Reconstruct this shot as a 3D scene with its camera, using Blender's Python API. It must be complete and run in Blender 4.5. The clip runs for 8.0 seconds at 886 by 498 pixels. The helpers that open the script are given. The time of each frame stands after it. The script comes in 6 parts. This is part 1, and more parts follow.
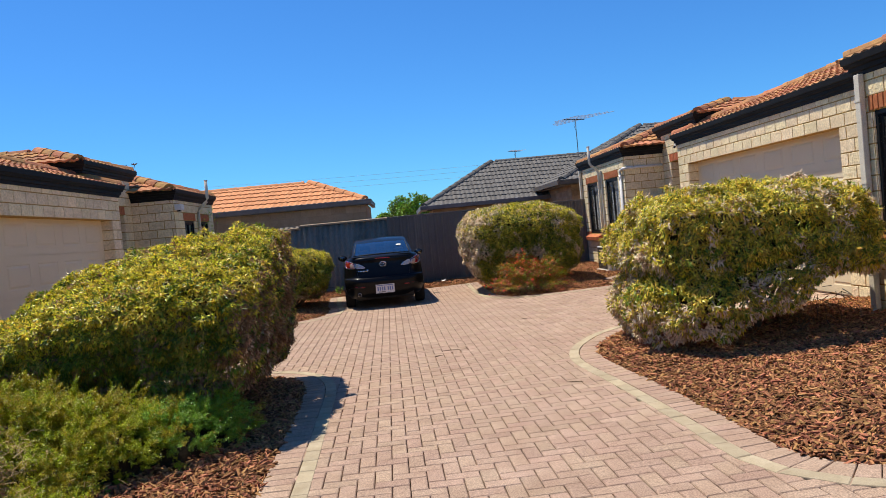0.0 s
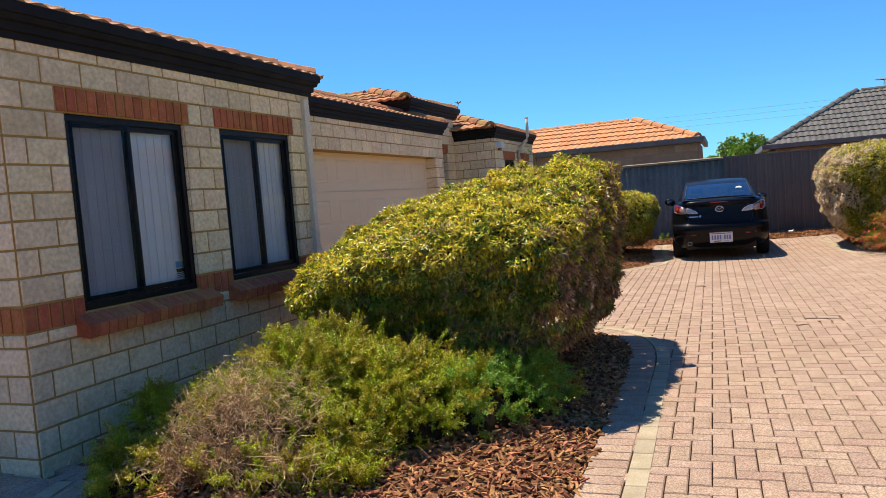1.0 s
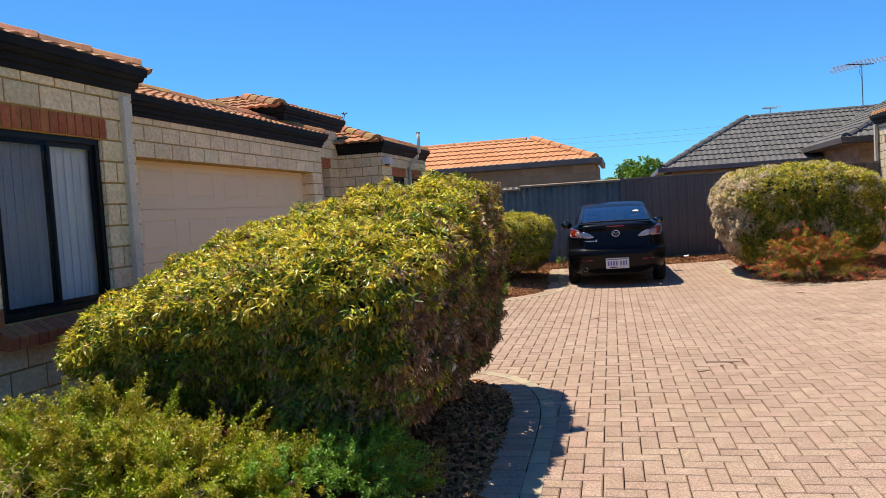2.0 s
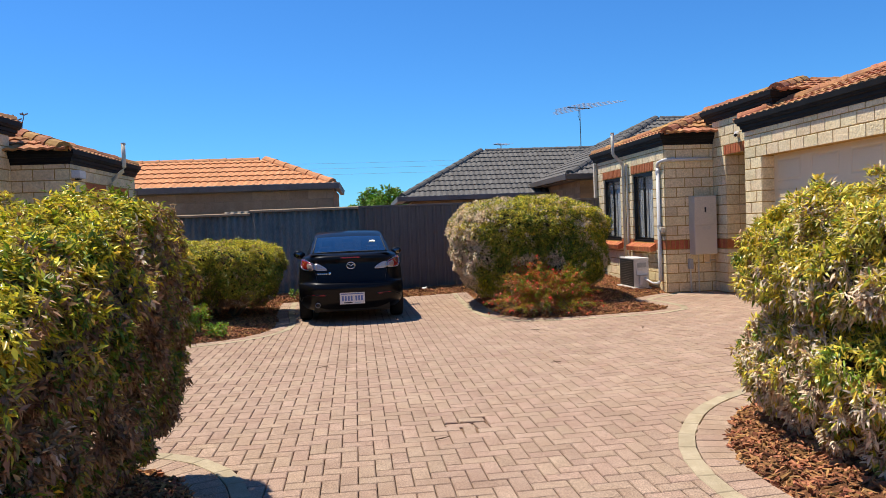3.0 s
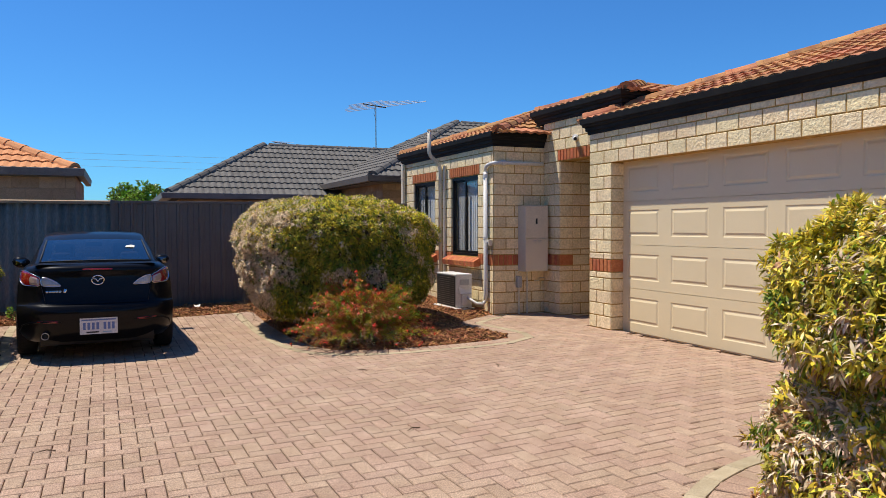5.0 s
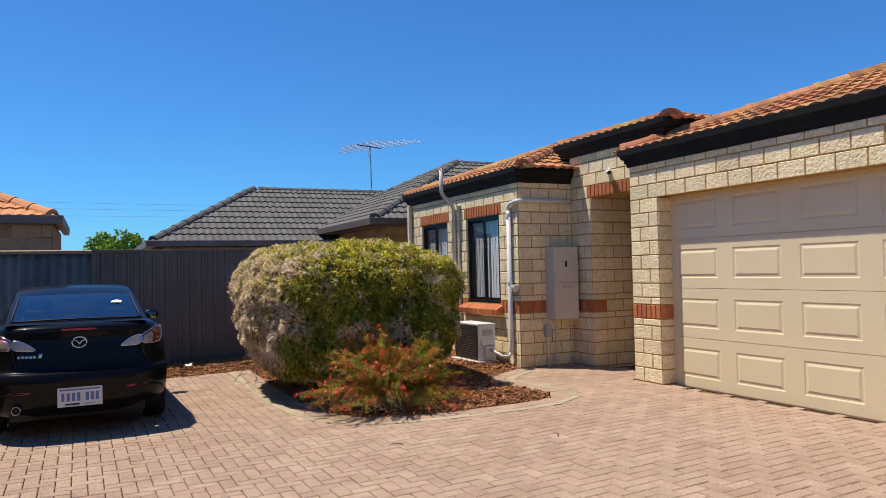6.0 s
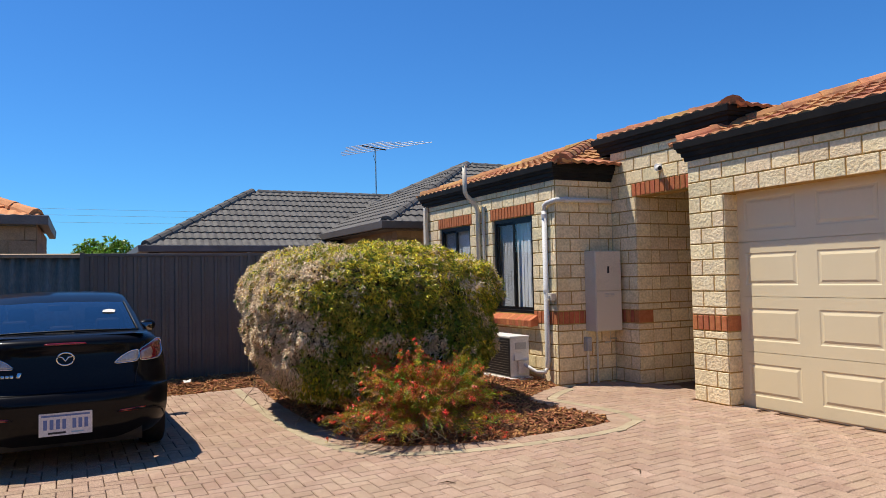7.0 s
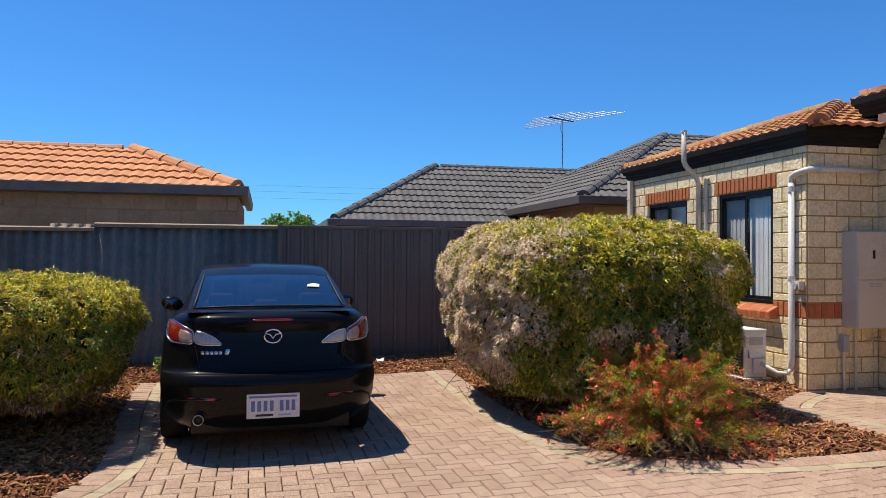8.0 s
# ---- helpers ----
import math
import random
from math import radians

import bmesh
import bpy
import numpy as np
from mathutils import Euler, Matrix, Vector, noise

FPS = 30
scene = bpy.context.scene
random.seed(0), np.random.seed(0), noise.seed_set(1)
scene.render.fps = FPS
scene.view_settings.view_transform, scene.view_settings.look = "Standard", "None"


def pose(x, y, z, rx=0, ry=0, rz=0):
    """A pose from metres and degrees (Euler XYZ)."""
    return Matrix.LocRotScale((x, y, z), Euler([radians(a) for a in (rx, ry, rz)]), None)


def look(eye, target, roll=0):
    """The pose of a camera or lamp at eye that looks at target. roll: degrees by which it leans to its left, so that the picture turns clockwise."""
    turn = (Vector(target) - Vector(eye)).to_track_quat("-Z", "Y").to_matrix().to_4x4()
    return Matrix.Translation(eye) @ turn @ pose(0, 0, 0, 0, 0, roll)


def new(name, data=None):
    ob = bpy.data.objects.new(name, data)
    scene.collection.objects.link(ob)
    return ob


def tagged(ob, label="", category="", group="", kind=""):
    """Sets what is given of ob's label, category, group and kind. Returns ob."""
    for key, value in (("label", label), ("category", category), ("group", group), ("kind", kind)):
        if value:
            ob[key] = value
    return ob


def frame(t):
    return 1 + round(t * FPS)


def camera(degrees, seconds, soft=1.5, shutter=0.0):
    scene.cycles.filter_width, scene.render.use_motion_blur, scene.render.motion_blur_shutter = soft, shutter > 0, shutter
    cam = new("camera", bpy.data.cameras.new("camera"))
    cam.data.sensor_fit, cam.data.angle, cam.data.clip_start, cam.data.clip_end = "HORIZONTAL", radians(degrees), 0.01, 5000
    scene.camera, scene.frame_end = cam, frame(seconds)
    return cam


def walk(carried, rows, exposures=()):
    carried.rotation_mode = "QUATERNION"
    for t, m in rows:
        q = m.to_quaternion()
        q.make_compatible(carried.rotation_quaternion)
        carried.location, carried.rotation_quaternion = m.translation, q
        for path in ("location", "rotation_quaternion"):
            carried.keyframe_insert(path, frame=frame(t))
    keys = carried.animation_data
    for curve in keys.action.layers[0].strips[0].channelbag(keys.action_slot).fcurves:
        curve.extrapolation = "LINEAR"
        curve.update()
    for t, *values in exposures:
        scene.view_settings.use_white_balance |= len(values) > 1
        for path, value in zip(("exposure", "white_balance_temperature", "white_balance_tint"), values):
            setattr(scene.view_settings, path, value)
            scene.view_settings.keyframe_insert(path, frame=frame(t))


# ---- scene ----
cam = camera(61.9, 8.0, soft=0.5)
PATH = [
    (0, (0.082, 0.655, 1.549), (0.191, 2.651, 1.494), -5.4),
    (0.5, (-0.064, 1.31, 1.485), (-0.452, 3.269, 1.371), -5.9),
    (1, (-0.203, 1.82, 1.47), (-0.928, 3.679, 1.342), -4.6),
    (1.2, (-0.231, 2.04, 1.496), (-0.987, 3.887, 1.371), -4.6),
    (2.3, (-0.161, 3.466, 1.506), (-0.394, 5.451, 1.415), -2.8),
    (2.5, (-0.14, 3.745, 1.507), (-0.184, 5.743, 1.425), -2.3),
    (3, (-0.06, 4.417, 1.531), (0.139, 6.406, 1.464), -2.2),
    (3.5, (-0.048, 5.101, 1.519), (0.472, 7.029, 1.407), -1.0),
    (4, (0.027, 5.735, 1.489), (0.748, 7.596, 1.358), -0.2),
    (4.5, (-0.039, 6.325, 1.508), (0.734, 8.167, 1.399), 0.0),
    (6, (-0.221, 8.176, 1.554), (0.633, 9.984, 1.612), -1.3),
    (6.5, (-0.214, 8.769, 1.542), (0.652, 10.57, 1.629), -1.6),
    (7, (-0.24, 9.345, 1.53), (0.639, 11.139, 1.612), -1.2),
    (7.5, (-0.286, 9.897, 1.529), (0.562, 11.708, 1.574), -0.5),
    (8, (-0.422, 10.424, 1.53), (0.045, 12.369, 1.559), 0.3),
]
walk(cam, [(t, look(eye, target, roll)) for t, eye, target, roll in PATH],
     exposures=[(0, 0.22, 7200, 10), (0.5, 0.32, 7350, 10), (1.0, 0.44, 7600, 10), (1.3, 0.44, 7600, 10), (2.5, 0.30, 7200, 10), (3.5, 0.24, 7200, 10), (4.5, 0.16, 7200, 10), (6.0, 0.12, 7200, 10), (6.5, 0.12, 7200, 10), (7.0, 0.17, 7200, 10), (7.5, 0.13, 7200, 10), (8, 0.20, 7200, 10)])
# ---------------------------------------------------------------- light
SUN_TO = Vector((-0.33, 0.27, 1.0)).normalized()   # direction towards the sun
world = bpy.data.worlds.new("world")
scene.world = world
world.use_nodes = True
wn = world.node_tree.nodes
sky = wn.new("ShaderNodeTexSky")
sky.sky_type, sky.sun_disc = 'NISHITA', False
sky.sun_elevation = math.asin(SUN_TO.z)
sky.sun_rotation = math.atan2(SUN_TO.x, SUN_TO.y)
sky.air_density, sky.dust_density, sky.ozone_density = 1.0, 0.0, 2.0
deep = wn.new("ShaderNodeMix")   # clear dry air: a deep blue sky
deep.data_type, deep.blend_type = 'RGBA', 'MULTIPLY'
deep.inputs[0].default_value, deep.inputs[7].default_value = 1.0, (0.222, 0.652, 1.19, 1)
world.node_tree.links.new(sky.outputs[0], deep.inputs[6])
world.node_tree.links.new(deep.outputs[2], wn["Background"].inputs[0])
wn["Background"].inputs[1].default_value = 0.116
sun_data = bpy.data.lights.new("sun", 'SUN')
sun_data.energy, sun_data.angle, sun_data.color = 5.0, radians(0.55), (1.0, 0.985, 0.955)
sun_ob = new("sun", sun_data)
sun_ob.matrix_world = look((0, 0, 30), Vector((0, 0, 30)) - SUN_TO)


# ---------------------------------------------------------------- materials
WARM_TINT = (1.0, 0.954, 0.88)   # warmth of the sunlight put into every base colour, so shade reads warmer


def mat(name, c1, c2, scale=12.0, rough=0.8, bump=0.3, bscale=90.0, vary=0.0, metal=0.0, hue=0.0, stain=None, stain_scale=1.2,
        island=False, coat=0.0, spec=0.5, bdist=0.004, stretch=(1, 1, 1), speck=(0.3, 0.7, 0.78, 1.1)):
    """Two-scale noise colour, a stain layer, fine relief; vary: brightness spread from piece to piece."""
    c1, c2 = ([a * b for a, b in zip(c, WARM_TINT)] for c in (c1, c2))
    m = bpy.data.materials.new(name)
    m.use_nodes = True
    nt, n, l = m.node_tree, m.node_tree.nodes, m.node_tree.links
    bsdf = n["Principled BSDF"]
    tc, oi = n.new("ShaderNodeTexCoord"), n.new("ShaderNodeObjectInfo")
    off = n.new("ShaderNodeVectorMath")
    off.operation = 'MULTIPLY_ADD'
    l.new(tc.outputs["Object"], off.inputs[0])
    off.inputs[1].default_value = stretch
    cmb = n.new("ShaderNodeVectorMath")
    cmb.operation = 'SCALE'
    cmb.inputs[0].default_value = (37.0, 19.0, 53.0)
    l.new(oi.outputs["Random"], cmb.inputs["Scale"])
    l.new(cmb.outputs[0], off.inputs[2])
    n1, n2 = n.new("ShaderNodeTexNoise"), n.new("ShaderNodeTexNoise")
    n1.inputs["Scale"].default_value, n2.inputs["Scale"].default_value = scale, bscale
    n1.inputs["Detail"].default_value, n2.inputs["Detail"].default_value = 5, 4
    l.new(off.outputs[0], n1.inputs["Vector"])
    l.new(off.outputs[0], n2.inputs["Vector"])
    ramp = n.new("ShaderNodeMapRange")
    ramp.inputs[1].default_value, ramp.inputs[2].default_value = 0.3, 0.7
    l.new(n1.outputs[0], ramp.inputs[0])
    mix = n.new("ShaderNodeMix")
    mix.data_type = 'RGBA'
    mix.inputs[6].default_value, mix.inputs[7].default_value = (*c1, 1), (*c2, 1)
    l.new(ramp.outputs[0], mix.inputs[0])
    col = mix.outputs[2]
    grain = n.new("ShaderNodeMix")
    grain.data_type, grain.blend_type = 'RGBA', 'MULTIPLY'
    gr = n.new("ShaderNodeMapRange")
    gr.inputs[1].default_value, gr.inputs[2].default_value, gr.inputs[3].default_value, gr.inputs[4].default_value = speck
    l.new(n2.outputs[0], gr.inputs[0])
    grain.inputs[0].default_value = 1.0
    l.new(col, grain.inputs[6])
    l.new(gr.outputs[0], grain.inputs[7])
    col = grain.outputs[2]
    if stain:
        n3 = n.new("ShaderNodeTexNoise")
        n3.inputs["Scale"].default_value, n3.inputs["Detail"].default_value = stain_scale, 6
        gp = n.new("ShaderNodeNewGeometry")
        l.new(gp.outputs["Position"], n3.inputs["Vector"])
        r3 = n.new("ShaderNodeMapRange")
        r3.inputs[1].default_value, r3.inputs[2].default_value, r3.inputs[4].default_value = 0.52, 0.75, stain[3]
        l.new(n3.outputs[0], r3.inputs[0])
        sm = n.new("ShaderNodeMix")
        sm.data_type = 'RGBA'
        l.new(r3.outputs[0], sm.inputs[0])
        l.new(col, sm.inputs[6])
        sm.inputs[7].default_value = (*stain[:3], 1)
        col = sm.outputs[2]
    if vary or hue:
        hs = n.new("ShaderNodeHueSaturation")
        if island:
            g = n.new("ShaderNodeNewGeometry")
            rnd = g.outputs["Random Per Island"]
        else:
            rnd = oi.outputs["Random"]
        v = n.new("ShaderNodeMapRange")
        v.inputs[3].default_value, v.inputs[4].default_value = 1 - vary, 1 + vary
        l.new(rnd, v.inputs[0])
        l.new(v.outputs[0], hs.inputs["Value"])
        if hue:
            w = n.new("ShaderNodeMath")
            w.operation = 'MULTIPLY'
            w.inputs[1].default_value = 7.31
            f = n.new("ShaderNodeMath")
            f.operation = 'FRACT'
            l.new(rnd, w.inputs[0])
            l.new(w.outputs[0], f.inputs[0])
            h = n.new("ShaderNodeMapRange")
            h.inputs[3].default_value, h.inputs[4].default_value = 0.5 - hue, 0.5 + hue
            l.new(f.outputs[0], h.inputs[0])
            l.new(h.outputs[0], hs.inputs["Hue"])
        l.new(col, hs.inputs["Color"])
        col = hs.outputs[0]
    l.new(col, bsdf.inputs["Base Color"])
    bsdf.inputs["Roughness"].default_value = rough
    bsdf.inputs["Metallic"].default_value = metal
    bsdf.inputs["Coat Weight"].default_value = coat
    bsdf.inputs["Coat Roughness"].default_value = 0.03
    bsdf.inputs["Specular IOR Level"].default_value = spec if rough < 0.7 else spec * 0.3   # dry mineral surfaces hardly shine
    if bump:
        b = n.new("ShaderNodeBump")
        b.inputs["Strength"].default_value, b.inputs["Distance"].default_value = bump, bdist
        l.new(n2.outputs[0], b.inputs["Height"])
        l.new(b.outputs[0], bsdf.inputs["Normal"])
    return m


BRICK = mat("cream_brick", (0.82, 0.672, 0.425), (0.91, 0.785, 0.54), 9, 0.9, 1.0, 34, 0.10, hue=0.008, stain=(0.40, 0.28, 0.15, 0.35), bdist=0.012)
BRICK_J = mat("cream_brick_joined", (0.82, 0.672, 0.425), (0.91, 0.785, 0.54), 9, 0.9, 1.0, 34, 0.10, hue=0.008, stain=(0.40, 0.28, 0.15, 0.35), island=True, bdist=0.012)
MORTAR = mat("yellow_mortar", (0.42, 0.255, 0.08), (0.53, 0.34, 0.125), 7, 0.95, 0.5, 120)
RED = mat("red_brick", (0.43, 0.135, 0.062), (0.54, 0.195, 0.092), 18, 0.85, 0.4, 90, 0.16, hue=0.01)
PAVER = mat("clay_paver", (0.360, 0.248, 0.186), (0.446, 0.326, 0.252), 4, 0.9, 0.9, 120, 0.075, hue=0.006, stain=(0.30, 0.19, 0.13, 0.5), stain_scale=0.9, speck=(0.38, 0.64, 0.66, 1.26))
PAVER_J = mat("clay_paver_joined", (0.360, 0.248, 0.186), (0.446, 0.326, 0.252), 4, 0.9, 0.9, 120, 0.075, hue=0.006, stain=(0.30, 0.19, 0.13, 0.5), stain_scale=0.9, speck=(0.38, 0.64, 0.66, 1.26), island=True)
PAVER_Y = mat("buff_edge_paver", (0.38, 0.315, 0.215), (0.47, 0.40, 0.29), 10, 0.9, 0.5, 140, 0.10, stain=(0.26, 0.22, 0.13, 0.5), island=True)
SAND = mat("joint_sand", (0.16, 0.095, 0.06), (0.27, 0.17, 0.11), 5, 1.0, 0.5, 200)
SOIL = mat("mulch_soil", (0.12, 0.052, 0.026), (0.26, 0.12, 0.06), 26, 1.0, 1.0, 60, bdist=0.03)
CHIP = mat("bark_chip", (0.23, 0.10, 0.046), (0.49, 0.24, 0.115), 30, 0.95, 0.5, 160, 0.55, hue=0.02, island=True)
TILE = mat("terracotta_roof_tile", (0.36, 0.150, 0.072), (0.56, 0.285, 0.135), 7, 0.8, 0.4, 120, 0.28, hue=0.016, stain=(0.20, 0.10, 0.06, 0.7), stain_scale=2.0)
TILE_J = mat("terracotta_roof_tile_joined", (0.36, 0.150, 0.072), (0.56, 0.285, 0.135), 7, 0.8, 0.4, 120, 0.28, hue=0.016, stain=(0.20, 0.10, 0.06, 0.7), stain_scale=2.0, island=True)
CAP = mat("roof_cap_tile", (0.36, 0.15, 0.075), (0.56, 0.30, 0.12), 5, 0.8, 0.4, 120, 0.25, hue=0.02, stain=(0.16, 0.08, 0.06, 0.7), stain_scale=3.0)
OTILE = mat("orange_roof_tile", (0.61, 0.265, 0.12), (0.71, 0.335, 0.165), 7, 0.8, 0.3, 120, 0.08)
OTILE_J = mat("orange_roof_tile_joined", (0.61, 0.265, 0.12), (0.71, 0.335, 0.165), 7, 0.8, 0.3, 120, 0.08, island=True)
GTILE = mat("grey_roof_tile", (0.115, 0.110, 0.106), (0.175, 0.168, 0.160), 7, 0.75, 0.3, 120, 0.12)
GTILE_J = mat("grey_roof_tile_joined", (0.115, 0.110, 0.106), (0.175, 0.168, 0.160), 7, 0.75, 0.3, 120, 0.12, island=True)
FASCIA = mat("black_gutter", (0.012, 0.012, 0.013), (0.022, 0.021, 0.020), 4, 0.6, 0.05, 60, spec=0.12)
def sheer_mat(name, tint, base, rough=0.02, top=1.0, power=4.5):
    """A thin pane: see-through, its gloss growing towards the grazing view."""
    m = bpy.data.materials.new(name)
    m.use_nodes = True
    n, l = m.node_tree.nodes, m.node_tree.links
    tr, gl, lw, mx = n.new("ShaderNodeBsdfTransparent"), n.new("ShaderNodeBsdfGlossy"), n.new("ShaderNodeLayerWeight"), n.new("ShaderNodeMixShader")
    tr.inputs[0].default_value = (*tint, 1)
    gl.inputs["Roughness"].default_value = rough
    lw.inputs[0].default_value = 0.5
    pw, mr = n.new("ShaderNodeMath"), n.new("ShaderNodeMapRange")
    pw.operation = 'POWER'
    pw.inputs[1].default_value = power
    mr.inputs[3].default_value, mr.inputs[4].default_value = base, top
    l.new(lw.outputs["Facing"], pw.inputs[0])
    l.new(pw.outputs[0], mr.inputs[0])
    l.new(mr.outputs[0], mx.inputs[0])
    l.new(tr.outputs[0], mx.inputs[1])
    l.new(gl.outputs[0], mx.inputs[2])
    l.new(mx.outputs[0], n["Material Output"].inputs[0])
    return m


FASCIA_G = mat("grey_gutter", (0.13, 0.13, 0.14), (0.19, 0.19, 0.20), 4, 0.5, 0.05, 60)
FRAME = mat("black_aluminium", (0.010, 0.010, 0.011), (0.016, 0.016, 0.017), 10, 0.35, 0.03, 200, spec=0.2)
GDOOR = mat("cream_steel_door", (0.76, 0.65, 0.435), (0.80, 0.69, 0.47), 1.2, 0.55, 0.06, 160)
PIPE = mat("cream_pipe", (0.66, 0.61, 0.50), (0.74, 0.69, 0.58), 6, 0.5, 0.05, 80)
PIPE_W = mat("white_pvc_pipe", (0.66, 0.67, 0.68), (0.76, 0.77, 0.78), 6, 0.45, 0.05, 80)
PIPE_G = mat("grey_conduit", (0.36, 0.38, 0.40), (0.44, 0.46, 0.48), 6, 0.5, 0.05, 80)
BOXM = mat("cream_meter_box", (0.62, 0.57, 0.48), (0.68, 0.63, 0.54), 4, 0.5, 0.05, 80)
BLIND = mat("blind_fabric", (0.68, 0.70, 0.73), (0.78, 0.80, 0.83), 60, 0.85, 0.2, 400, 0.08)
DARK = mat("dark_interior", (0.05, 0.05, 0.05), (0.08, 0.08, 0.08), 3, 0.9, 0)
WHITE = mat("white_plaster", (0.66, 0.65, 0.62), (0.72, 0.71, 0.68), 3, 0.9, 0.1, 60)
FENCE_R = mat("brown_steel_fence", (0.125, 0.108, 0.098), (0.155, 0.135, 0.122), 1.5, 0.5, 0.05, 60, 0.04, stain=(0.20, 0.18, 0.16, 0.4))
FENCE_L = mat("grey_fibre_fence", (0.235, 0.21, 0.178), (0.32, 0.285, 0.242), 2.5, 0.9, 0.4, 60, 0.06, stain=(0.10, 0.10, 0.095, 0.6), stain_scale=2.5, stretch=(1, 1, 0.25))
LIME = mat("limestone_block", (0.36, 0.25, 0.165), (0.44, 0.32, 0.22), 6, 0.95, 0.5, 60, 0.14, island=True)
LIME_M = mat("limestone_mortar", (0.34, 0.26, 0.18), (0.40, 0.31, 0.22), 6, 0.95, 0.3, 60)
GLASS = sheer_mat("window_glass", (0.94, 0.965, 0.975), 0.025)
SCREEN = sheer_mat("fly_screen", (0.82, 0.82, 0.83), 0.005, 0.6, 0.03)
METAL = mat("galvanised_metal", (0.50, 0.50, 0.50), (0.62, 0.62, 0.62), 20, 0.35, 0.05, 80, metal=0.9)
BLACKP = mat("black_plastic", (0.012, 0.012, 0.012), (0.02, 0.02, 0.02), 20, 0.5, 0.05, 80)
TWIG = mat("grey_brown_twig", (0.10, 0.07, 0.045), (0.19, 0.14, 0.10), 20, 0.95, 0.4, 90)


def leaf_mat(name, c1, c2, vary, hue=0.02, trans=0.22, rough=0.33):
    m = mat(name, c1, c2, 5, rough, 0, 40, vary, hue=hue, island=True, spec=0.28)
    n, l = m.node_tree.nodes, m.node_tree.links
    b = n["Principled BSDF"]
    tr = n.new("ShaderNodeBsdfTranslucent")
    mixs = n.new("ShaderNodeMixShader")
    mixs.inputs[0].default_value = trans
    l.new(b.inputs["Base Color"].links[0].from_socket, tr.inputs[0])
    l.new(b.outputs[0], mixs.inputs[1])
    l.new(tr.outputs[0], mixs.inputs[2])
    l.new(mixs.outputs[0], n["Material Output"].inputs[0])
    return m


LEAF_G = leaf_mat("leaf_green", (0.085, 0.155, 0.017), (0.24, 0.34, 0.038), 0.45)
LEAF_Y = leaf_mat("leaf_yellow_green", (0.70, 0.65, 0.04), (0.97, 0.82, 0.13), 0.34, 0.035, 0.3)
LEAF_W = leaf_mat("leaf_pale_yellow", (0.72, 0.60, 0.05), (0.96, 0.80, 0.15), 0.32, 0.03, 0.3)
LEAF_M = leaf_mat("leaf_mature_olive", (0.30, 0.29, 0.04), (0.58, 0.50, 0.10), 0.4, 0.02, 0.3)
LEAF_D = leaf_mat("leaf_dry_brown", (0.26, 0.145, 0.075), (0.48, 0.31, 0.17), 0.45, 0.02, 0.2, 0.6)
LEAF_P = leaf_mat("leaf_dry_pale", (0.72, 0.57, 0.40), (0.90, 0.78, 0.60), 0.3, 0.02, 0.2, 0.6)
# Near-black colour that paints the shade inside shrubs and conifer.
CORE = mat("painted_inner_shade", (0.020, 0.016, 0.009), (0.05, 0.036, 0.022), 20, 0.95, 0.4, 90)
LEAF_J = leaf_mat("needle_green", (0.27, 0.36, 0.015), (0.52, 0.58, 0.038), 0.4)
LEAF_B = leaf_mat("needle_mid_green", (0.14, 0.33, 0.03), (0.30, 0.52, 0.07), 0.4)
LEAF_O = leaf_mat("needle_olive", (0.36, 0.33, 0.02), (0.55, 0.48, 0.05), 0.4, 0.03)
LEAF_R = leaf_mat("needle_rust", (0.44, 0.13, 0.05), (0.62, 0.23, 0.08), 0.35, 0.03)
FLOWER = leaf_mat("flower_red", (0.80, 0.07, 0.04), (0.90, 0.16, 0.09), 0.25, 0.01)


# ---------------------------------------------------------------- mesh tools
WORLD = {}


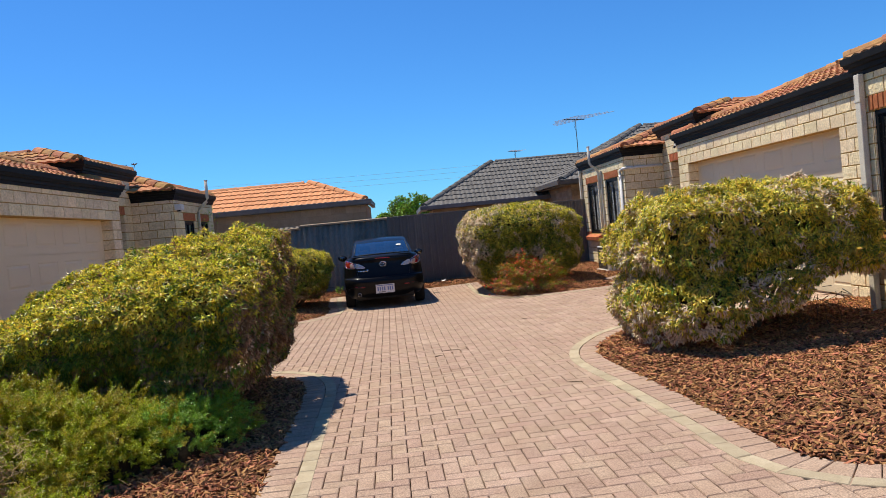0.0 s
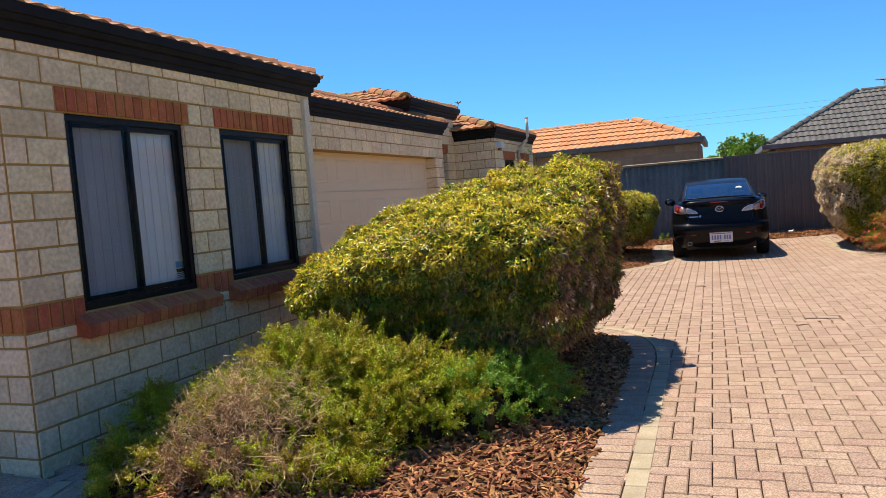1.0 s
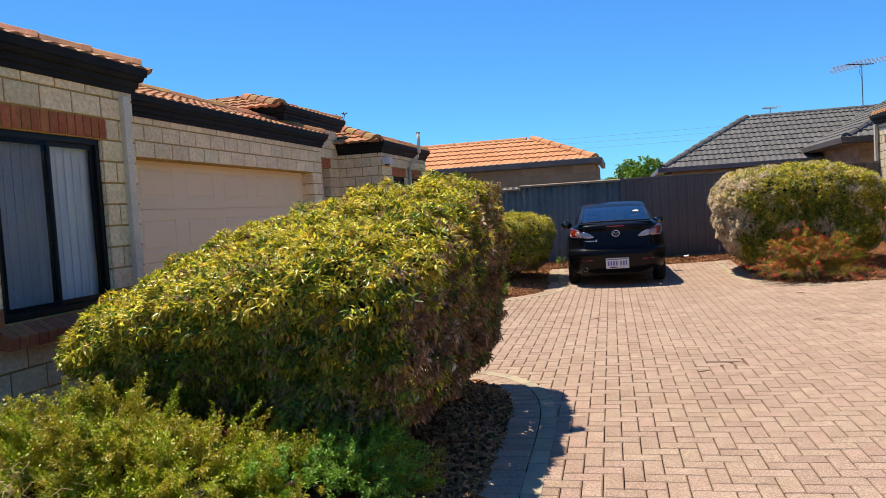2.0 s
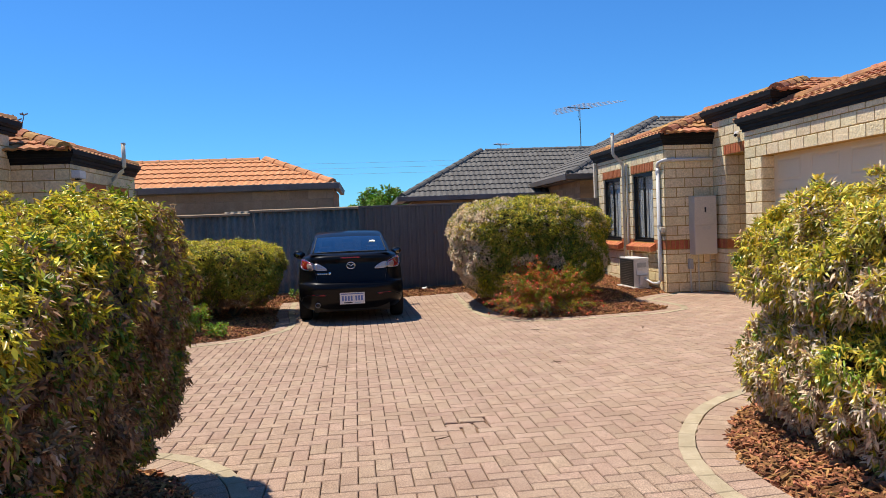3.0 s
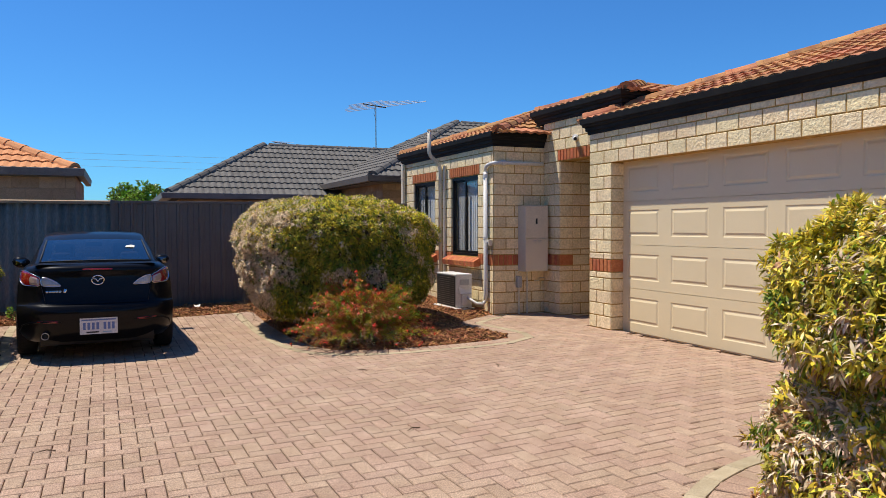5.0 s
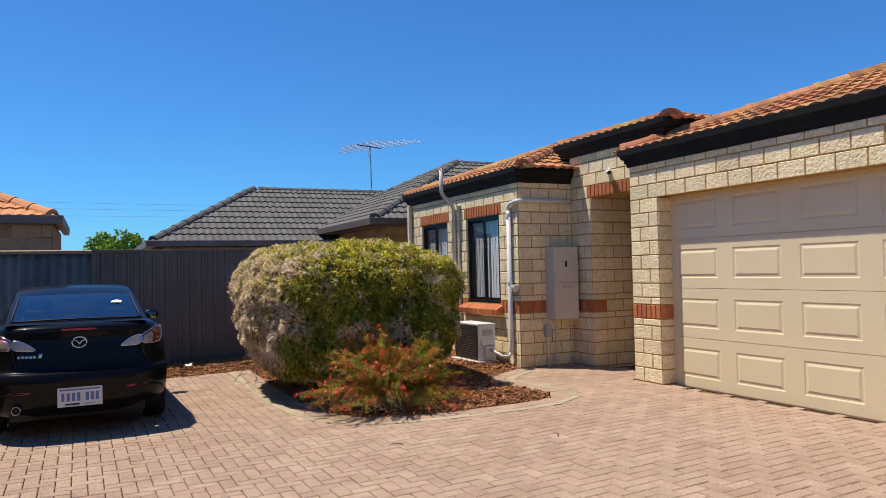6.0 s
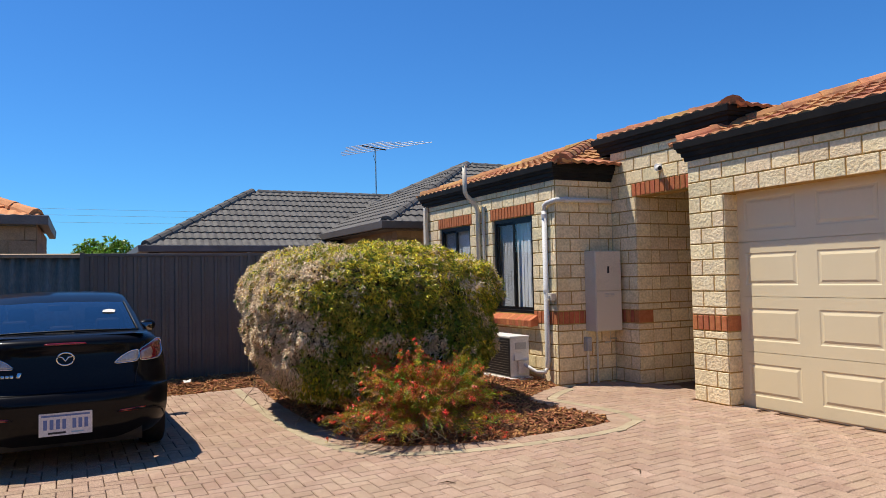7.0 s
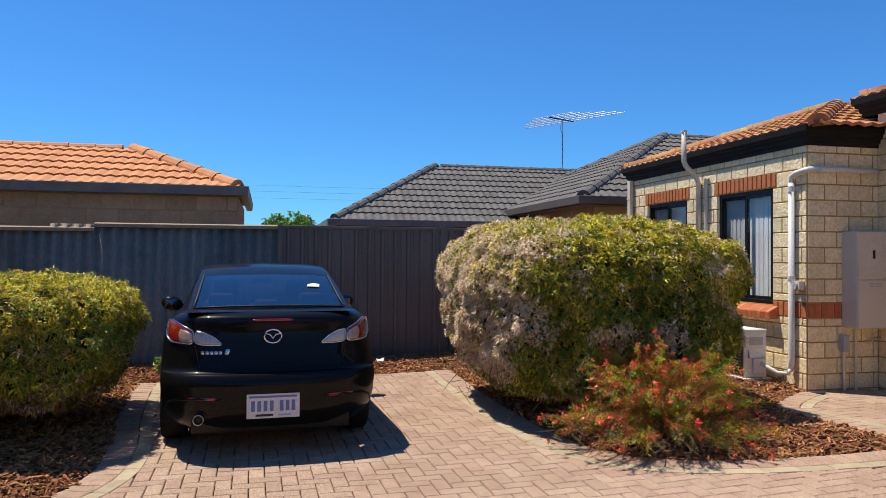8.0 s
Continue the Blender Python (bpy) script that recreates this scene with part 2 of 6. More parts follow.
class Geo:
    """Collects faces for one mesh."""

    def __init__(self):
        self.v, self.f = [], []

    def add(self, verts, faces):
        k = len(self.v)
        self.v += [tuple(p) for p in verts]
        self.f += [tuple(k + i for i in f) for f in faces]
        return self

    def box(self, x0, y0, z0, x1, y1, z1):
        return self.add([(x0, y0, z0), (x1, y0, z0), (x1, y1, z0), (x0, y1, z0), (x0, y0, z1), (x1, y0, z1), (x1, y1, z1), (x0, y1, z1)],
                        [(0, 3, 2, 1), (4, 5, 6, 7), (0, 1, 5, 4), (1, 2, 6, 5), (2, 3, 7, 6), (3, 0, 4, 7)])

    def slab(self, x0, y0, z0, x1, y1, z1, b):
        """A box with its top edges bevelled by b."""
        return self.add([(x0, y0, z0), (x1, y0, z0), (x1, y1, z0), (x0, y1, z0),
                         (x0, y0, z1 - b), (x1, y0, z1 - b), (x1, y1, z1 - b), (x0, y1, z1 - b),
                         (x0 + b, y0 + b, z1), (x1 - b, y0 + b, z1), (x1 - b, y1 - b, z1), (x0 + b, y1 - b, z1)],
                        [(0, 1, 5, 4), (1, 2, 6, 5), (2, 3, 7, 6), (3, 0, 4, 7), (4, 5, 9, 8), (5, 6, 10, 9), (6, 7, 11, 10), (7, 4, 8, 11), (8, 9, 10, 11)])

    def hoop(self, x0, x1, y0, z0, y1, z1, t, tz=None):
        """A rectangular frame in the yz plane, x0 to x1 thick, its bars t wide."""
        tz = tz or t
        out, inn = [(y0, z0), (y1, z0), (y1, z1), (y0, z1)], [(y0 + t, z0 + tz), (y1 - t, z0 + tz), (y1 - t, z1 - tz), (y0 + t, z1 - tz)]
        v = [(x, *p) for x in (x0, x1) for ring in (out, inn) for p in ring]
        f = []
        for i in range(4):
            j = (i + 1) % 4
            f += [(i, j, 4 + j, 4 + i), (8 + i, 12 + i, 12 + j, 8 + j), (i, 8 + i, 8 + j, j), (4 + i, 4 + j, 12 + j, 12 + i)]
        return self.add(v, f)

    def tube(self, pts, r, n=10, caps=True):
        """A round bar along a line of points; r may be a list."""
        pts = [Vector(p) for p in pts]
        rr = r if isinstance(r, (list, tuple)) else [r] * len(pts)
        rings = []
        for i, p in enumerate(pts):
            d = ((pts[min(i + 1, len(pts) - 1)] - p).normalized() + (p - pts[max(i - 1, 0)]).normalized())
            d = d.normalized() if d.length > 1e-6 else Vector((0, 0, 1))
            a = d.cross(Vector((0, 0, 1)) if abs(d.z) < 0.9 else Vector((1, 0, 0))).normalized()
            b = d.cross(a)
            rings.append([p + rr[i] * (math.cos(2 * math.pi * k / n) * a + math.sin(2 * math.pi * k / n) * b) for k in range(n)])
        faces = [(i * n + k, i * n + (k + 1) % n, (i + 1) * n + (k + 1) % n, (i + 1) * n + k) for i in range(len(pts) - 1) for k in range(n)]
        if caps:
            faces += [tuple(range(n))[::-1], tuple((len(pts) - 1) * n + k for k in range(n))]
        return self.add([p for ring in rings for p in ring], faces)

    def moved(self, m):
        self.v = [tuple(m @ Vector(p)) for p in self.v]
        return self

    def weld(self):
        """Joins vertices that lie at one place."""
        at, ids, vs = {}, [], []
        for p in self.v:
            k = (round(p[0], 4), round(p[1], 4), round(p[2], 4))
            if k not in at:
                at[k] = len(vs)
                vs.append(p)
            ids.append(at[k])
        self.v, self.f = vs, [tuple(ids[i] for i in f) for f in self.f]
        return self

    def mesh(self, name, *materials, smooth=False):
        me = bpy.data.meshes.new(name)
        me.from_pydata(self.v, [], self.f)
        for m in materials:
            me.materials.append(m)
        if smooth:
            me.polygons.foreach_set("use_smooth", [True] * len(me.polygons))
        me.update()
        return me


def world_of(ob):
    return WORLD.get(ob.name, Matrix.Identity(4))


def thing(name, place, label, category, group="", kind=""):
    """An Empty at the base of a thing that has parts."""
    ob = new(name)
    ob.empty_display_size = 0.2
    ob.matrix_basis = Matrix.Translation(place)
    WORLD[ob.name] = Matrix.Translation(place)
    return tagged(ob, label, category, group, kind)


def part(name, geo, material, parent, label="", m=None, smooth=False, kind="", bevel=0.0):
    """One mesh object under a thing or a part; geo in world space, or at the pose m."""
    me = geo if isinstance(geo, bpy.types.Mesh) else geo.mesh(name, *(material if isinstance(material, (list, tuple)) else [material]), smooth=smooth)
    ob = new(name, me)
    ob.matrix_basis = m if m is not None else Matrix.Identity(4)
    WORLD[ob.name] = ob.matrix_basis.copy()
    if parent is not None:
        ob.parent = parent
        ob.matrix_parent_inverse = world_of(parent).inverted()
    if bevel:
        md = ob.modifiers.new("bevel", 'BEVEL')
        md.width, md.segments, md.limit_method = bevel, 2, 'ANGLE'
    return tagged(ob, label, "", "", kind)


def basis(o, u, n, w):
    """A pose with axes u, n, w at o."""
    return Matrix(((u[0], n[0], w[0], o[0]), (u[1], n[1], w[1], o[1]), (u[2], n[2], w[2], o[2]), (0, 0, 0, 1)))


def solo(name, geo, material, label, category, group="", kind="", smooth=False, bevel=0.0):
    """A thing that is one mesh."""
    ob = part(name, geo, material, None, smooth=smooth, bevel=bevel)
    return tagged(ob, label, category, group, kind)


def lift(x, y):
    """Height of the paved ground: it falls gently away from the right-hand house."""
    s = min(1.0, max(0.0, (x - 0.3) / 5.0))
    return 0.133 * s * s * (3 - 2 * s) + 0.02 * max(0.0, y - 18.5)


# ---------------------------------------------------------------- walls of brick
PADS = {"R": 0.133, "L": -0.005}
HEAD, COURSE, TOP = 2.247, 0.172, 2.72
BANDS = {0.133: (0.78, 0.95, 0.086), -0.005: (0.875, 1.043, 0.0)}   # red band: foot, top, part course over it
_bricks = {}


def piece_mesh(kind, w, d, h, b, material):
    key = (kind, round(w, 3), round(d, 3), round(h, 3))
    if key not in _bricks:
        g = Geo().slab(-w / 2, -h / 2, 0, w / 2, h / 2, d, b)
        _bricks[key] = g.mesh(kind, material)
    return _bricks[key]


def cut(a, b, holes):
    """The parts of the stretch a..b that lie outside the holes."""
    runs = [(a, b)]
    for h0, h1 in holes:
        runs = [r for x, y in runs for r in ((x, min(y, h0)), (max(x, h1), y)) if r[1] - r[0] > 0.012]
    return runs


def wall(parent, name, p0, p1, pad, holes, pieces=True, thick=0.2, top=TOP, lintels=True, bands=True, phase=0.0):
    """A brick wall from p0 to p1, its outside to the right of that way. holes: (u0, u1, z0, z1) above the pad, through the wall."""
    p0, p1 = Vector((*p0, 0)), Vector((*p1, 0))
    u = (p1 - p0).normalized()
    n = Vector((u.y, -u.x, 0))
    L = (p1 - p0).length
    up = Vector((0, 0, 1))
    low = pad - 0.25
    B0, B1, part_row = BANDS[pad]
    us = sorted({0.004, L - 0.004, *[c for h in holes for c in h[:2]]})
    zs = sorted({low, pad + top, *[pad + c for h in holes for c in h[2:]]})
    g = Geo()
    frm = basis(p0, u, -n, up)
    nu, nz = len(us), len(zs)
    g.v = [(us[i], k * thick, zs[j]) for k in (0, 1) for j in range(nz) for i in range(nu)]

    def solid(i, j):
        if not (0 <= i < nu - 1 and 0 <= j < nz - 1):
            return False
        a, c = (us[i] + us[i + 1]) / 2, (zs[j] + zs[j + 1]) / 2 - pad
        return not any(h[0] <= a <= h[1] and h[2] <= c <= h[3] for h in holes)

    def vid(k, j, i):
        return (k * nz + j) * nu + i

    for j in range(nz - 1):
        for i in range(nu - 1):
            if solid(i, j):
                g.f.append((vid(0, j, i), vid(0, j, i + 1), vid(0, j + 1, i + 1), vid(0, j + 1, i)))
                g.f.append((vid(1, j, i), vid(1, j + 1, i), vid(1, j + 1, i + 1), vid(1, j, i + 1)))
                for (di, dj), e in (((-1, 0), ((j, i), (j + 1, i))), ((1, 0), ((j + 1, i + 1), (j, i + 1))), ((0, -1), ((j, i + 1), (j, i))), ((0, 1), ((j + 1, i), (j + 1, i + 1)))):
                    if not solid(i + di, j + dj):
                        g.f.append((vid(0, *e[0]), vid(0, *e[1]), vid(1, *e[1]), vid(1, *e[0])))
    core = part(name, g.moved(frm), MORTAR, parent)
    rows = []
    z = B0 - 0.086
    rows.append((z, z + 0.086))
    k = 0
    while z > -0.05:
        z -= COURSE
        rows.append((z, z + COURSE))
    z = B1
    if part_row:
        rows.append((z, z + part_row))
        z += part_row
    while z < top - 0.02:
        rows.append((z, min(z + COURSE, top)))
        z += COURSE
    if not bands:
        rows.append((B0, B1))
    joint = 0.015
    rest, rest_red = Geo(), Geo()
    face = basis(p0, u, up, n)

    def lay(a, b, c, d, red=False):
        w, h = b - a - joint, d - c - joint
        if w < 0.01 or h < 0.01:
            return
        mid = p0 + u * ((a + b) / 2) + up * (pad + (c + d) / 2) - n * 0.02
        m = basis(mid, u, up, n)
        depth = 0.028 + (0.003 if red else 0.0)
        if pieces:
            part("brick", piece_mesh("red" if red else "cream", w, depth, h, 0.004, RED if red else BRICK), None, core, m=m)
        else:
            q = Geo().slab(-w / 2, -h / 2, 0, w / 2, h / 2, depth, 0.004).moved(m)
            (rest_red if red else rest).add(q.v, q.f)

    heads = [h for h in holes if h[3] < top - 0.05] if lintels else []
    for i, (c, d) in enumerate(sorted(rows)):
        blocks = [(h[0], h[1]) for h in holes if h[2] < (c + d) / 2 < h[3]]
        blocks += [(h[0] - 0.06, h[1] + 0.06) for h in heads if h[4] and h[3] < (c + d) / 2 < h[3] + COURSE]
        for a, b in cut(0, L, blocks):
            s = a if a > 0 else 0.0
            step = 0.315
            x = s
            first = step * (0.5 if (i % 2) else 1.0) + (phase if s == 0 else 0)
            while x < b - 0.012:
                e = min(b, x + first)
                if b - e < 0.06:
                    e = b
                lay(x, e, c, d)
                x, first = e, step
    for h in holes:   # returns of the openings
        for at, s in ((h[0], 1), (h[1], -1)):
            for c, d in rows + ([(B0, B1)] if bands else []):
                lo, hi = max(c, h[2]), min(d, h[3])
                if hi - lo < 0.03:
                    continue
                m = basis(p0 + u * at + up * (pad + (lo + hi) / 2) - n * (thick / 2 - 0.004) - u * (s * 0.02), -n * s, up, u * s)
                red = c == B0 and d == B1
                if pieces:
                    part("brick", piece_mesh("red" if red else "cream", thick - 0.008, 0.026, hi - lo - joint, 0.003, RED if red else BRICK), None, core, m=m)
                else:
                    q = Geo().slab(-thick / 2 + 0.004, -(hi - lo - joint) / 2, 0, thick / 2 - 0.004, (hi - lo - joint) / 2, 0.026, 0.003).moved(m)
                    (rest_red if red else rest).add(q.v, q.f)
    for c, d, spans in [(B0, B1, cut(0, L, [(h[0], h[1]) for h in holes if h[2] < B1]))] if bands else ():
        for a, b in spans:
            k = max(1, round((b - a) / 0.0865))
            for j in range(k):
                lay(a + (b - a) * j / k, a + (b - a) * (j + 1) / k, c, d, True)
    for h in heads:
        if h[4]:
            a, b = max(0, h[0] - 0.06), min(L, h[1] + 0.06)
            k = round((b - a) / 0.0865)
            for j in range(k):
                lay(a + (b - a) * j / k, a + (b - a) * (j + 1) / k, h[3] + 0.002, h[3] + COURSE, True)
    if rest.v:
        part("brickwork", rest, BRICK_J, core, kind="stuff")
    if rest_red.v:
        part("red_brickwork", rest_red, RED, core, kind="stuff")
    return core


def sweep(pts, profile, pad, closed=False):
    """A profile of (outward, z) drawn along a line of plan points, outside to the right, with mitred corners."""
    pts = [Vector((*p, 0)) for p in pts]
    g, rings = Geo(), []
    for i, p in enumerate(pts):
        dirs = [(b - a).normalized() for a, b in ((pts[i - 1], p) if i else (p, pts[i + 1]), (p, pts[i + 1]) if i + 1 < len(pts) else (pts[i - 1], p))]
        ns = [Vector((d.y, -d.x, 0)) for d in dirs]
        m = (ns[0] + ns[1]).normalized()
        m = m / max(0.3, m.dot(ns[0]))
        rings.append([p + m * o + Vector((0, 0, pad + z)) for o, z in profile])
    k = len(profile)
    faces = [(i * k + j, (i + 1) * k + j, (i + 1) * k + (j + 1) % k, i * k + (j + 1) % k) for i in range(len(pts) - 1) for j in range(k)]
    faces += [tuple(range(k)), tuple((len(pts) - 1) * k + j for j in range(k))[::-1]]
    return g.add([p for r in rings for p in r], faces)


GUTTER = [(-0.05, 2.66), (0.022, 2.66), (0.026, 2.70), (0.045, 2.71), (0.05, 2.755), (0.075, 2.765), (0.085, 2.80), (0.100, 2.805), (0.106, 2.872), (0.094, 2.877), (0.086, 2.84), (-0.05, 2.84)]


# ---------------------------------------------------------------- tiled roofs
_tiles = {}
WAVE = 0.165


def tile_height(u, amp=0.022):
    t = (u / WAVE) % 1.0
    return amp * (0.5 + 0.5 * math.cos(2 * math.pi * t)) ** 0.8


def tile_plane(parent, o, u, v, L, D, lft, rgt, mats, near, most=120, run=0.33, name="tile"):
    """Courses of wavy tiles on a plane: o eave corner, u along the eave, v up the slope, D slope length; lft, rgt: bounds of u at v."""
    o, u, v = Vector(o), Vector(u).normalized(), Vector(v).normalized()
    n = u.cross(v).normalized()
    if n.z < 0:
        n = -n
    S, seg = 2 * WAVE, 8
    full, joined = [], Geo()
    rows = int(math.ceil(D / run))
    for i in range(rows):
        v0, v1 = i * run - (0.03 if i == 0 else 0.0), min(D, (i + 1) * run + 0.03)
        l0, r0, l1, r1 = lft(max(0, v0)), rgt(max(0, v0)), lft(min(D, v1)), rgt(min(D, v1))
        lo, hi = min(l0, l1), max(r0, r1)
        k = math.floor(lo / S)
        while k * S < hi:
            a, b = k * S, (k + 1) * S
            k += 1
            whole = a >= max(l0, l1) and b <= min(r0, r1) and v1 - v0 > run - 0.01 and i > 0
            if whole:
                full.append((a, v0))
                continue
            top, bot, lip = [], [], []
            for j in range(seg + 1):
                x = a + (b - a) * j / seg
                x0, x1 = min(max(x, l0), r0), min(max(x, l1), r1)
                h = tile_height(x)
                bot.append(o + u * x0 + v * v0 + n * (h + 0.045))
                top.append(o + u * x1 + v * v1 + n * (h + 0.018))
                lip.append(o + u * x0 + v * (v0 + 0.004) + n * (h + 0.008))
            q = seg + 1
            joined.add(bot + top + lip, [f for j in range(seg) for f in ((j, j + 1, q + j + 1, q + j), (2 * q + j, 2 * q + j + 1, j + 1, j))])
    key = name + mats[0].name
    if key not in _tiles:
        q = seg + 1
        bot = [(S * j / seg, 0, tile_height(S * j / seg) + 0.045) for j in range(q)]
        top = [(S * j / seg, run + 0.03, tile_height(S * j / seg) + 0.018) for j in range(q)]
        lip = [(S * j / seg, 0.004, tile_height(S * j / seg) + 0.008) for j in range(q)]
        _tiles[key] = Geo().add(bot + top + lip, [f for j in range(seg) for f in ((j, j + 1, q + j + 1, q + j), (2 * q + j, 2 * q + j + 1, j + 1, j))]).mesh(name, mats[0])
    full.sort(key=lambda t: (o + u * t[0] + v * t[1] - Vector(near)).length)
    plane = part("roof_batten_bed", Geo().add([o + u * lft(0), o + u * rgt(0), o + u * rgt(D) + v * D, o + u * lft(D) + v * D], [(0, 1, 2, 3)]), DARK, parent)
    for a, v0 in full[:most]:
        part(name, _tiles[key], None, plane, m=basis(o + u * a + v * v0, u, v, n))
    proto = _tiles[key]
    pv = [Vector(p.co) for p in proto.vertices]
    pf = [tuple(f.vertices) for f in proto.polygons]
    for a, v0 in full[most:]:
        m = basis(o + u * a + v * v0, u, v, n)
        joined.add([m @ p for p in pv], pf)
    if joined.v:
        part("tile_field", joined, mats[1], plane, kind="stuff")
    return plane


_caps = {}


def caps(parent, p, q, material, r=0.115, step=0.40):
    """Ridge or hip capping tiles from p to q, each a piece lapping over the next."""
    p, q = Vector(p), Vector(q)
    d = (q - p).normalized()
    side = d.cross(Vector((0, 0, 1))).normalized()
    up = side.cross(d)
    key = (material.name, r)
    if key not in _caps:
        ring = [(-1.15, -0.55), (-0.95, 0.0), (-0.55, 0.42), (0, 0.58), (0.55, 0.42), (0.95, 0.0), (1.15, -0.55)]
        k = len(ring)
        vs = [(a * r * s, y, b * r * s) for y, s in ((-0.02, 1.12), (0.06, 1.10), (0.065, 1.02), (step, 0.92)) for a, b in ring]
        fs = [(i * k + j, i * k + j + 1, (i + 1) * k + j + 1, (i + 1) * k + j) for i in range(3) for j in range(k - 1)] + [tuple(range(k))]
        _caps[key] = Geo().add(vs, fs).mesh("cap_tile", material)
    L = (q - p).length
    k = max(1, int(round(L / step)))
    fit = (L - 0.03) / (k * step)
    for i in range(k):
        part("cap_tile", _caps[key], None, parent, m=basis(p + d * (i * step * fit), side, d * fit, up) @ Matrix.Rotation(random.uniform(-0.02, 0.02), 4, 'Y'))


def hip_end(parent, x0, y0, y1, z, s, depth, mats, capm, near, tan=0.34, most=90):
    """A hipped roof whose triangular end faces -s along x at x0, running depth metres back along s."""
    W = y1 - y0
    half = W / 2
    c = 1 / math.sqrt(1 + tan * tan)
    D = half / c
    vx = Vector((s, 0, tan)).normalized()
    tile_plane(parent, (x0, y0, z), (0, 1, 0), vx, W, D, lambda v: v * c, lambda v: W - v * c, mats, near, most)
    tile_plane(parent, (x0, y0, z), (s, 0, 0), Vector((0, 1, tan)), depth, D, lambda v: v * c, lambda v: depth, mats, near, most)
    tile_plane(parent, (x0, y1, z), (s, 0, 0), Vector((0, -1, tan)), depth, D, lambda v: v * c, lambda v: depth, mats, near, most // 2)
    apex = Vector((x0 + s * half, (y0 + y1) / 2, z + half * tan + 0.05))
    e = Vector((0, 0, 0.05))
    for yy in (y0, y1):
        foot = Vector((x0, yy, z)) + e
        caps(parent, foot.lerp(apex, 0.09 / (apex - foot).length), apex, capm)
    caps(parent, apex + Vector((s * 0.16, 0, -0.035)), Vector((x0 + s * depth, (y0 + y1) / 2, apex.z - 0.035)), capm, r=0.10)


# ---------------------------------------------------------------- ground, beds and paving
def smooth_line(pts, n=6):
    """Catmull-Rom through plan points."""
    out = []
    for i in range(len(pts) - 1):
        p = [Vector(pts[max(0, i - 1)]), Vector(pts[i]), Vector(pts[i + 1]), Vector(pts[min(len(pts) - 1, i + 2)])]
        for k in range(n):
            t = k / n
            out.append(0.5 * ((2 * p[1]) + (p[2] - p[0]) * t + (2 * p[0] - 5 * p[1] + 4 * p[2] - p[3]) * t * t + (3 * p[1] - p[0] - 3 * p[2] + p[3]) * t ** 3))
    return out + [Vector(pts[-1])]


# Each bed: the kerb line along the paving, then the points that close it against walls and fences.
BEDS = {
    "left_front": (smooth_line([(-3.66, 5.04), (-3.45, 4.2), (-3.2, 2.6), (-2.9, 1.8), (-2.3, 1.5), (-1.4, 1.5), (-0.93, 2.2), (-0.95, 4.0), (-0.98, 5.6), (-1.02, 7.0), (-1.08, 8.4), (-1.3, 9.1), (-1.75, 9.45), (-2.6, 9.55), (-4.9, 9.5)]),
                   [(-4.9, 8.6), (-4.17, 8.6), (-4.17, 5.40)]),
    "left_back": (smooth_line([(-4.6, 14.9), (-2.9, 14.92), (-2.35, 15.02), (-1.9, 15.4), (-1.64, 16.0), (-1.64, 16.8), (-1.78, 17.9), (-1.88, 19.2), (-1.9, 20.0)]),
                  [(-1.9, 21.04), (-4.6, 21.04)]),
    "right_front": (smooth_line(([(5.2, 4.3), (3.1, 4.32), (2.55, 4.48), (2.27, 4.85), (2.23, 5.7), (2.17, 7.0), (2.08, 8.2), (2.17, 8.8), (2.38, 9.25), (2.72, 9.68), (3.3, 9.98), (4.3, 10.06), (5.84, 10.0)])[::-1]),
                    [(5.25, 8.72), (5.84, 8.72)]),
    "right_back": (smooth_line([(1.98, 20.0), (1.96, 18.6), (1.96, 17.4), (2.03, 16.3), (2.22, 15.65), (2.72, 15.28), (3.5, 15.1), (4.15, 15.08), (4.42, 15.25), (4.42, 15.8), (4.36, 16.6), (5.0, 17.15), (5.25, 17.25)]),
                   [(5.25, 21.04), (1.98, 21.04)]),
    "fence_foot": ([Vector((-1.9, 20.0)), Vector((1.98, 20.0))], [(1.98, 21.04), (-1.9, 21.04)]),
}


def seg_dist(px, py, line):
    """Distance of points from an open line."""
    best = np.full(px.shape, 1e9)
    for a, b in zip(line, line[1:]):
        d = b - a
        t = np.clip(((px - a[0]) * d[0] + (py - a[1]) * d[1]) / max(1e-9, d.length_squared), 0, 1)
        best = np.minimum(best, np.hypot(px - a[0] - t * d[0], py - a[1] - t * d[1]))
    return best


def within(px, py, poly):
    c = np.zeros(px.shape, bool)
    for a, b in zip(poly, poly[1:] + poly[:1]):
        hit = (a[1] > py) != (b[1] > py)
        xs = a[0] + (py - a[1]) * (b[0] - a[0]) / ((b[1] - a[1]) or 1e-9)
        c ^= hit & (px < xs)
    return c


def tilt(x, y, turn=0.0, dz=0.0):
    """A pose that lies on the paved ground."""
    e = 0.05
    n = Vector((-(lift(x + e, y) - lift(x - e, y)) / (2 * e), -(lift(x, y + e) - lift(x, y - e)) / (2 * e), 1)).normalized()
    u = Vector((math.cos(turn), math.sin(turn), 0))
    u = (u - n * u.dot(n)).normalized()
    return basis((x, y, lift(x, y) + dz), u, n.cross(u), n)


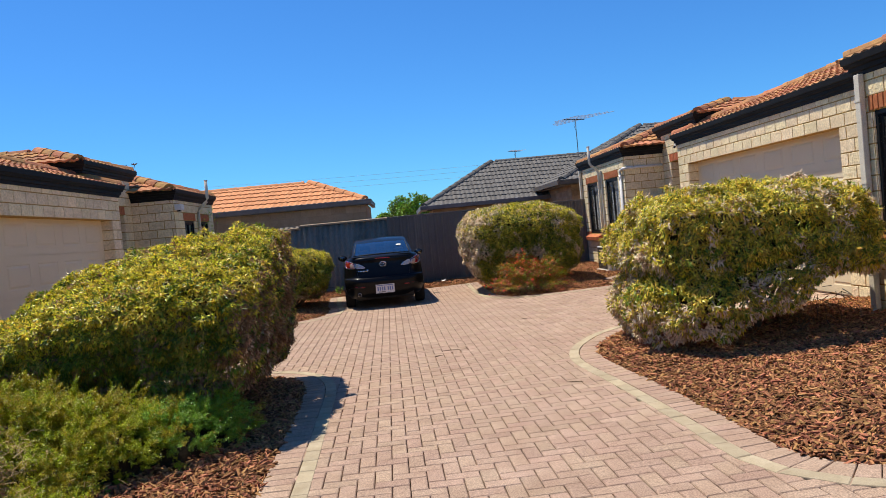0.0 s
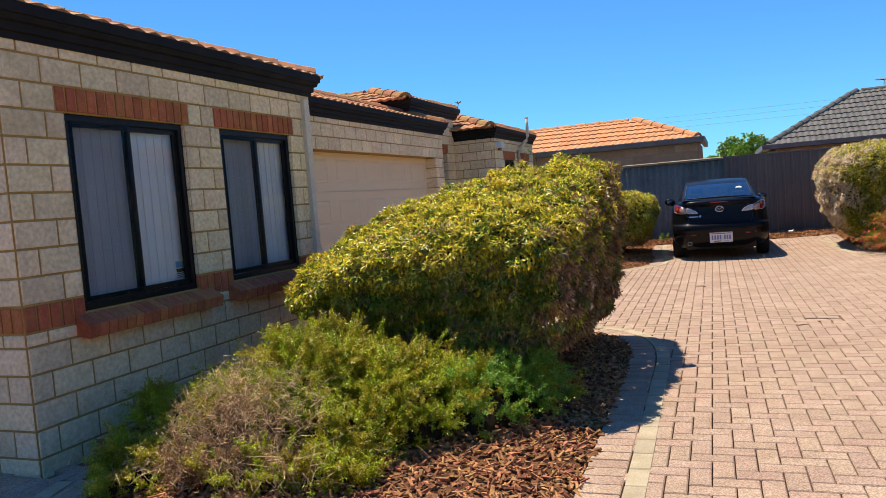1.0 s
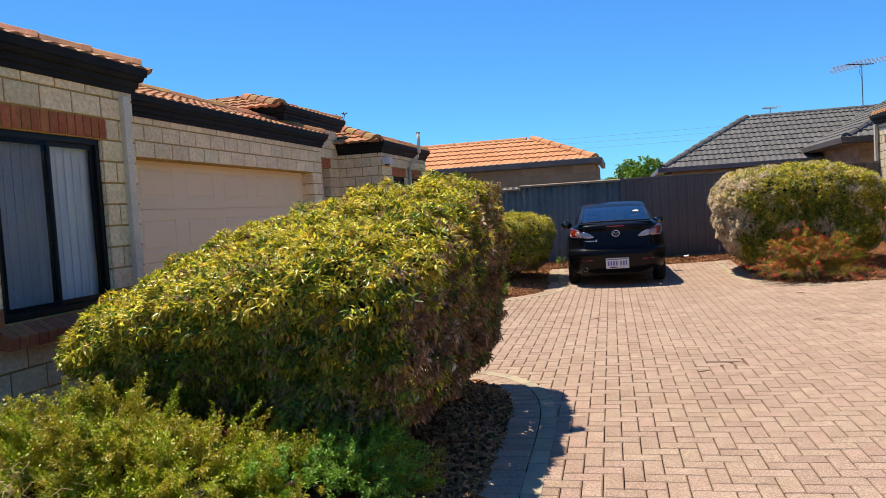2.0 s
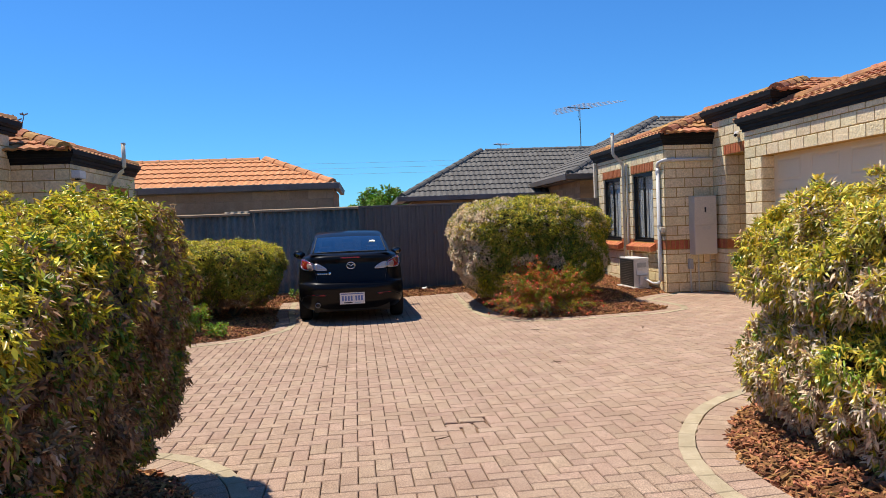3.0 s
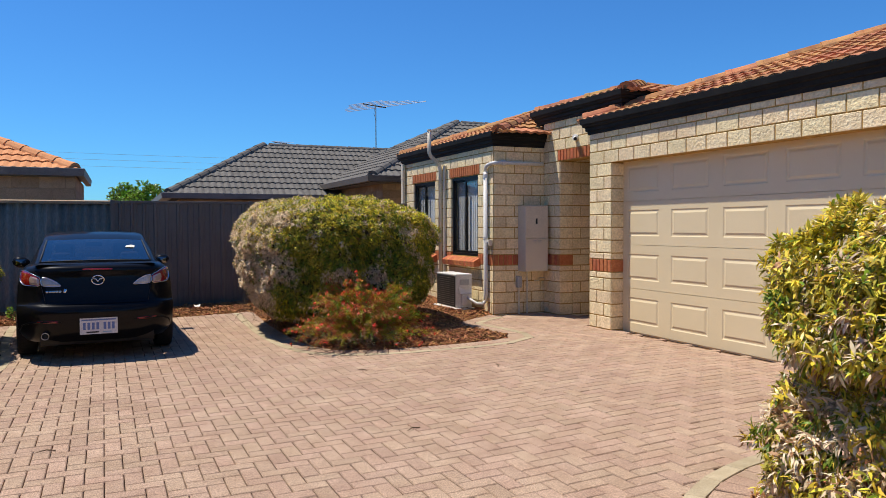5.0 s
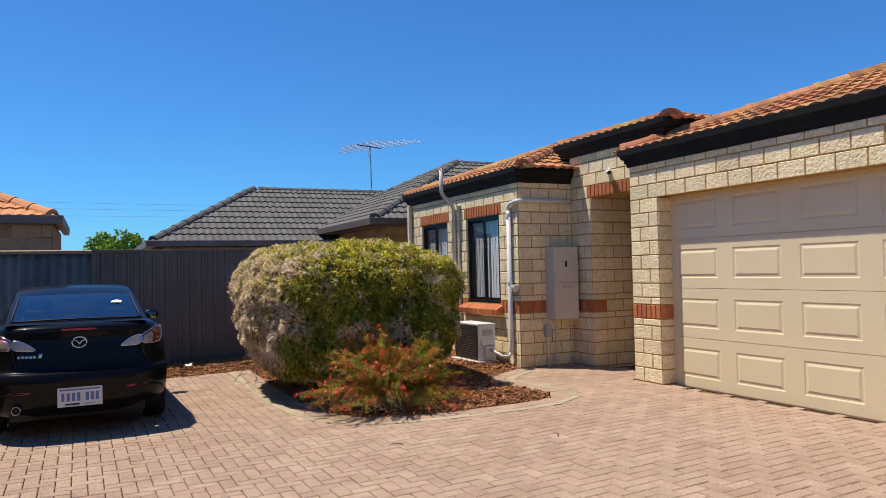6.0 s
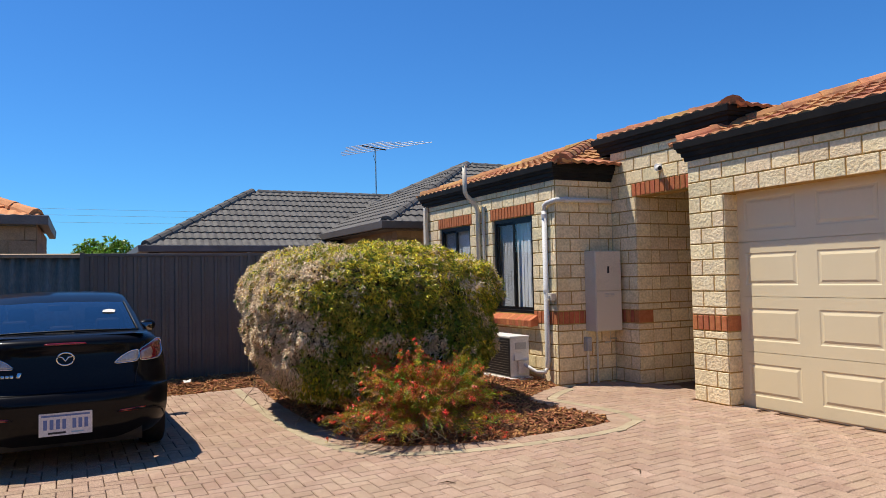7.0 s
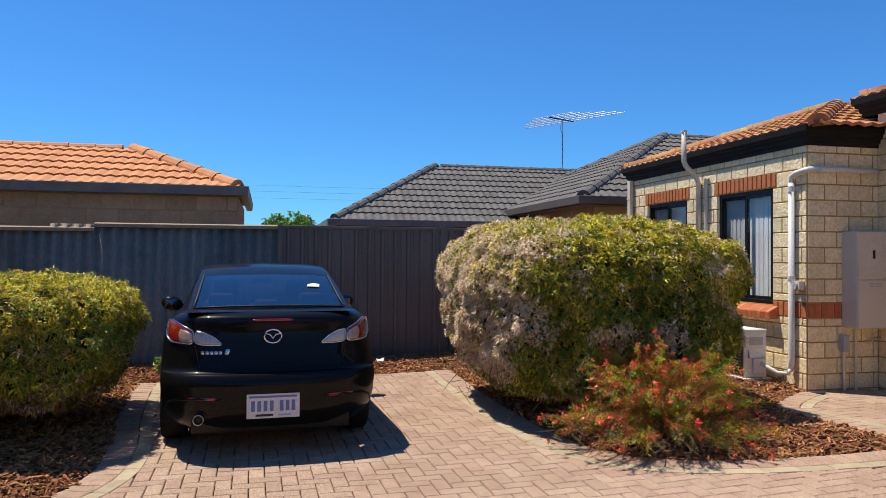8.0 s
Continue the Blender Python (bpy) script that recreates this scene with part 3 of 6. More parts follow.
def build_ground():
    g = Geo()
    xs = [-300, -60, -20] + [-8 + 0.5 * i for i in range(37)] + [20, 60, 300]
    ys = [-300, -60, -12] + [-4 + 0.5 * i for i in range(61)] + [40, 80, 400]
    g.add([(x, y, (lift(x, y) if y < 22 else lift(x, 22)) - 0.028) for y in ys for x in xs],
          [(j * len(xs) + i, j * len(xs) + i + 1, (j + 1) * len(xs) + i + 1, (j + 1) * len(xs) + i) for j in range(len(ys) - 1) for i in range(len(xs) - 1)])
    return solo("ground", g, SAND, "sandy ground under the brick paving", "ground", kind="structure", smooth=True)


ground = build_ground()


def build_paving():
    """Ninety-degree herringbone of clay pavers with a header course and a buff stripe along the beds."""
    root = thing("pavement", (0.6, 10, 0), "pink clay brick paving laid in a herringbone pattern", "pavement", kind="structure")
    a, joint, turn = 0.1103, 0.006, radians(1.0)
    cells = []
    for j in range(-105, 195):
        for i in range(-54, 60):
            d = (i - j) % 4
            if d == 0:
                cells.append(((i + 1.75) * a, (j + 1.4) * a, 0))
            elif d == 3:
                cells.append(((i + 1.25) * a, (j + 1.9) * a, 1))
    c = np.array(cells)
    c[:, 0], c[:, 1] = c[:, 0] * math.cos(turn) - c[:, 1] * math.sin(turn), c[:, 0] * math.sin(turn) + c[:, 1] * math.cos(turn)
    px, py = c[:, 0], c[:, 1]
    keep = (py < 20.95) & (py > -11.0)
    for line, rest in BEDS.values():
        keep &= ~within(px, py, list(line) + [Vector(p) for p in rest])
        keep &= seg_dist(px, py, line) > (0.25 if rest[0][0] != 1.98 else 0.02)
    keep &= ~((px > 5.22) & (py < 8.75)) & ~((px > 5.95) & (py < 15.6)) & ~((px > 5.22) & (py > 17.3))
    keep &= ~((px < -4.1) & (py < 8.6) & (py > 5.0)) & ~((px < -5.1)) & ~((px < -4.45) & (py > 16.0))
    c = c[keep]
    near = np.hypot((c[:, 0] - 0.6) * 1.3, c[:, 1] - 8.9)
    order = np.argsort(near)
    g = Geo().slab(-a + joint / 2, -a / 2 + joint / 2, -0.045, a - joint / 2, a / 2 - joint / 2, 0, 0.006)
    me = g.mesh("paver", PAVER)
    rest = Geo()
    rng = random.Random(5)
    for k, idx in enumerate(order):
        x, y, r = c[idx]
        m = tilt(x, y, r * math.pi / 2 + turn + rng.uniform(-0.006, 0.006), rng.uniform(-0.0018, 0.0018)) @ Matrix.Rotation(rng.uniform(-0.005, 0.005), 4, 'X')
        off = math.hypot(x - 0.62, y - 9.97)
        if off < 0.19:   # a sunken spot of loose bricks
            s = 1 if k % 2 else -1
            m = m @ pose(0, 0, -0.016 * (1 - off / 0.19), s * 2.5, 3.0 * s, s * (9 - 38 * off)) @ Matrix.Diagonal((0.94, 0.86, 1, 1))
        if k < 300:
            part("paver", me, None, root, m=m)
        else:
            rest.add([m @ Vector(p) for p in g.v], g.f)
    part("paver_field", rest, PAVER_J, root, kind="stuff")
    head, buff = Geo(), Geo()
    for key, (line, _) in BEDS.items():
        if key == "fence_foot":
            continue
        d = [0.0]
        for p, q in zip(line, line[1:]):
            d.append(d[-1] + (q - p).length)
        for geo, step, lo, hi in ((head, 0.116, 0.0, 0.218), (buff, 0.232, 0.222, 0.336)):
            s = 0.0
            while s + step < d[-1]:
                quad = []
                for t in (s + 0.003, s + step - 0.003):
                    i = max(k for k in range(len(line) - 1) if d[k] <= t)
                    p, q = line[i], line[i + 1]
                    w = (q - p).normalized()
                    n = Vector((w.y, -w.x))
                    base = p + w * (t - d[i])
                    quad += [base + n * (lo + 0.002), base + n * (hi - 0.002)]
                s += step
                dz = 0.004 + rng.uniform(-0.0015, 0.002)
                b = 0.005
                mid = sum(quad, Vector((0, 0))) / 4
                quad = [quad[0], quad[1], quad[3], quad[2]]
                ring = [(p.x, p.y, lift(p.x, p.y) - 0.045) for p in quad] + [(p.x, p.y, lift(p.x, p.y) + dz - b) for p in quad]
                inner = [p + (mid - p).normalized() * b * 1.4 for p in quad]
                ring += [(p.x, p.y, lift(p.x, p.y) + dz) for p in inner]
                geo.add(ring, [(i, (i + 1) % 4, 4 + (i + 1) % 4, 4 + i) for i in range(4)] + [(4 + i, 4 + (i + 1) % 4, 8 + (i + 1) % 4, 8 + i) for i in range(4)] + [(8, 9, 10, 11)])
    part("header_course", head, PAVER_J, root, kind="stuff")
    part("buff_course", buff, PAVER_Y, root, "buff stripe of paving bricks", kind="stuff")


def mound(x, y):
    return 0.02 * noise.noise(Vector((x * 1.3, y * 1.3, 0))) + 0.012 * noise.noise(Vector((x * 6, y * 6, 3)))


def build_beds():
    rng = np.random.default_rng(11)
    for key, (line, rest) in BEDS.items():
        poly = list(line) + [Vector(p) for p in rest]
        x0, x1 = min(p[0] for p in poly), max(p[0] for p in poly)
        y0, y1 = min(p[1] for p in poly), max(p[1] for p in poly)
        st = 0.09
        gx, gy = np.meshgrid(np.arange(x0, x1 + st, st), np.arange(y0, y1 + st, st))
        inside = within(gx, gy, poly)
        edge = seg_dist(gx, gy, line)
        rows, cols = gx.shape
        z = np.array([[lift(gx[j, i], gy[j, i]) + mound(gx[j, i], gy[j, i]) for i in range(cols)] for j in range(rows)])
        z += np.clip(edge, 0, 0.5) * 0.13 - 0.01
        z = np.where(inside, z, z - 0.06 - edge * 0.3)
        g = Geo()
        used = inside | (edge < 0.09)
        ids = -np.ones(gx.shape, int)
        for j in range(rows):
            for i in range(cols):
                if used[j, i]:
                    ids[j, i] = len(g.v)
                    g.v.append((gx[j, i], gy[j, i], z[j, i]))
        g.f = [(ids[j, i], ids[j, i + 1], ids[j + 1, i + 1], ids[j + 1, i]) for j in range(rows - 1) for i in range(cols - 1)
               if min(ids[j, i], ids[j, i + 1], ids[j + 1, i + 1], ids[j + 1, i]) >= 0]
        bed = solo("mulch_bed", g, SOIL, "garden bed covered with brown bark mulch beside the paving", "garden bed", kind="structure", smooth=True)
        area = (x1 - x0) * (y1 - y0)
        dens = 1150 if y0 < 12 else 760
        n = int(area * dens)
        cx, cy = rng.uniform(x0, x1, n), rng.uniform(y0, y1, n)
        ok = within(cx, cy, poly) | (seg_dist(cx, cy, line) < 0.02)
        cx, cy = cx[ok], cy[ok]
        ce = seg_dist(cx, cy, line)
        n = len(cx)
        cz = np.array([lift(a, b) + mound(a, b) for a, b in zip(cx, cy)]) + np.clip(ce, 0, 0.5) * 0.13 - 0.01 + rng.uniform(0.0, 0.018, n)
        scatter("bark_mulch", cx, cy, cz, rng)


def scatter(name, cx, cy, cz, rng, size=(0.013, 0.046)):
    """Flat wedge-shaped bark chips, each an island of its own."""
    n = len(cx)
    L, W, T = rng.uniform(*size, n), rng.uniform(0.006, 0.016, n), rng.uniform(0.002, 0.007, n)
    yaw, pit, rol = rng.uniform(0, 6.283, n), rng.normal(0, 0.35, n), rng.normal(0, 0.5, n)
    ux = np.stack([np.cos(yaw) * np.cos(pit), np.sin(yaw) * np.cos(pit), np.sin(pit)], 1)
    s0 = np.stack([-np.sin(yaw), np.cos(yaw), 0 * yaw], 1)
    w0 = np.cross(ux, s0)
    sx = s0 * np.cos(rol)[:, None] + w0 * np.sin(rol)[:, None]
    wx = np.cross(ux, sx)
    c = np.stack([cx, cy, cz + T], 1)
    k = rng.uniform(0.3, 0.9, n)
    pts = []
    for a, b, h in ((-1, -1, -1), (1, -0.5, -1), (1, 0.5, -1), (-1, 1, -1), (-0.9, -0.8, 1), (0.9, -0.4, 1), (0.9, 0.4, 1), (-0.9, 0.8, 1)):
        taper = k if a > 0 else np.ones(n)
        pts.append(c + ux * (L * a)[:, None] + sx * (W * b * taper)[:, None] + wx * (T * h)[:, None])
    v = np.stack(pts, 1).reshape(-1, 3)
    f = np.array([(4, 5, 6, 7), (0, 1, 5, 4), (1, 2, 6, 5), (2, 3, 7, 6), (3, 0, 4, 7)])
    fs = (np.arange(n)[:, None, None] * 8 + f[None]).reshape(-1, 4)
    me = bpy.data.meshes.new(name)
    me.from_pydata(v.tolist(), [], fs.tolist())
    me.materials.append(CHIP)
    tagged(part(name, me, None, None), "loose red-brown bark chips spread over the bed", "mulch", "", "stuff")


# ---------------------------------------------------------------- windows, doors, pipes
def window(parent, x, y0, y1, z0, z1, s, sill=True, slats=9, label="black sliding window with vertical blinds"):
    """A two-leaf sliding window in a wall facing s along x; x is the wall's face."""
    xf = x - s * 0.022
    w = part("window", Geo().hoop(min(xf, xf - s * 0.05), max(xf, xf - s * 0.05), y0, z0, y1, z1, 0.045), FRAME, parent, label, bevel=0.003)
    ym = (y0 + y1) / 2
    for k, (a, b) in enumerate(((y0 + 0.045, ym + 0.022), (ym - 0.022, y1 - 0.045))):
        d = xf - s * (0.006 + 0.022 * k)
        e = d - s * 0.018
        lo, hi = min(d, e), max(d, e)
        part("sash_frame", Geo().hoop(lo, hi, a, z0 + 0.05, b, z1 - 0.045, 0.038), FRAME, w)
        mid = (lo + hi) / 2
        pane = part("pane", Geo().box(mid - 0.002, a + 0.036, z0 + 0.088, mid + 0.002, b - 0.036, z1 - 0.081), GLASS, w)
        pane.visible_shadow = False
    ya, yb = (y0 + 0.05, ym) if s > 0 else (ym, y1 - 0.05)
    scr = part("fly_screen", Geo().box(xf - 0.001 - s * 0.003, ya, z0 + 0.06, xf + 0.001 - s * 0.003, yb, z1 - 0.05), SCREEN, w)
    scr.visible_shadow = False
    n = int((y1 - y0 - 0.06) / 0.085)
    for k in range(n):
        yc = y0 + 0.05 + (k + 0.5) * (y1 - y0 - 0.1) / n
        g = Geo().box(-0.053, -0.0012, z0 + 0.07, 0.053, 0.0012, z1 - 0.06)
        part("blind_slat", g, BLIND, w, m=pose(x - s * 0.105, yc, 0, 0, 0, 90 + s * (4 + random.uniform(-1.2, 1.2))))
    if sill:
        g = Geo()
        k = round((y1 - y0 + 0.26) / 0.084)
        for j in range(k):
            a = y0 - 0.09 + (y1 - y0 + 0.22) * j / k
            b = a + (y1 - y0 + 0.22) / k - 0.007
            prof = [(-0.02, z0 + 0.0), (0.125, z0 - 0.075), (0.130, z0 - 0.085), (0.115, z0 - 0.165), (-0.0, z0 - 0.15)]
            pts = [(x + s * o, yy, z) for yy in (a, b) for o, z in prof]
            q = len(prof)
            part("sill_brick", Geo().add(pts, [(i, (i + 1) % q, q + (i + 1) % q, q + i) for i in range(q)] + [tuple(range(q))[::-1], tuple(range(q, 2 * q))]), RED, w)
    return w


def garage_door(parent, x, y0, y1, z0, z1, s, cols=6, rows=4):
    """A sectional door of pressed panels, facing s along x."""
    d = part("garage_door", Geo().box(min(x, x - s * 0.03), y0, z0 - 0.02, max(x, x - s * 0.03), y1, z1), GDOOR, parent, "cream steel sectional garage door")
    h = (z1 - z0) / rows
    pw = (y1 - y0) / cols
    for r in range(rows):
        g = Geo()
        a, b = z0 + r * h + 0.0025, z0 + (r + 1) * h - 0.0025
        f = x + s * 0.012
        outer = [(y0 + 0.004, a), (y1 - 0.004, a), (y1 - 0.004, b), (y0 + 0.004, b)]
        ys = [y0 + 0.004]
        for c in range(cols):
            ys += [y0 + c * pw + pw * 0.13, y0 + (c + 1) * pw - pw * 0.13]
        ys.append(y1 - 0.004)
        zs = [a, a + h * 0.20, b - h * 0.20, b]
        for i in range(len(ys) - 1):
            for j in range(3):
                if i % 2 == 1 and j == 1:
                    p = [(ys[i], zs[1]), (ys[i + 1], zs[1]), (ys[i + 1], zs[2]), (ys[i], zs[2])]
                    rings = [[(f + s * o, q[0] + (t if k in (0, 3) else -t), q[1] + (t if k < 2 else -t)) for k, q in enumerate(p)] for o, t in ((0, 0), (-0.006, 0.012), (-0.006, 0.026), (0.002, 0.05))]
                    g.add([v for ring in rings for v in ring], [(m * 4 + k, m * 4 + (k + 1) % 4, m * 4 + 4 + (k + 1) % 4, m * 4 + 4 + k) for m in range(3) for k in range(4)] + [(12, 13, 14, 15)])
                else:
                    g.add([(f, ys[i], zs[j]), (f, ys[i + 1], zs[j]), (f, ys[i + 1], zs[j + 1]), (f, ys[i], zs[j + 1])], [(0, 1, 2, 3)])
        k = len(g.v)
        g.add([(f, *q) for q in outer] + [(x, *q) for q in outer], [(i, (i + 1) % 4, 4 + (i + 1) % 4, 4 + i) for i in range(4)])
        part("door_section", g.weld(), GDOOR, d)
    return d


def downpipe(parent, x, y, s, ztop, zbot, w=0.09, d=0.05, material=None, kick=0.0):
    g = Geo()
    g.box(x - w / 2 if s == 0 else min(x, x + s * d), y - w / 2, zbot, max(x, x + s * d), y + w / 2, ztop)
    p = part("downpipe", g, material or PIPE, parent, "painted metal downpipe", bevel=0.008)
    for z in (zbot + 0.35, (ztop + zbot) / 2, ztop - 0.25):
        part("pipe_strap", Geo().box(min(x - s * 0.002, x + s * (d + 0.004)), y - w / 2 - 0.006, z, max(x - s * 0.002, x + s * (d + 0.004)), y + w / 2 + 0.006, z + 0.025), material or PIPE, p)
    return p


# ---------------------------------------------------------------- the two brick villas
def build_right_villa():
    pad = PADS["R"]
    h = thing("house", (8.5, 13, pad), "cream brick villa with terracotta tile roof, black gutters and double garage", "house", "villas along the driveway")
    xb, xg, xp = 5.28, 5.883, 6.20
    # far bay with two windows, meter wall, porch, garage, near bay
    w1, w2 = (17.83, 18.90), (19.62, 20.70)
    wall(h, "wall", (xb, 21.28), (xb, 17.28), pad, [(21.28 - b, 21.28 - a, 0.90, HEAD, True) for a, b in (w2, w1)], pieces=False)
    wall(h, "wall", (xb, 17.28), (xp, 17.28), pad, [], phase=0.06)
    wall(h, "wall", (xp, 17.28), (xp, 15.45), pad, [(0.48, 1.75, -0.5, 2.415, True)], pieces=True, top=3.06, thick=0.24)
    wall(h, "wall", (xg, 15.55), (xg, 8.6), pad, [(0.50, 5.55, -0.5, HEAD, False)], pieces=True, phase=0.02, thick=0.24)
    wall(h, "wall", (xg + 2.2, 15.55), (xg, 15.55), pad, [], pieces=False)
    wall(h, "wall", (xb, 8.65), (xb, 4.4), pad, [(8.65 - 8.40, 8.65 - 7.30, 0.90, HEAD, True), (8.65 - 6.6, 8.65 - 5.5, 0.90, HEAD, True)], pieces=False)
    wall(h, "wall", (xb + 0.9, 8.65), (xb, 8.65), pad, [], pieces=False)
    wall(h, "wall", (xb, 4.4), (12, 4.4), pad, [], pieces=False)
    wall(h, "wall", (12, 21.28), (xb, 21.28), pad, [], pieces=False)
    # porch recess
    wall(h, "porch_wall", (xp + 0.24, 16.82), (7.75, 16.82), pad, [], pieces=False, top=3.1, bands=False)
    wall(h, "porch_wall", (7.75, 17.0), (7.75, 15.3), pad, [(0.45, 1.40, -0.5, 2.1, False)], pieces=False, top=3.1, bands=False)
    door = part("front_door", Geo().box(7.84, 15.6, pad, 7.88, 16.55, pad + 2.1), FRAME, h, "dark front door in the porch")
    part("door_handle", Geo().tube([(7.83, 15.68, pad + 1.0), (7.79, 15.68, pad + 1.0), (7.79, 15.80, pad + 1.0)], 0.009), METAL, door)
    part("ceiling_lining", Geo().box(xb + 0.1, 4.5, pad + 2.70, 12, 8.6, pad + 2.715), WHITE, h)
    part("ceiling_lining", Geo().box(xg + 0.1, 8.6, pad + 2.70, 12, 15.5, pad + 2.715), WHITE, h)
    part("ceiling_lining", Geo().box(xb + 0.1, 17.3, pad + 2.70, 12, 21.2, pad + 2.715), WHITE, h)
    part("ceiling_lining", Geo().box(xp + 0.05, 15.5, pad + 3.00, 12, 17.3, pad + 3.02), WHITE, h)
    part("back_wall", Geo().box(12, 4.2, -0.1, 12.2, 21.4, pad + 2.9), BRICK_J, h)
    part("room_wall", Geo().box(7.9, 17.3, pad, 8.0, 21.2, pad + 2.7), WHITE, h)
    part("room_wall", Geo().box(7.9, 4.5, pad, 8.0, 8.6, pad + 2.7), WHITE, h)
    part("floor_slab", Geo().box(xb + 0.15, 4.5, pad - 0.2, 12, 8.5, pad - 0.01), WHITE, h)
    part("floor_slab", Geo().box(xb + 0.15, 17.4, pad - 0.2, 12, 21.2, pad - 0.01), WHITE, h)
    window(h, xb, *w1, pad + 0.90, pad + HEAD, -1)
    window(h, xb, *w2, pad + 0.90, pad + HEAD, -1)
    window(h, xb, 7.30, 8.40, pad + 0.90, pad + HEAD, -1)
    window(h, xb, 5.5, 6.6, pad + 0.90, pad + HEAD, -1)
    garage_door(h, xg + 0.20, 9.98, 15.07, pad, pad + HEAD + 0.05, -1)
    # gutters
    part("gutter", sweep([(12, 21.28), (xb, 21.28), (xb, 17.28), (xp + 0.02, 17.28)], GUTTER, pad), FASCIA, h, "black gutter")
    part("gutter", sweep([(7.6, 17.45), (xp, 17.45), (xp, 15.25), (7.6, 15.25)], GUTTER, pad + 0.38), FASCIA, h, "black gutter over the porch")
    part("gutter", sweep([(8.5, 15.55), (xg, 15.55), (xg, 8.45)], GUTTER, pad), FASCIA, h, "black gutter")
    part("gutter", sweep([(xb + 0.8, 8.65), (xb, 8.65), (xb, 4.4), (12, 4.4)], GUTTER, pad), FASCIA, h, "black gutter")
    roof = part("roof", Geo().box(8.5, 8.5, pad + 2.6, 8.6, 8.6, pad + 2.7), DARK, h, "hipped roof of mottled terracotta tiles")
    e, z = 0.045, pad + 2.845
    near = (5.0, 11.0, 3.0)
    hip_end(roof, xb - e, 17.08, 21.48, z, 1, 7.0, (TILE, TILE_J), CAP, (5, 17, 3), most=80)
    hip_end(roof, xg - e, 8.2, 15.75, z, 1, 7.0, (TILE, TILE_J), CAP, (5.6, 13, 3), most=110)
    hip_end(roof, xb - e, 4.2, 8.85, z, 1, 7.0, (TILE, TILE_J), CAP, (5, 8, 3), most=30)
    hip_end(roof, xp - e, 15.12, 17.58, z + 0.38, 1, 5.0, (TILE, TILE_J), CAP, (6, 16, 3.3), tan=0.285, most=50)
    return h


def build_left_villa():
    pad = PADS["L"]
    h = thing("house", (-7.5, 12, pad), "cream brick villa in shade with terracotta tile roof and black gutters", "house", "villas along the driveway")
    xb, xg, xp, xf = -4.196, -4.95, -5.35, -4.5
    w1, w2 = (5.48, 6.62), (7.06, 8.15)
    wall(h, "wall", (xb, 5.02), (xb, 8.57), pad, [(a - 5.02, b - 5.02, 0.94, HEAD, True) for a, b in (w1, w2)])
    wall(h, "wall", (-9, 5.02), (xb, 5.02), pad, [], pieces=False, phase=0.05)
    wall(h, "wall", (xb, 8.57), (xg - 0.1, 8.57), pad, [], pieces=False)
    wall(h, "wall", (xg, 8.5), (xg, 14.35), pad, [(0.42, 5.47, -0.5, HEAD, False)], pieces=True, thick=0.24)
    wall(h, "wall", (xg, 14.35), (-6.8, 14.35), pad, [], pieces=False)
    wall(h, "wall", (xp, 14.4), (xp, 16.1), pad, [(0.1, 1.25, -0.5, 2.415, True)], pieces=False, top=3.12)
    wall(h, "wall", (xp, 16.1), (xf, 16.1), pad, [], pieces=False)
    f1, f2 = (16.75, 17.55), (17.95, 18.75)
    wall(h, "wall", (xf, 16.1), (xf, 19.2), pad, [(a - 16.1, b - 16.1, 0.94, HEAD, True) for a, b in (f1, f2)], pieces=False)
    wall(h, "wall", (xf, 19.2), (-9, 19.2), pad, [], pieces=False)
    wall(h, "porch_wall", (-6.8, 14.4), (-6.8, 16.2), pad, [], pieces=False, top=3.1, bands=False)
    part("ceiling_lining", Geo().box(-11, 5.1, pad + 2.70, xb - 0.1, 8.5, pad + 2.715), WHITE, h)
    part("ceiling_lining", Geo().box(-11, 8.5, pad + 2.70, xg - 0.1, 14.3, pad + 2.715), WHITE, h)
    part("ceiling_lining", Geo().box(-11, 16.1, pad + 2.70, xf - 0.1, 19.1, pad + 2.715), WHITE, h)
    part("ceiling_lining", Geo().box(-11, 14.3, pad + 3.05, xp - 0.1, 16.1, pad + 3.07), WHITE, h)
    part("back_wall", Geo().box(-11.2, 4.9, -0.1, -11, 19.3, pad + 2.9), BRICK_J, h)
    part("room_wall", Geo().box(-7.9, 5.2, pad, -7.8, 8.5, pad + 2.7), WHITE, h)
    part("room_wall", Geo().box(-7.9, 16.2, pad, -7.8, 19.1, pad + 2.7), WHITE, h)
    part("floor_slab", Geo().box(-11, 5.1, pad - 0.2, xb - 0.15, 8.5, pad - 0.01), WHITE, h)
    part("floor_slab", Geo().box(-11, 16.2, pad - 0.2, xf - 0.15, 19.1, pad - 0.01), WHITE, h)
    win = window(h, xb, *w1, pad + 0.94, pad + HEAD, 1)
    sticker(win, (xb - 0.098, 6.53, pad + 1.10))
    window(h, xb, *w2, pad + 0.94, pad + HEAD, 1)
    window(h, xf, *f1, pad + 0.94, pad + HEAD, 1)
    window(h, xf, *f2, pad + 0.94, pad + HEAD, 1)
    garage_door(h, xg - 0.20, 8.9, 13.99, pad, pad + HEAD + 0.05, 1)
    part("gutter", sweep([(-9, 5.02), (xb, 5.02), (xb, 8.57), (xg - 0.2, 8.57)], GUTTER, pad), FASCIA, h, "black gutter")
    part("gutter", sweep([(xg, 8.4), (xg, 14.35), (-7.5, 14.35)], GUTTER, pad), FASCIA, h, "black gutter")
    part("gutter", sweep([(-7.0, 13.9), (xp, 13.9), (xp, 16.25), (-7.0, 16.25)], GUTTER, pad + 0.45), FASCIA, h, "black gutter over the porch")
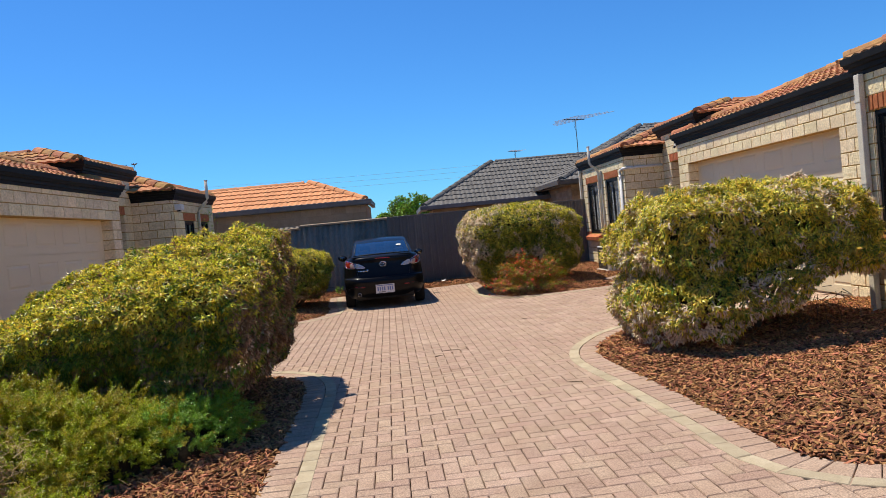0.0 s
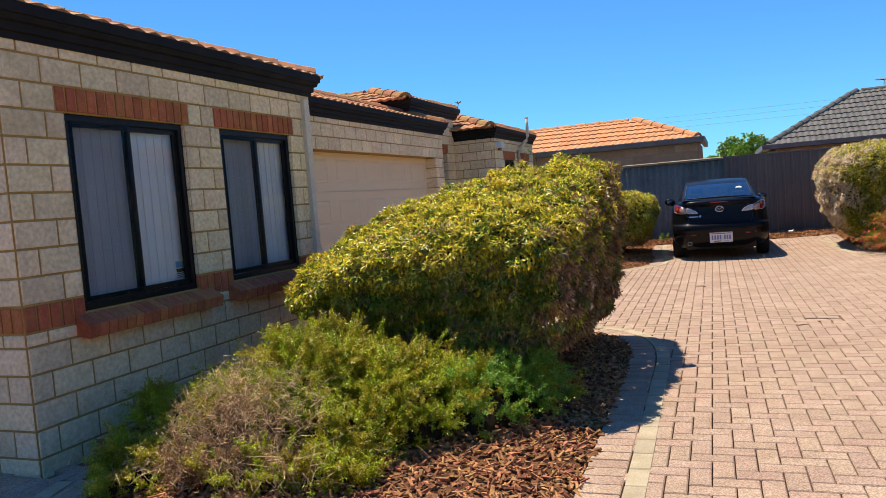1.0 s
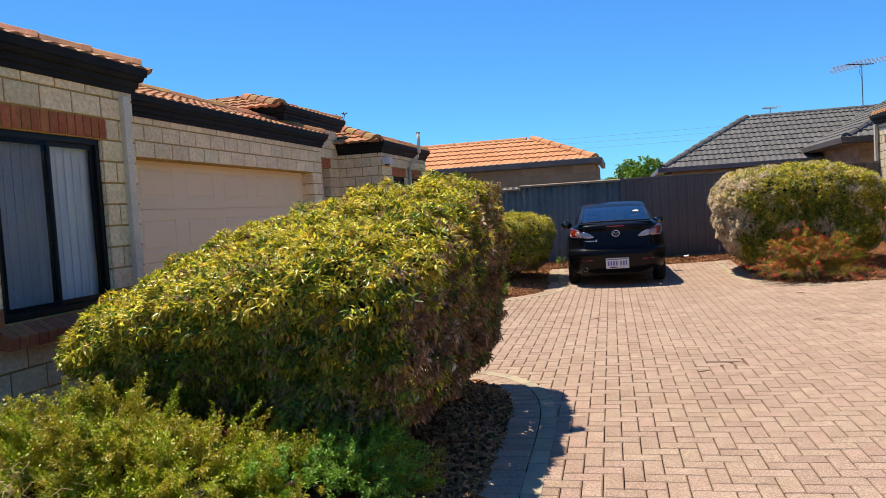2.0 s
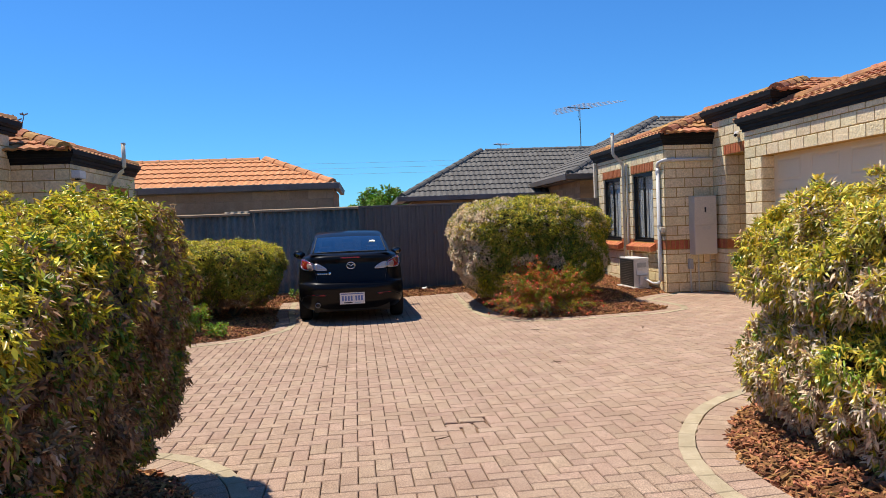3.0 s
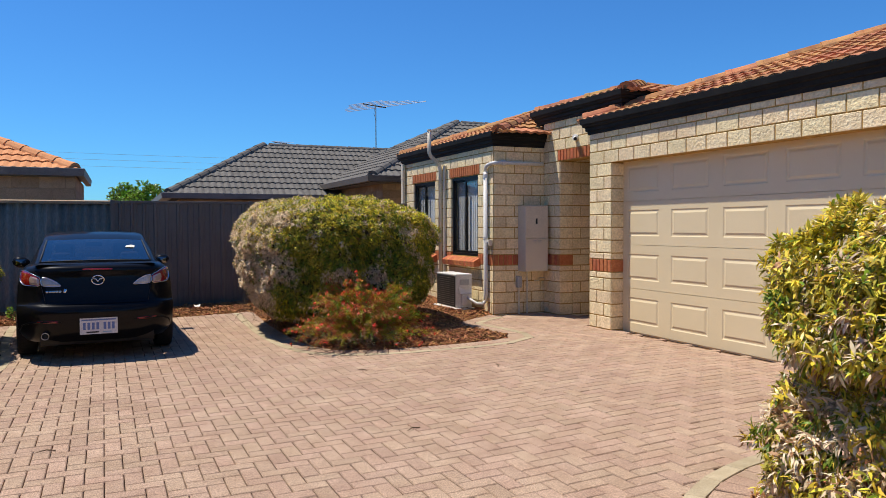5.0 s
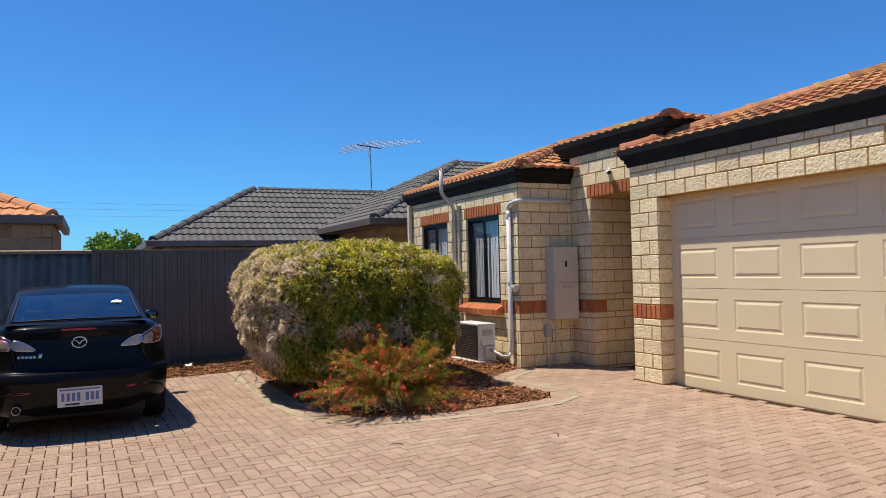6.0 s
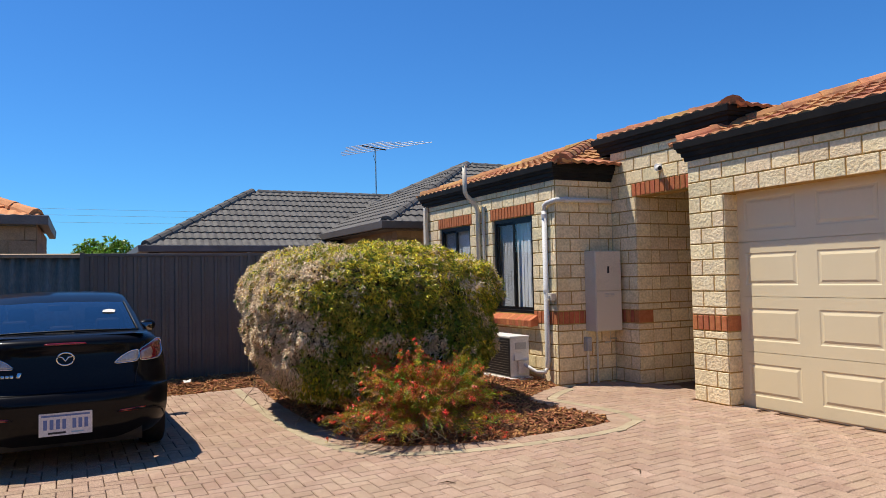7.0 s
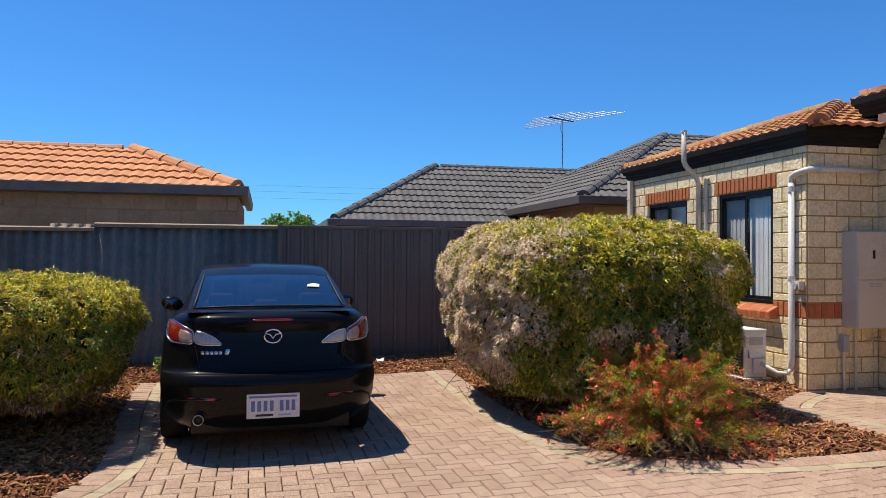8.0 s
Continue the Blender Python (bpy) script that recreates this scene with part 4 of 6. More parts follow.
    part("gutter", sweep([(xp, 16.1), (xf, 16.1), (xf, 19.2), (-9, 19.2)], GUTTER, pad), FASCIA, h, "black gutter")
    roof = part("roof", Geo().box(-8.6, 8.5, pad + 2.6, -8.5, 8.6, pad + 2.7), DARK, h, "hipped roof of mottled terracotta tiles")
    e, z = 0.045, pad + 2.845
    hip_end(roof, xb + e, 4.82, 8.77, z, -1, 6.0, (TILE, TILE_J), CAP, (-4, 7, 3), most=60)
    hip_end(roof, xg + e, 8.2, 14.55, z, -1, 6.0, (TILE, TILE_J), CAP, (-4.8, 13, 3), most=80)
    hip_end(roof, xf + e, 15.9, 19.4, z, -1, 6.0, (TILE, TILE_J), CAP, (-4.3, 16, 3), most=70)
    hip_end(roof, xp + e, 13.77, 16.38, z + 0.45, -1, 5.0, (TILE, TILE_J), CAP, (-5, 16, 3.3), tan=0.31, most=60)
    downpipe(h, xb, 8.44, 1, pad + 2.62, 0.02)
    return h


def sticker(parent, p):
    """A small security sticker: blue head, white body, dark bar."""
    x, y, z = p
    s = part("sticker", Geo().box(x, y - 0.05, z - 0.075, x + 0.002, y + 0.05, z + 0.075), WHITE, parent, "security sticker on the glass")
    blue = mat("sticker_blue", (0.10, 0.34, 0.55), (0.12, 0.38, 0.60), 30, 0.5, 0)
    part("sticker_head", Geo().box(x + 0.001, y - 0.045, z + 0.02, x + 0.004, y + 0.045, z + 0.07), blue, s)
    part("sticker_band", Geo().box(x + 0.001, y - 0.045, z - 0.015, x + 0.004, y + 0.045, z + 0.012), BLACKP, s)
    for k in range(3):
        part("text_bar", Geo().box(x + 0.001, y - 0.04, z - 0.03 - 0.014 * k, x + 0.004, y + 0.035 - 0.01 * k, z - 0.024 - 0.014 * k), BLACKP, s)


# ---------------------------------------------------------------- fence, neighbours, distance
FY = 21.1


def build_fence():
    f = thing("fence", (1.0, FY, 0.1), "weathered boundary fence, brown ribbed steel beside grey corrugated sheeting", "fence")
    top, bot = 2.005, 0.02
    # brown steel: posts every 2.36 m, ribbed infill sheets, top and bottom rail
    x = -0.23
    while x < 5.2:
        part("post", Geo().box(x - 0.03, FY - 0.035, bot, x + 0.03, FY + 0.035, top + 0.012), FENCE_R, f, bevel=0.004)
        for k in range(3):
            a, b = x + 0.03 + k * 0.766, x + 0.03 + (k + 1) * 0.766
            prof = [(a, 0.0)]
            for r in range(4):
                c = a + 0.09 + r * 0.192
                prof += [(c - 0.030, 0.0), (c - 0.014, -0.022), (c + 0.022, -0.022), (c + 0.038, 0.0), (c + 0.075, 0.0), (c + 0.080, -0.005), (c + 0.090, -0.005), (c + 0.095, 0.0)]
            prof.append((b, 0.0))
            n = len(prof)
            part("fence_sheet", Geo().add([(px, FY + py + d, z) for d in (0, 0.004) for z in (bot + 0.05, top - 0.03) for px, py in prof],
                                          [(i, i + 1, n + i + 1, n + i) for i in range(n - 1)] + [(2 * n + i, 3 * n + i, 3 * n + i + 1, 2 * n + i + 1) for i in range(n - 1)]), FENCE_R, f)
        part("rail", Geo().box(x + 0.03, FY - 0.028, top - 0.045, x + 2.33, FY + 0.028, top), FENCE_R, f, bevel=0.004)
        part("rail", Geo().box(x + 0.03, FY - 0.028, bot, x + 2.33, FY + 0.028, bot + 0.08), FENCE_R, f, bevel=0.004)
        x += 2.36
    # grey corrugated fibre sheets with a pale cap
    x, k = -0.22, 0
    while x > -9.5:
        w = 1.02
        t = 1.985 if x > -2.6 else 1.925
        n = 42
        prof = [(x - w * i / n, 0.024 * math.cos(2 * math.pi * (x - w * i / n) / 0.146)) for i in range(n + 1)]
        m = n + 1
        part("corrugated_sheet", Geo().add([(px, FY + 0.03 + (0.006 if k % 2 else 0) + py + d, z) for d in (0, 0.006) for z in (bot, t) for px, py in prof],
                                           [(i + 1, i, m + i, m + i + 1) for i in range(n)] + [(2 * m + i, 2 * m + i + 1, 3 * m + i + 1, 3 * m + i) for i in range(n)] + [(m + i, 3 * m + i, 3 * m + i + 1, m + i + 1) for i in range(n)]), FENCE_L, f, smooth=True)
        x -= w - 0.04
        k += 1
    for a, b, t in ((-2.65, -0.24, 1.985), (-9.6, -2.65, 1.925)):
        part("fence_cap", sweep([(b, FY + 0.03), (a, FY + 0.03)], [(-0.045, t - 0.04), (-0.045, t + 0.005), (0, t + 0.022), (0.045, t + 0.005), (0.045, t - 0.04), (0.038, t - 0.04), (0.036, t), (-0.036, t), (-0.038, t - 0.04)], 0.0), LIME_M, f, "pale fence capping")


def block_wall(parent, p0, p1, z0, z1, bw=0.42, bh=0.24):
    """A wall of large blocks, joined, on a mortar core."""
    p0, p1 = Vector((*p0, 0)), Vector((*p1, 0))
    u = (p1 - p0).normalized()
    n = Vector((u.y, -u.x, 0))
    L = (p1 - p0).length
    core = part("wall", Geo().box(0, 0, z0, L, 0.2, z1).moved(basis(p0, u, -n, Vector((0, 0, 1)))), LIME_M, parent)
    g = Geo()
    z, row = z1 - bh, 0
    while z > z0 + 0.6:
        x = -bw * (row % 2) / 2
        while x < L:
            a, b = max(0, x), min(L, x + bw)
            if b - a > 0.05:
                q = Geo().slab(a + 0.004, z + 0.004, -0.02, b - 0.004, z + bh - 0.004, 0.006, 0.004).moved(basis(p0, u, Vector((0, 0, 1)), n))
                g.add(q.v, q.f)
            x += bw
        z -= bh
        row += 1
    part("blockwork", g, LIME, core, kind="stuff")


GUTTER_S = [(-0.30, 0.0), (0.0, 0.0), (0.0, -0.10), (0.10, -0.10), (0.115, 0.03), (0.10, 0.035), (0.095, 0.0), (-0.30, 0.02)]


def build_orange_house():
    h = thing("house", (-5, 23, 0), "low stone-block house with bright orange tile roof behind the fence", "house", "neighbouring houses")
    x0, y0, y1, z = -0.78, 21.55, 25.1, 2.545
    block_wall(h, (-14, y0 + 0.10), (x0 - 0.05, y0 + 0.10), 0, z - 0.08)
    block_wall(h, (x0 - 0.05, y0 + 0.10), (x0 - 0.05, y1 - 0.1), 0, z - 0.08)
    part("gutter", sweep([(-14, y0 + 0.02), (x0, y0 + 0.02), (x0, y1)], GUTTER_S, z), FASCIA_G, h, "grey gutter")
    part("soffit", Geo().box(-14, y0 + 0.05, z - 0.12, x0 - 0.05, y0 + 0.32, z - 0.10), FASCIA_G, h)
    roof = part("roof", Geo().box(-8, 23.2, z, -7.9, 23.3, z + 0.1), DARK, h, "bright orange tiled hip roof")
    hip_end(roof, x0, y0, y1, z, -1, 12.0, (OTILE, OTILE_J), OTILE, (-1.5, 21, 3), tan=0.425, most=150)


def build_grey_houses():
    h = thing("house", (6, 28, 0), "grey tiled hip-roof house behind the fence", "house", "neighbouring houses")
    x0, y0, y1, z = 0.92, 25.9, 31.6, 2.335
    block_wall(h, (x0 + 0.35, y0 + 0.4), (12, y0 + 0.4), 0, z - 0.1, 0.3, 0.17)
    block_wall(h, (x0 + 0.35, y1 - 0.4), (x0 + 0.35, y0 + 0.4), 0, z - 0.1, 0.3, 0.17)
    part("gutter", sweep([(x0, y1), (x0, y0), (14, y0)], GUTTER_S, z), FASCIA_G, h, "grey gutter")
    roof = part("roof", Geo().box(8, 28.7, z, 8.1, 28.8, z + 0.1), DARK, h, "dark grey tiled hip roof")
    hip_end(roof, x0, y0, y1, z, 1, 13.0, (GTILE, GTILE_J), GTILE, (3, 26, 3), tan=0.55, most=150)
    h2 = thing("house", (10, 26, 0), "grey tiled house with brown gutters beyond the villa", "house", "neighbouring houses")
    x0, y0, y1, z = 4.92, 22.34, 30.0, 2.62
    block_wall(h2, (x0 + 0.4, y0 + 0.4), (12, y0 + 0.4), 0, z - 0.1, 0.3, 0.17)
    block_wall(h2, (x0 + 0.4, y1 - 0.4), (x0 + 0.4, y0 + 0.4), 0, z - 0.1, 0.3, 0.17)
    part("gutter", sweep([(x0, y1), (x0, y0), (14, y0)], GUTTER_S, z), FENCE_R, h2, "brown gutter")
    part("soffit", Geo().box(x0 + 0.02, y0 + 0.02, z - 0.12, 12, y0 + 0.42, z - 0.105), FENCE_R, h2)
    part("soffit", Geo().box(x0 + 0.02, y0 + 0.42, z - 0.12, x0 + 0.42, y1, z - 0.105), FENCE_R, h2)
    roof = part("roof", Geo().box(10, 26.1, z, 10.1, 26.2, z + 0.1), DARK, h2, "dark grey tiled hip roof")
    hip_end(roof, x0, y0, y1, z, 1, 9.0, (GTILE, GTILE_J), GTILE, (6, 23, 3), tan=0.485, most=150)


def build_antenna(x, y, zb, zt, turn, span, label):
    a = thing("antenna", (x, y, zb), label, "antenna", "roof antennas")
    part("mast", Geo().tube([(x, y, zb), (x, y, zt)], 0.018, 8), METAL, a)
    R = pose(x, y, zt, 0, 0, turn)
    part("boom", Geo().tube([(-0.45, 0, 0), (0.55, 0, -0.02)], 0.016, 6).moved(R), BLACKP, a)
    part("cable", Geo().tube([(0.05, 0.02, 0), (0.12, 0.03, -0.25), (0.03, 0.03, -0.45), (0.02, 0.03, zb - zt + 0.1)], 0.006, 5).moved(R), BLACKP, a)
    for k, (p, l) in enumerate(((-0.42, 1.0), (-0.22, 0.92), (-0.02, 0.8), (0.14, 0.62), (0.3, 0.5), (0.46, 0.42))):
        part("element", Geo().tube([(p, -span * l / 2, 0.02), (p, span * l / 2, 0.02)], 0.009, 6).moved(R), METAL, a)


def build_cables():
    pole = thing("power_line", (34, 62, 0), "thin overhead power cables on a distant pole", "power line")
    part("pole", Geo().tube([(34, 62, -0.05), (34, 62, 8.5)], [0.16, 0.11], 10), TWIG, pole)
    for k, z in enumerate((6.15, 6.6, 7.0)):
        pts = [(34 - 5.0 * i, 62, z - 0.5 * (1 - ((i - 6) / 6) ** 2)) for i in range(13)]
        part("cable", Geo().tube(pts, 0.007, 5), PIPE_G, pole)


# ---------------------------------------------------------------- plants
def leaves(name, pos, nrm, rng, parent, size, width, mats, pick, per=6, spread=0.9, droop=0.25, fine=False, older=0.0):
    """Whorls of folded leaves at the given shoots; pick gives each leaf its material."""
    n = len(pos)
    P = np.repeat(pos, per, 0)
    N = np.repeat(nrm, per, 0)
    K = np.repeat(pick, per)
    m = len(P)
    if older:
        K = np.where((K == 1) & (rng.uniform(0, 1, m) < older), rng.choice([0, 4], m), K)
    rv = rng.normal(size=(m, 3))
    rv -= N * (rv * N).sum(1, keepdims=True)
    rv /= np.linalg.norm(rv, axis=1, keepdims=True) + 1e-9
    t = rng.uniform(0.3, 1.0, m)[:, None] * spread
    d = N * (1 - 0.72 * t) + rv * t
    d[:, 2] -= droop * rng.uniform(0.2, 1, m) * np.clip(1.15 - N[:, 2], 0.1, 1.2)
    d /= np.linalg.norm(d, axis=1, keepdims=True)
    side = np.cross(d, N * 0.35 + np.array([0, 0, 0.85]) + 0.42 * rng.normal(size=(m, 3)))
    side /= np.linalg.norm(side, axis=1, keepdims=True) + 1e-9
    up = np.cross(side, d)
    L = rng.uniform(*size, m)[:, None]
    W = L * width * rng.uniform(0.8, 1.2, m)[:, None]
    P = P + rng.normal(scale=0.008, size=(m, 3))
    sag = rng.uniform(0.04, 0.22, m)[:, None] * L
    tip = P + d * L - up * sag
    if fine:   # a folded diamond
        nv, f = 4, np.array([(0, 2, 1), (0, 3, 2)])
        v = [P, P + d * L * 0.45 + side * W * 0.5 + up * W * 0.18, tip, P + d * L * 0.45 - side * W * 0.5 + up * W * 0.18]
    else:      # a lance that arches to its tip
        nv, f = 6, np.array([(0, 2, 1), (1, 2, 4), (1, 4, 3), (3, 4, 5)])
        a, b = P + d * L * 0.32 + up * sag * 0.35, P + d * L * 0.68 + up * sag * 0.05
        v = [P, a + side * W * 0.46, a - side * W * 0.46, b + side * W * 0.40, b - side * W * 0.40, tip]
    v = np.stack(v, 1).reshape(-1, 3)
    fs = (np.arange(m)[:, None, None] * nv + f[None]).reshape(-1, 3)
    me = bpy.data.meshes.new(name)
    me.vertices.add(len(v))
    me.vertices.foreach_set("co", v.astype(np.float32).ravel())
    me.loops.add(len(fs) * 3)
    me.loops.foreach_set("vertex_index", fs.astype(np.int32).ravel())
    me.polygons.add(len(fs))
    me.polygons.foreach_set("loop_start", np.arange(0, len(fs) * 3, 3, dtype=np.int32))
    me.polygons.foreach_set("loop_total", np.full(len(fs), 3, np.int32))
    for q in mats:
        me.materials.append(q)
    me.polygons.foreach_set("material_index", np.repeat(K, len(f)).astype(np.int32))
    me.update(calc_edges=True)
    return part(name, me, None, parent)


def lump(p, s, seed):
    """Smooth uneven swelling of a crown."""
    return np.array([noise.noise(Vector((a[0] * s + seed, a[1] * s, a[2] * s))) for a in p])


def shrub_shell(n, rng, power, seed, rough=0.10, bottom=-0.9):
    """Directions on a boxy rounded body with lumps: unit shape, normals."""
    d = rng.normal(size=(int(n * 1.6), 3))
    d /= np.linalg.norm(d, axis=1, keepdims=True)
    r = (np.abs(d) ** power).sum(1) ** (-1 / power)
    p = d * r[:, None]
    # even cover: boxy bodies have more face at the corners
    keep = rng.uniform(0, 1, len(p)) < (r / r.max()) ** 1.5
    p, d = p[keep], d[keep]
    p = p[p[:, 2] > bottom][:n]
    g = np.sign(p) * np.abs(p) ** (power - 1)
    nrm = g / (np.linalg.norm(g, axis=1, keepdims=True) + 1e-9)
    p = p * (1 + rough * lump(p, 2.1, seed) + rough * 0.5 * lump(p, 6.0, seed + 7) + rough * 0.45 * lump(p, 13.0, seed + 19))[:, None]
    return p, nrm


def clumps(q, h, every, reach, rng):
    """Splits shell points into branchlets: for each point its branchlet, how near it is to that one's middle (0 to 1), the way out from it."""
    w = q * h
    k = max(8, len(q) // every)
    mid = w[rng.choice(len(q), k, replace=False)]
    own, far = np.zeros(len(q), int), np.zeros(len(q))
    for a in range(0, len(q), 4000):
        dd = ((w[a:a + 4000, None] - mid[None]) ** 2).sum(2)
        own[a:a + 4000] = dd.argmin(1)
        far[a:a + 4000] = np.sqrt(dd.min(1))
    return own, np.clip(1 - (far / reach) ** 2, 0, 1), w - mid[own]


def hedge(name, x0, x1, y0, y1, z0, z1, n, seed, mats, chooser, label, category="shrub", power=3.6, size=(0.03, 0.055), width=0.28, per=6, rough=0.09, group="clipped shrubs", skew=None, droop=0.8, turn=0.0, groove=None, taper=0.10, under=None,
          every=55, reach=0.10, bump=0.06, fine=True, core=0.78):
    """A clipped shrub: stems, a solid core painted as inner shade and a crown of leafy branchlets with dark gaps
    between them.
    """
    rng = np.random.default_rng(seed)
    c = np.array([(x0 + x1) / 2, (y0 + y1) / 2, (z0 + z1) / 2])
    h = np.array([(x1 - x0) / 2, (y1 - y0) / 2, (z1 - z0) / 2])
    foot = lift(c[0], c[1]) + 0.03
    root = thing(name, (c[0], c[1], foot), label, category, group)
    p, nrm = shrub_shell(n, rng, power, seed, rough)
    own, mid, out = clumps(p, h, every, reach, rng)
    proud = rng.normal(0, 0.45, own.max() + 1)[own]
    push = bump * (mid * (1.0 + proud) - 0.75) - np.abs(rng.normal(0, 0.028, len(p)))
    depth = 1 + push / h.mean()
    q = p + nrm * push[:, None] / h

    def place(a):
        a = np.array(a)
        slim = 1 - taper * np.where(a[:, 0] < 0.2, 1.0, 0.35) * np.clip(0.25 - a[:, 2], 0, 1.3)
        if groove:
            for gz, gd in groove:
                slim = slim - gd * np.exp(-((a[:, 2] - gz) / 0.10) ** 2)
        a[:, :2] *= slim[:, None]
        w = c + a * h
        if under:
            w[:, 2] += under[2] * np.clip((w[:, 0] - under[0]) / (under[1] - under[0]), 0, 1) * np.clip(1 - (w[:, 2] - z0) / (0.7 * (z1 - z0)), 0, 1)
        if turn:
            ct, st = math.cos(turn), math.sin(turn)
            e = w - c
            w = np.stack([c[0] + e[:, 0] * ct - e[:, 1] * st, c[1] + e[:, 0] * st + e[:, 1] * ct, w[:, 2]], 1)
        if skew:
            w[:, 2] += skew(w) * np.clip((w[:, 2] - z0) / (z1 - z0), 0, 1)
        return w

    pos = place(q)
    nn = nrm / h
    nn /= np.linalg.norm(nn, axis=1, keepdims=True)
    nn = nn + out * (0.4 / reach) * (1.2 - mid)[:, None]
    nn[:, 2] += 0.2
    nn /= np.linalg.norm(nn, axis=1, keepdims=True)
    leaves("crown", pos, nn, rng, root, size, width, mats, chooser(p, nrm, depth, rng, own), per, spread=1.25, droop=droop, fine=fine, older=0.34)
    # solid core in a shade colour, open at the foot
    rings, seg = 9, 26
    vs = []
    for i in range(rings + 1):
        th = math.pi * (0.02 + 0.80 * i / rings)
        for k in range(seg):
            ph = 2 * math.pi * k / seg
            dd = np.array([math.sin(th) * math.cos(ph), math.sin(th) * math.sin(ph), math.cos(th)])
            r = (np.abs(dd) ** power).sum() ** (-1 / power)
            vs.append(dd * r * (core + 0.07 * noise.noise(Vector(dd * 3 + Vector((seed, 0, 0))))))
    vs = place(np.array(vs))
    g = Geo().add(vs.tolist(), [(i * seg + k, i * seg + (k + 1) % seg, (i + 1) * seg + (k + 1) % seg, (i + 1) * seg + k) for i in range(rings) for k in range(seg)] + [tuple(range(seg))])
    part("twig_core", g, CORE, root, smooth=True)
    for k in range(9):
        a = rng.uniform(0, 6.283)
        b0 = Vector((c[0] + math.cos(a) * 0.12, c[1] + math.sin(a) * 0.12, foot - 0.06))
        b2 = Vector((c[0] + math.cos(a) * h[0] * 0.62, c[1] + math.sin(a) * h[1] * 0.62, z0 + 0.45 * (z1 - z0)))
        mid = (b0 + b2) / 2 + Vector((rng.normal(0, 0.08), rng.normal(0, 0.08), -0.08))
        part("stem", Geo().tube([b0, mid, b2], [0.03, 0.022, 0.012], 7), TWIG, root)
    # fine dead twigs at the skirt
    g = Geo()
    for k in range(220):
        a = rng.uniform(0, 6.283)
        r = rng.uniform(0.55, 0.95)
        s = Vector((c[0] + math.cos(a) * h[0] * r, c[1] + math.sin(a) * h[1] * r, z0 + rng.uniform(0.02, 0.3) * (z1 - z0)))
        e = s + Vector((rng.normal(0, 0.10), rng.normal(0, 0.10), -rng.uniform(0.02, 0.22)))
        e.z = max(e.z, foot + 0.01)
        g.tube([s, (s + e) / 2 + Vector((rng.normal(0, 0.02), rng.normal(0, 0.02), 0)), e], [0.004, 0.003, 0.0015], 4, caps=False)
    part("dead_twig", g, TWIG, root, kind="stuff")
    return root


def by_height(dry_side=None, dry_amount=0.6, pale=0.0, green=0.5, low=-0.25, low_shade=0.72, old=0.35):
    """Materials by place: bright new growth on top, darker green below that partly paints the shaded flanks, dry leaves
    low down and on one side. Slots: green, bright, dry, pale, olive.
    """
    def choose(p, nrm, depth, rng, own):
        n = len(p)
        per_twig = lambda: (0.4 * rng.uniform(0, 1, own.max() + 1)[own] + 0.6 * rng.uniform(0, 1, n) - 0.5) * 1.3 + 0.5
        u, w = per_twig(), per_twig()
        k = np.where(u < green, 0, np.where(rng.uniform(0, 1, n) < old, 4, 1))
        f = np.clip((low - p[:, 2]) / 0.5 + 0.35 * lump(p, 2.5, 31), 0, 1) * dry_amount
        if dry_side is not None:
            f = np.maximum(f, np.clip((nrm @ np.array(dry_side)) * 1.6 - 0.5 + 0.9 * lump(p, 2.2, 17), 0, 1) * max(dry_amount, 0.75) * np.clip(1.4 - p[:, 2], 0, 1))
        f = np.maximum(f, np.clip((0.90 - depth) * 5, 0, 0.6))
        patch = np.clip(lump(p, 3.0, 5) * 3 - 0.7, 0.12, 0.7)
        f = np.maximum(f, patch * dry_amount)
        # Low bright leaves turn green or olive, which also paints shade on the flanks.
        k = np.where((p[:, 2] < 0.30) & (k == 1) & (rng.uniform(0, 1, n) < low_shade), np.where(rng.uniform(0, 1, n) < 0.62, 0, 4), k)
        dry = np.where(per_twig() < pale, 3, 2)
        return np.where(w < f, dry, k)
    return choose


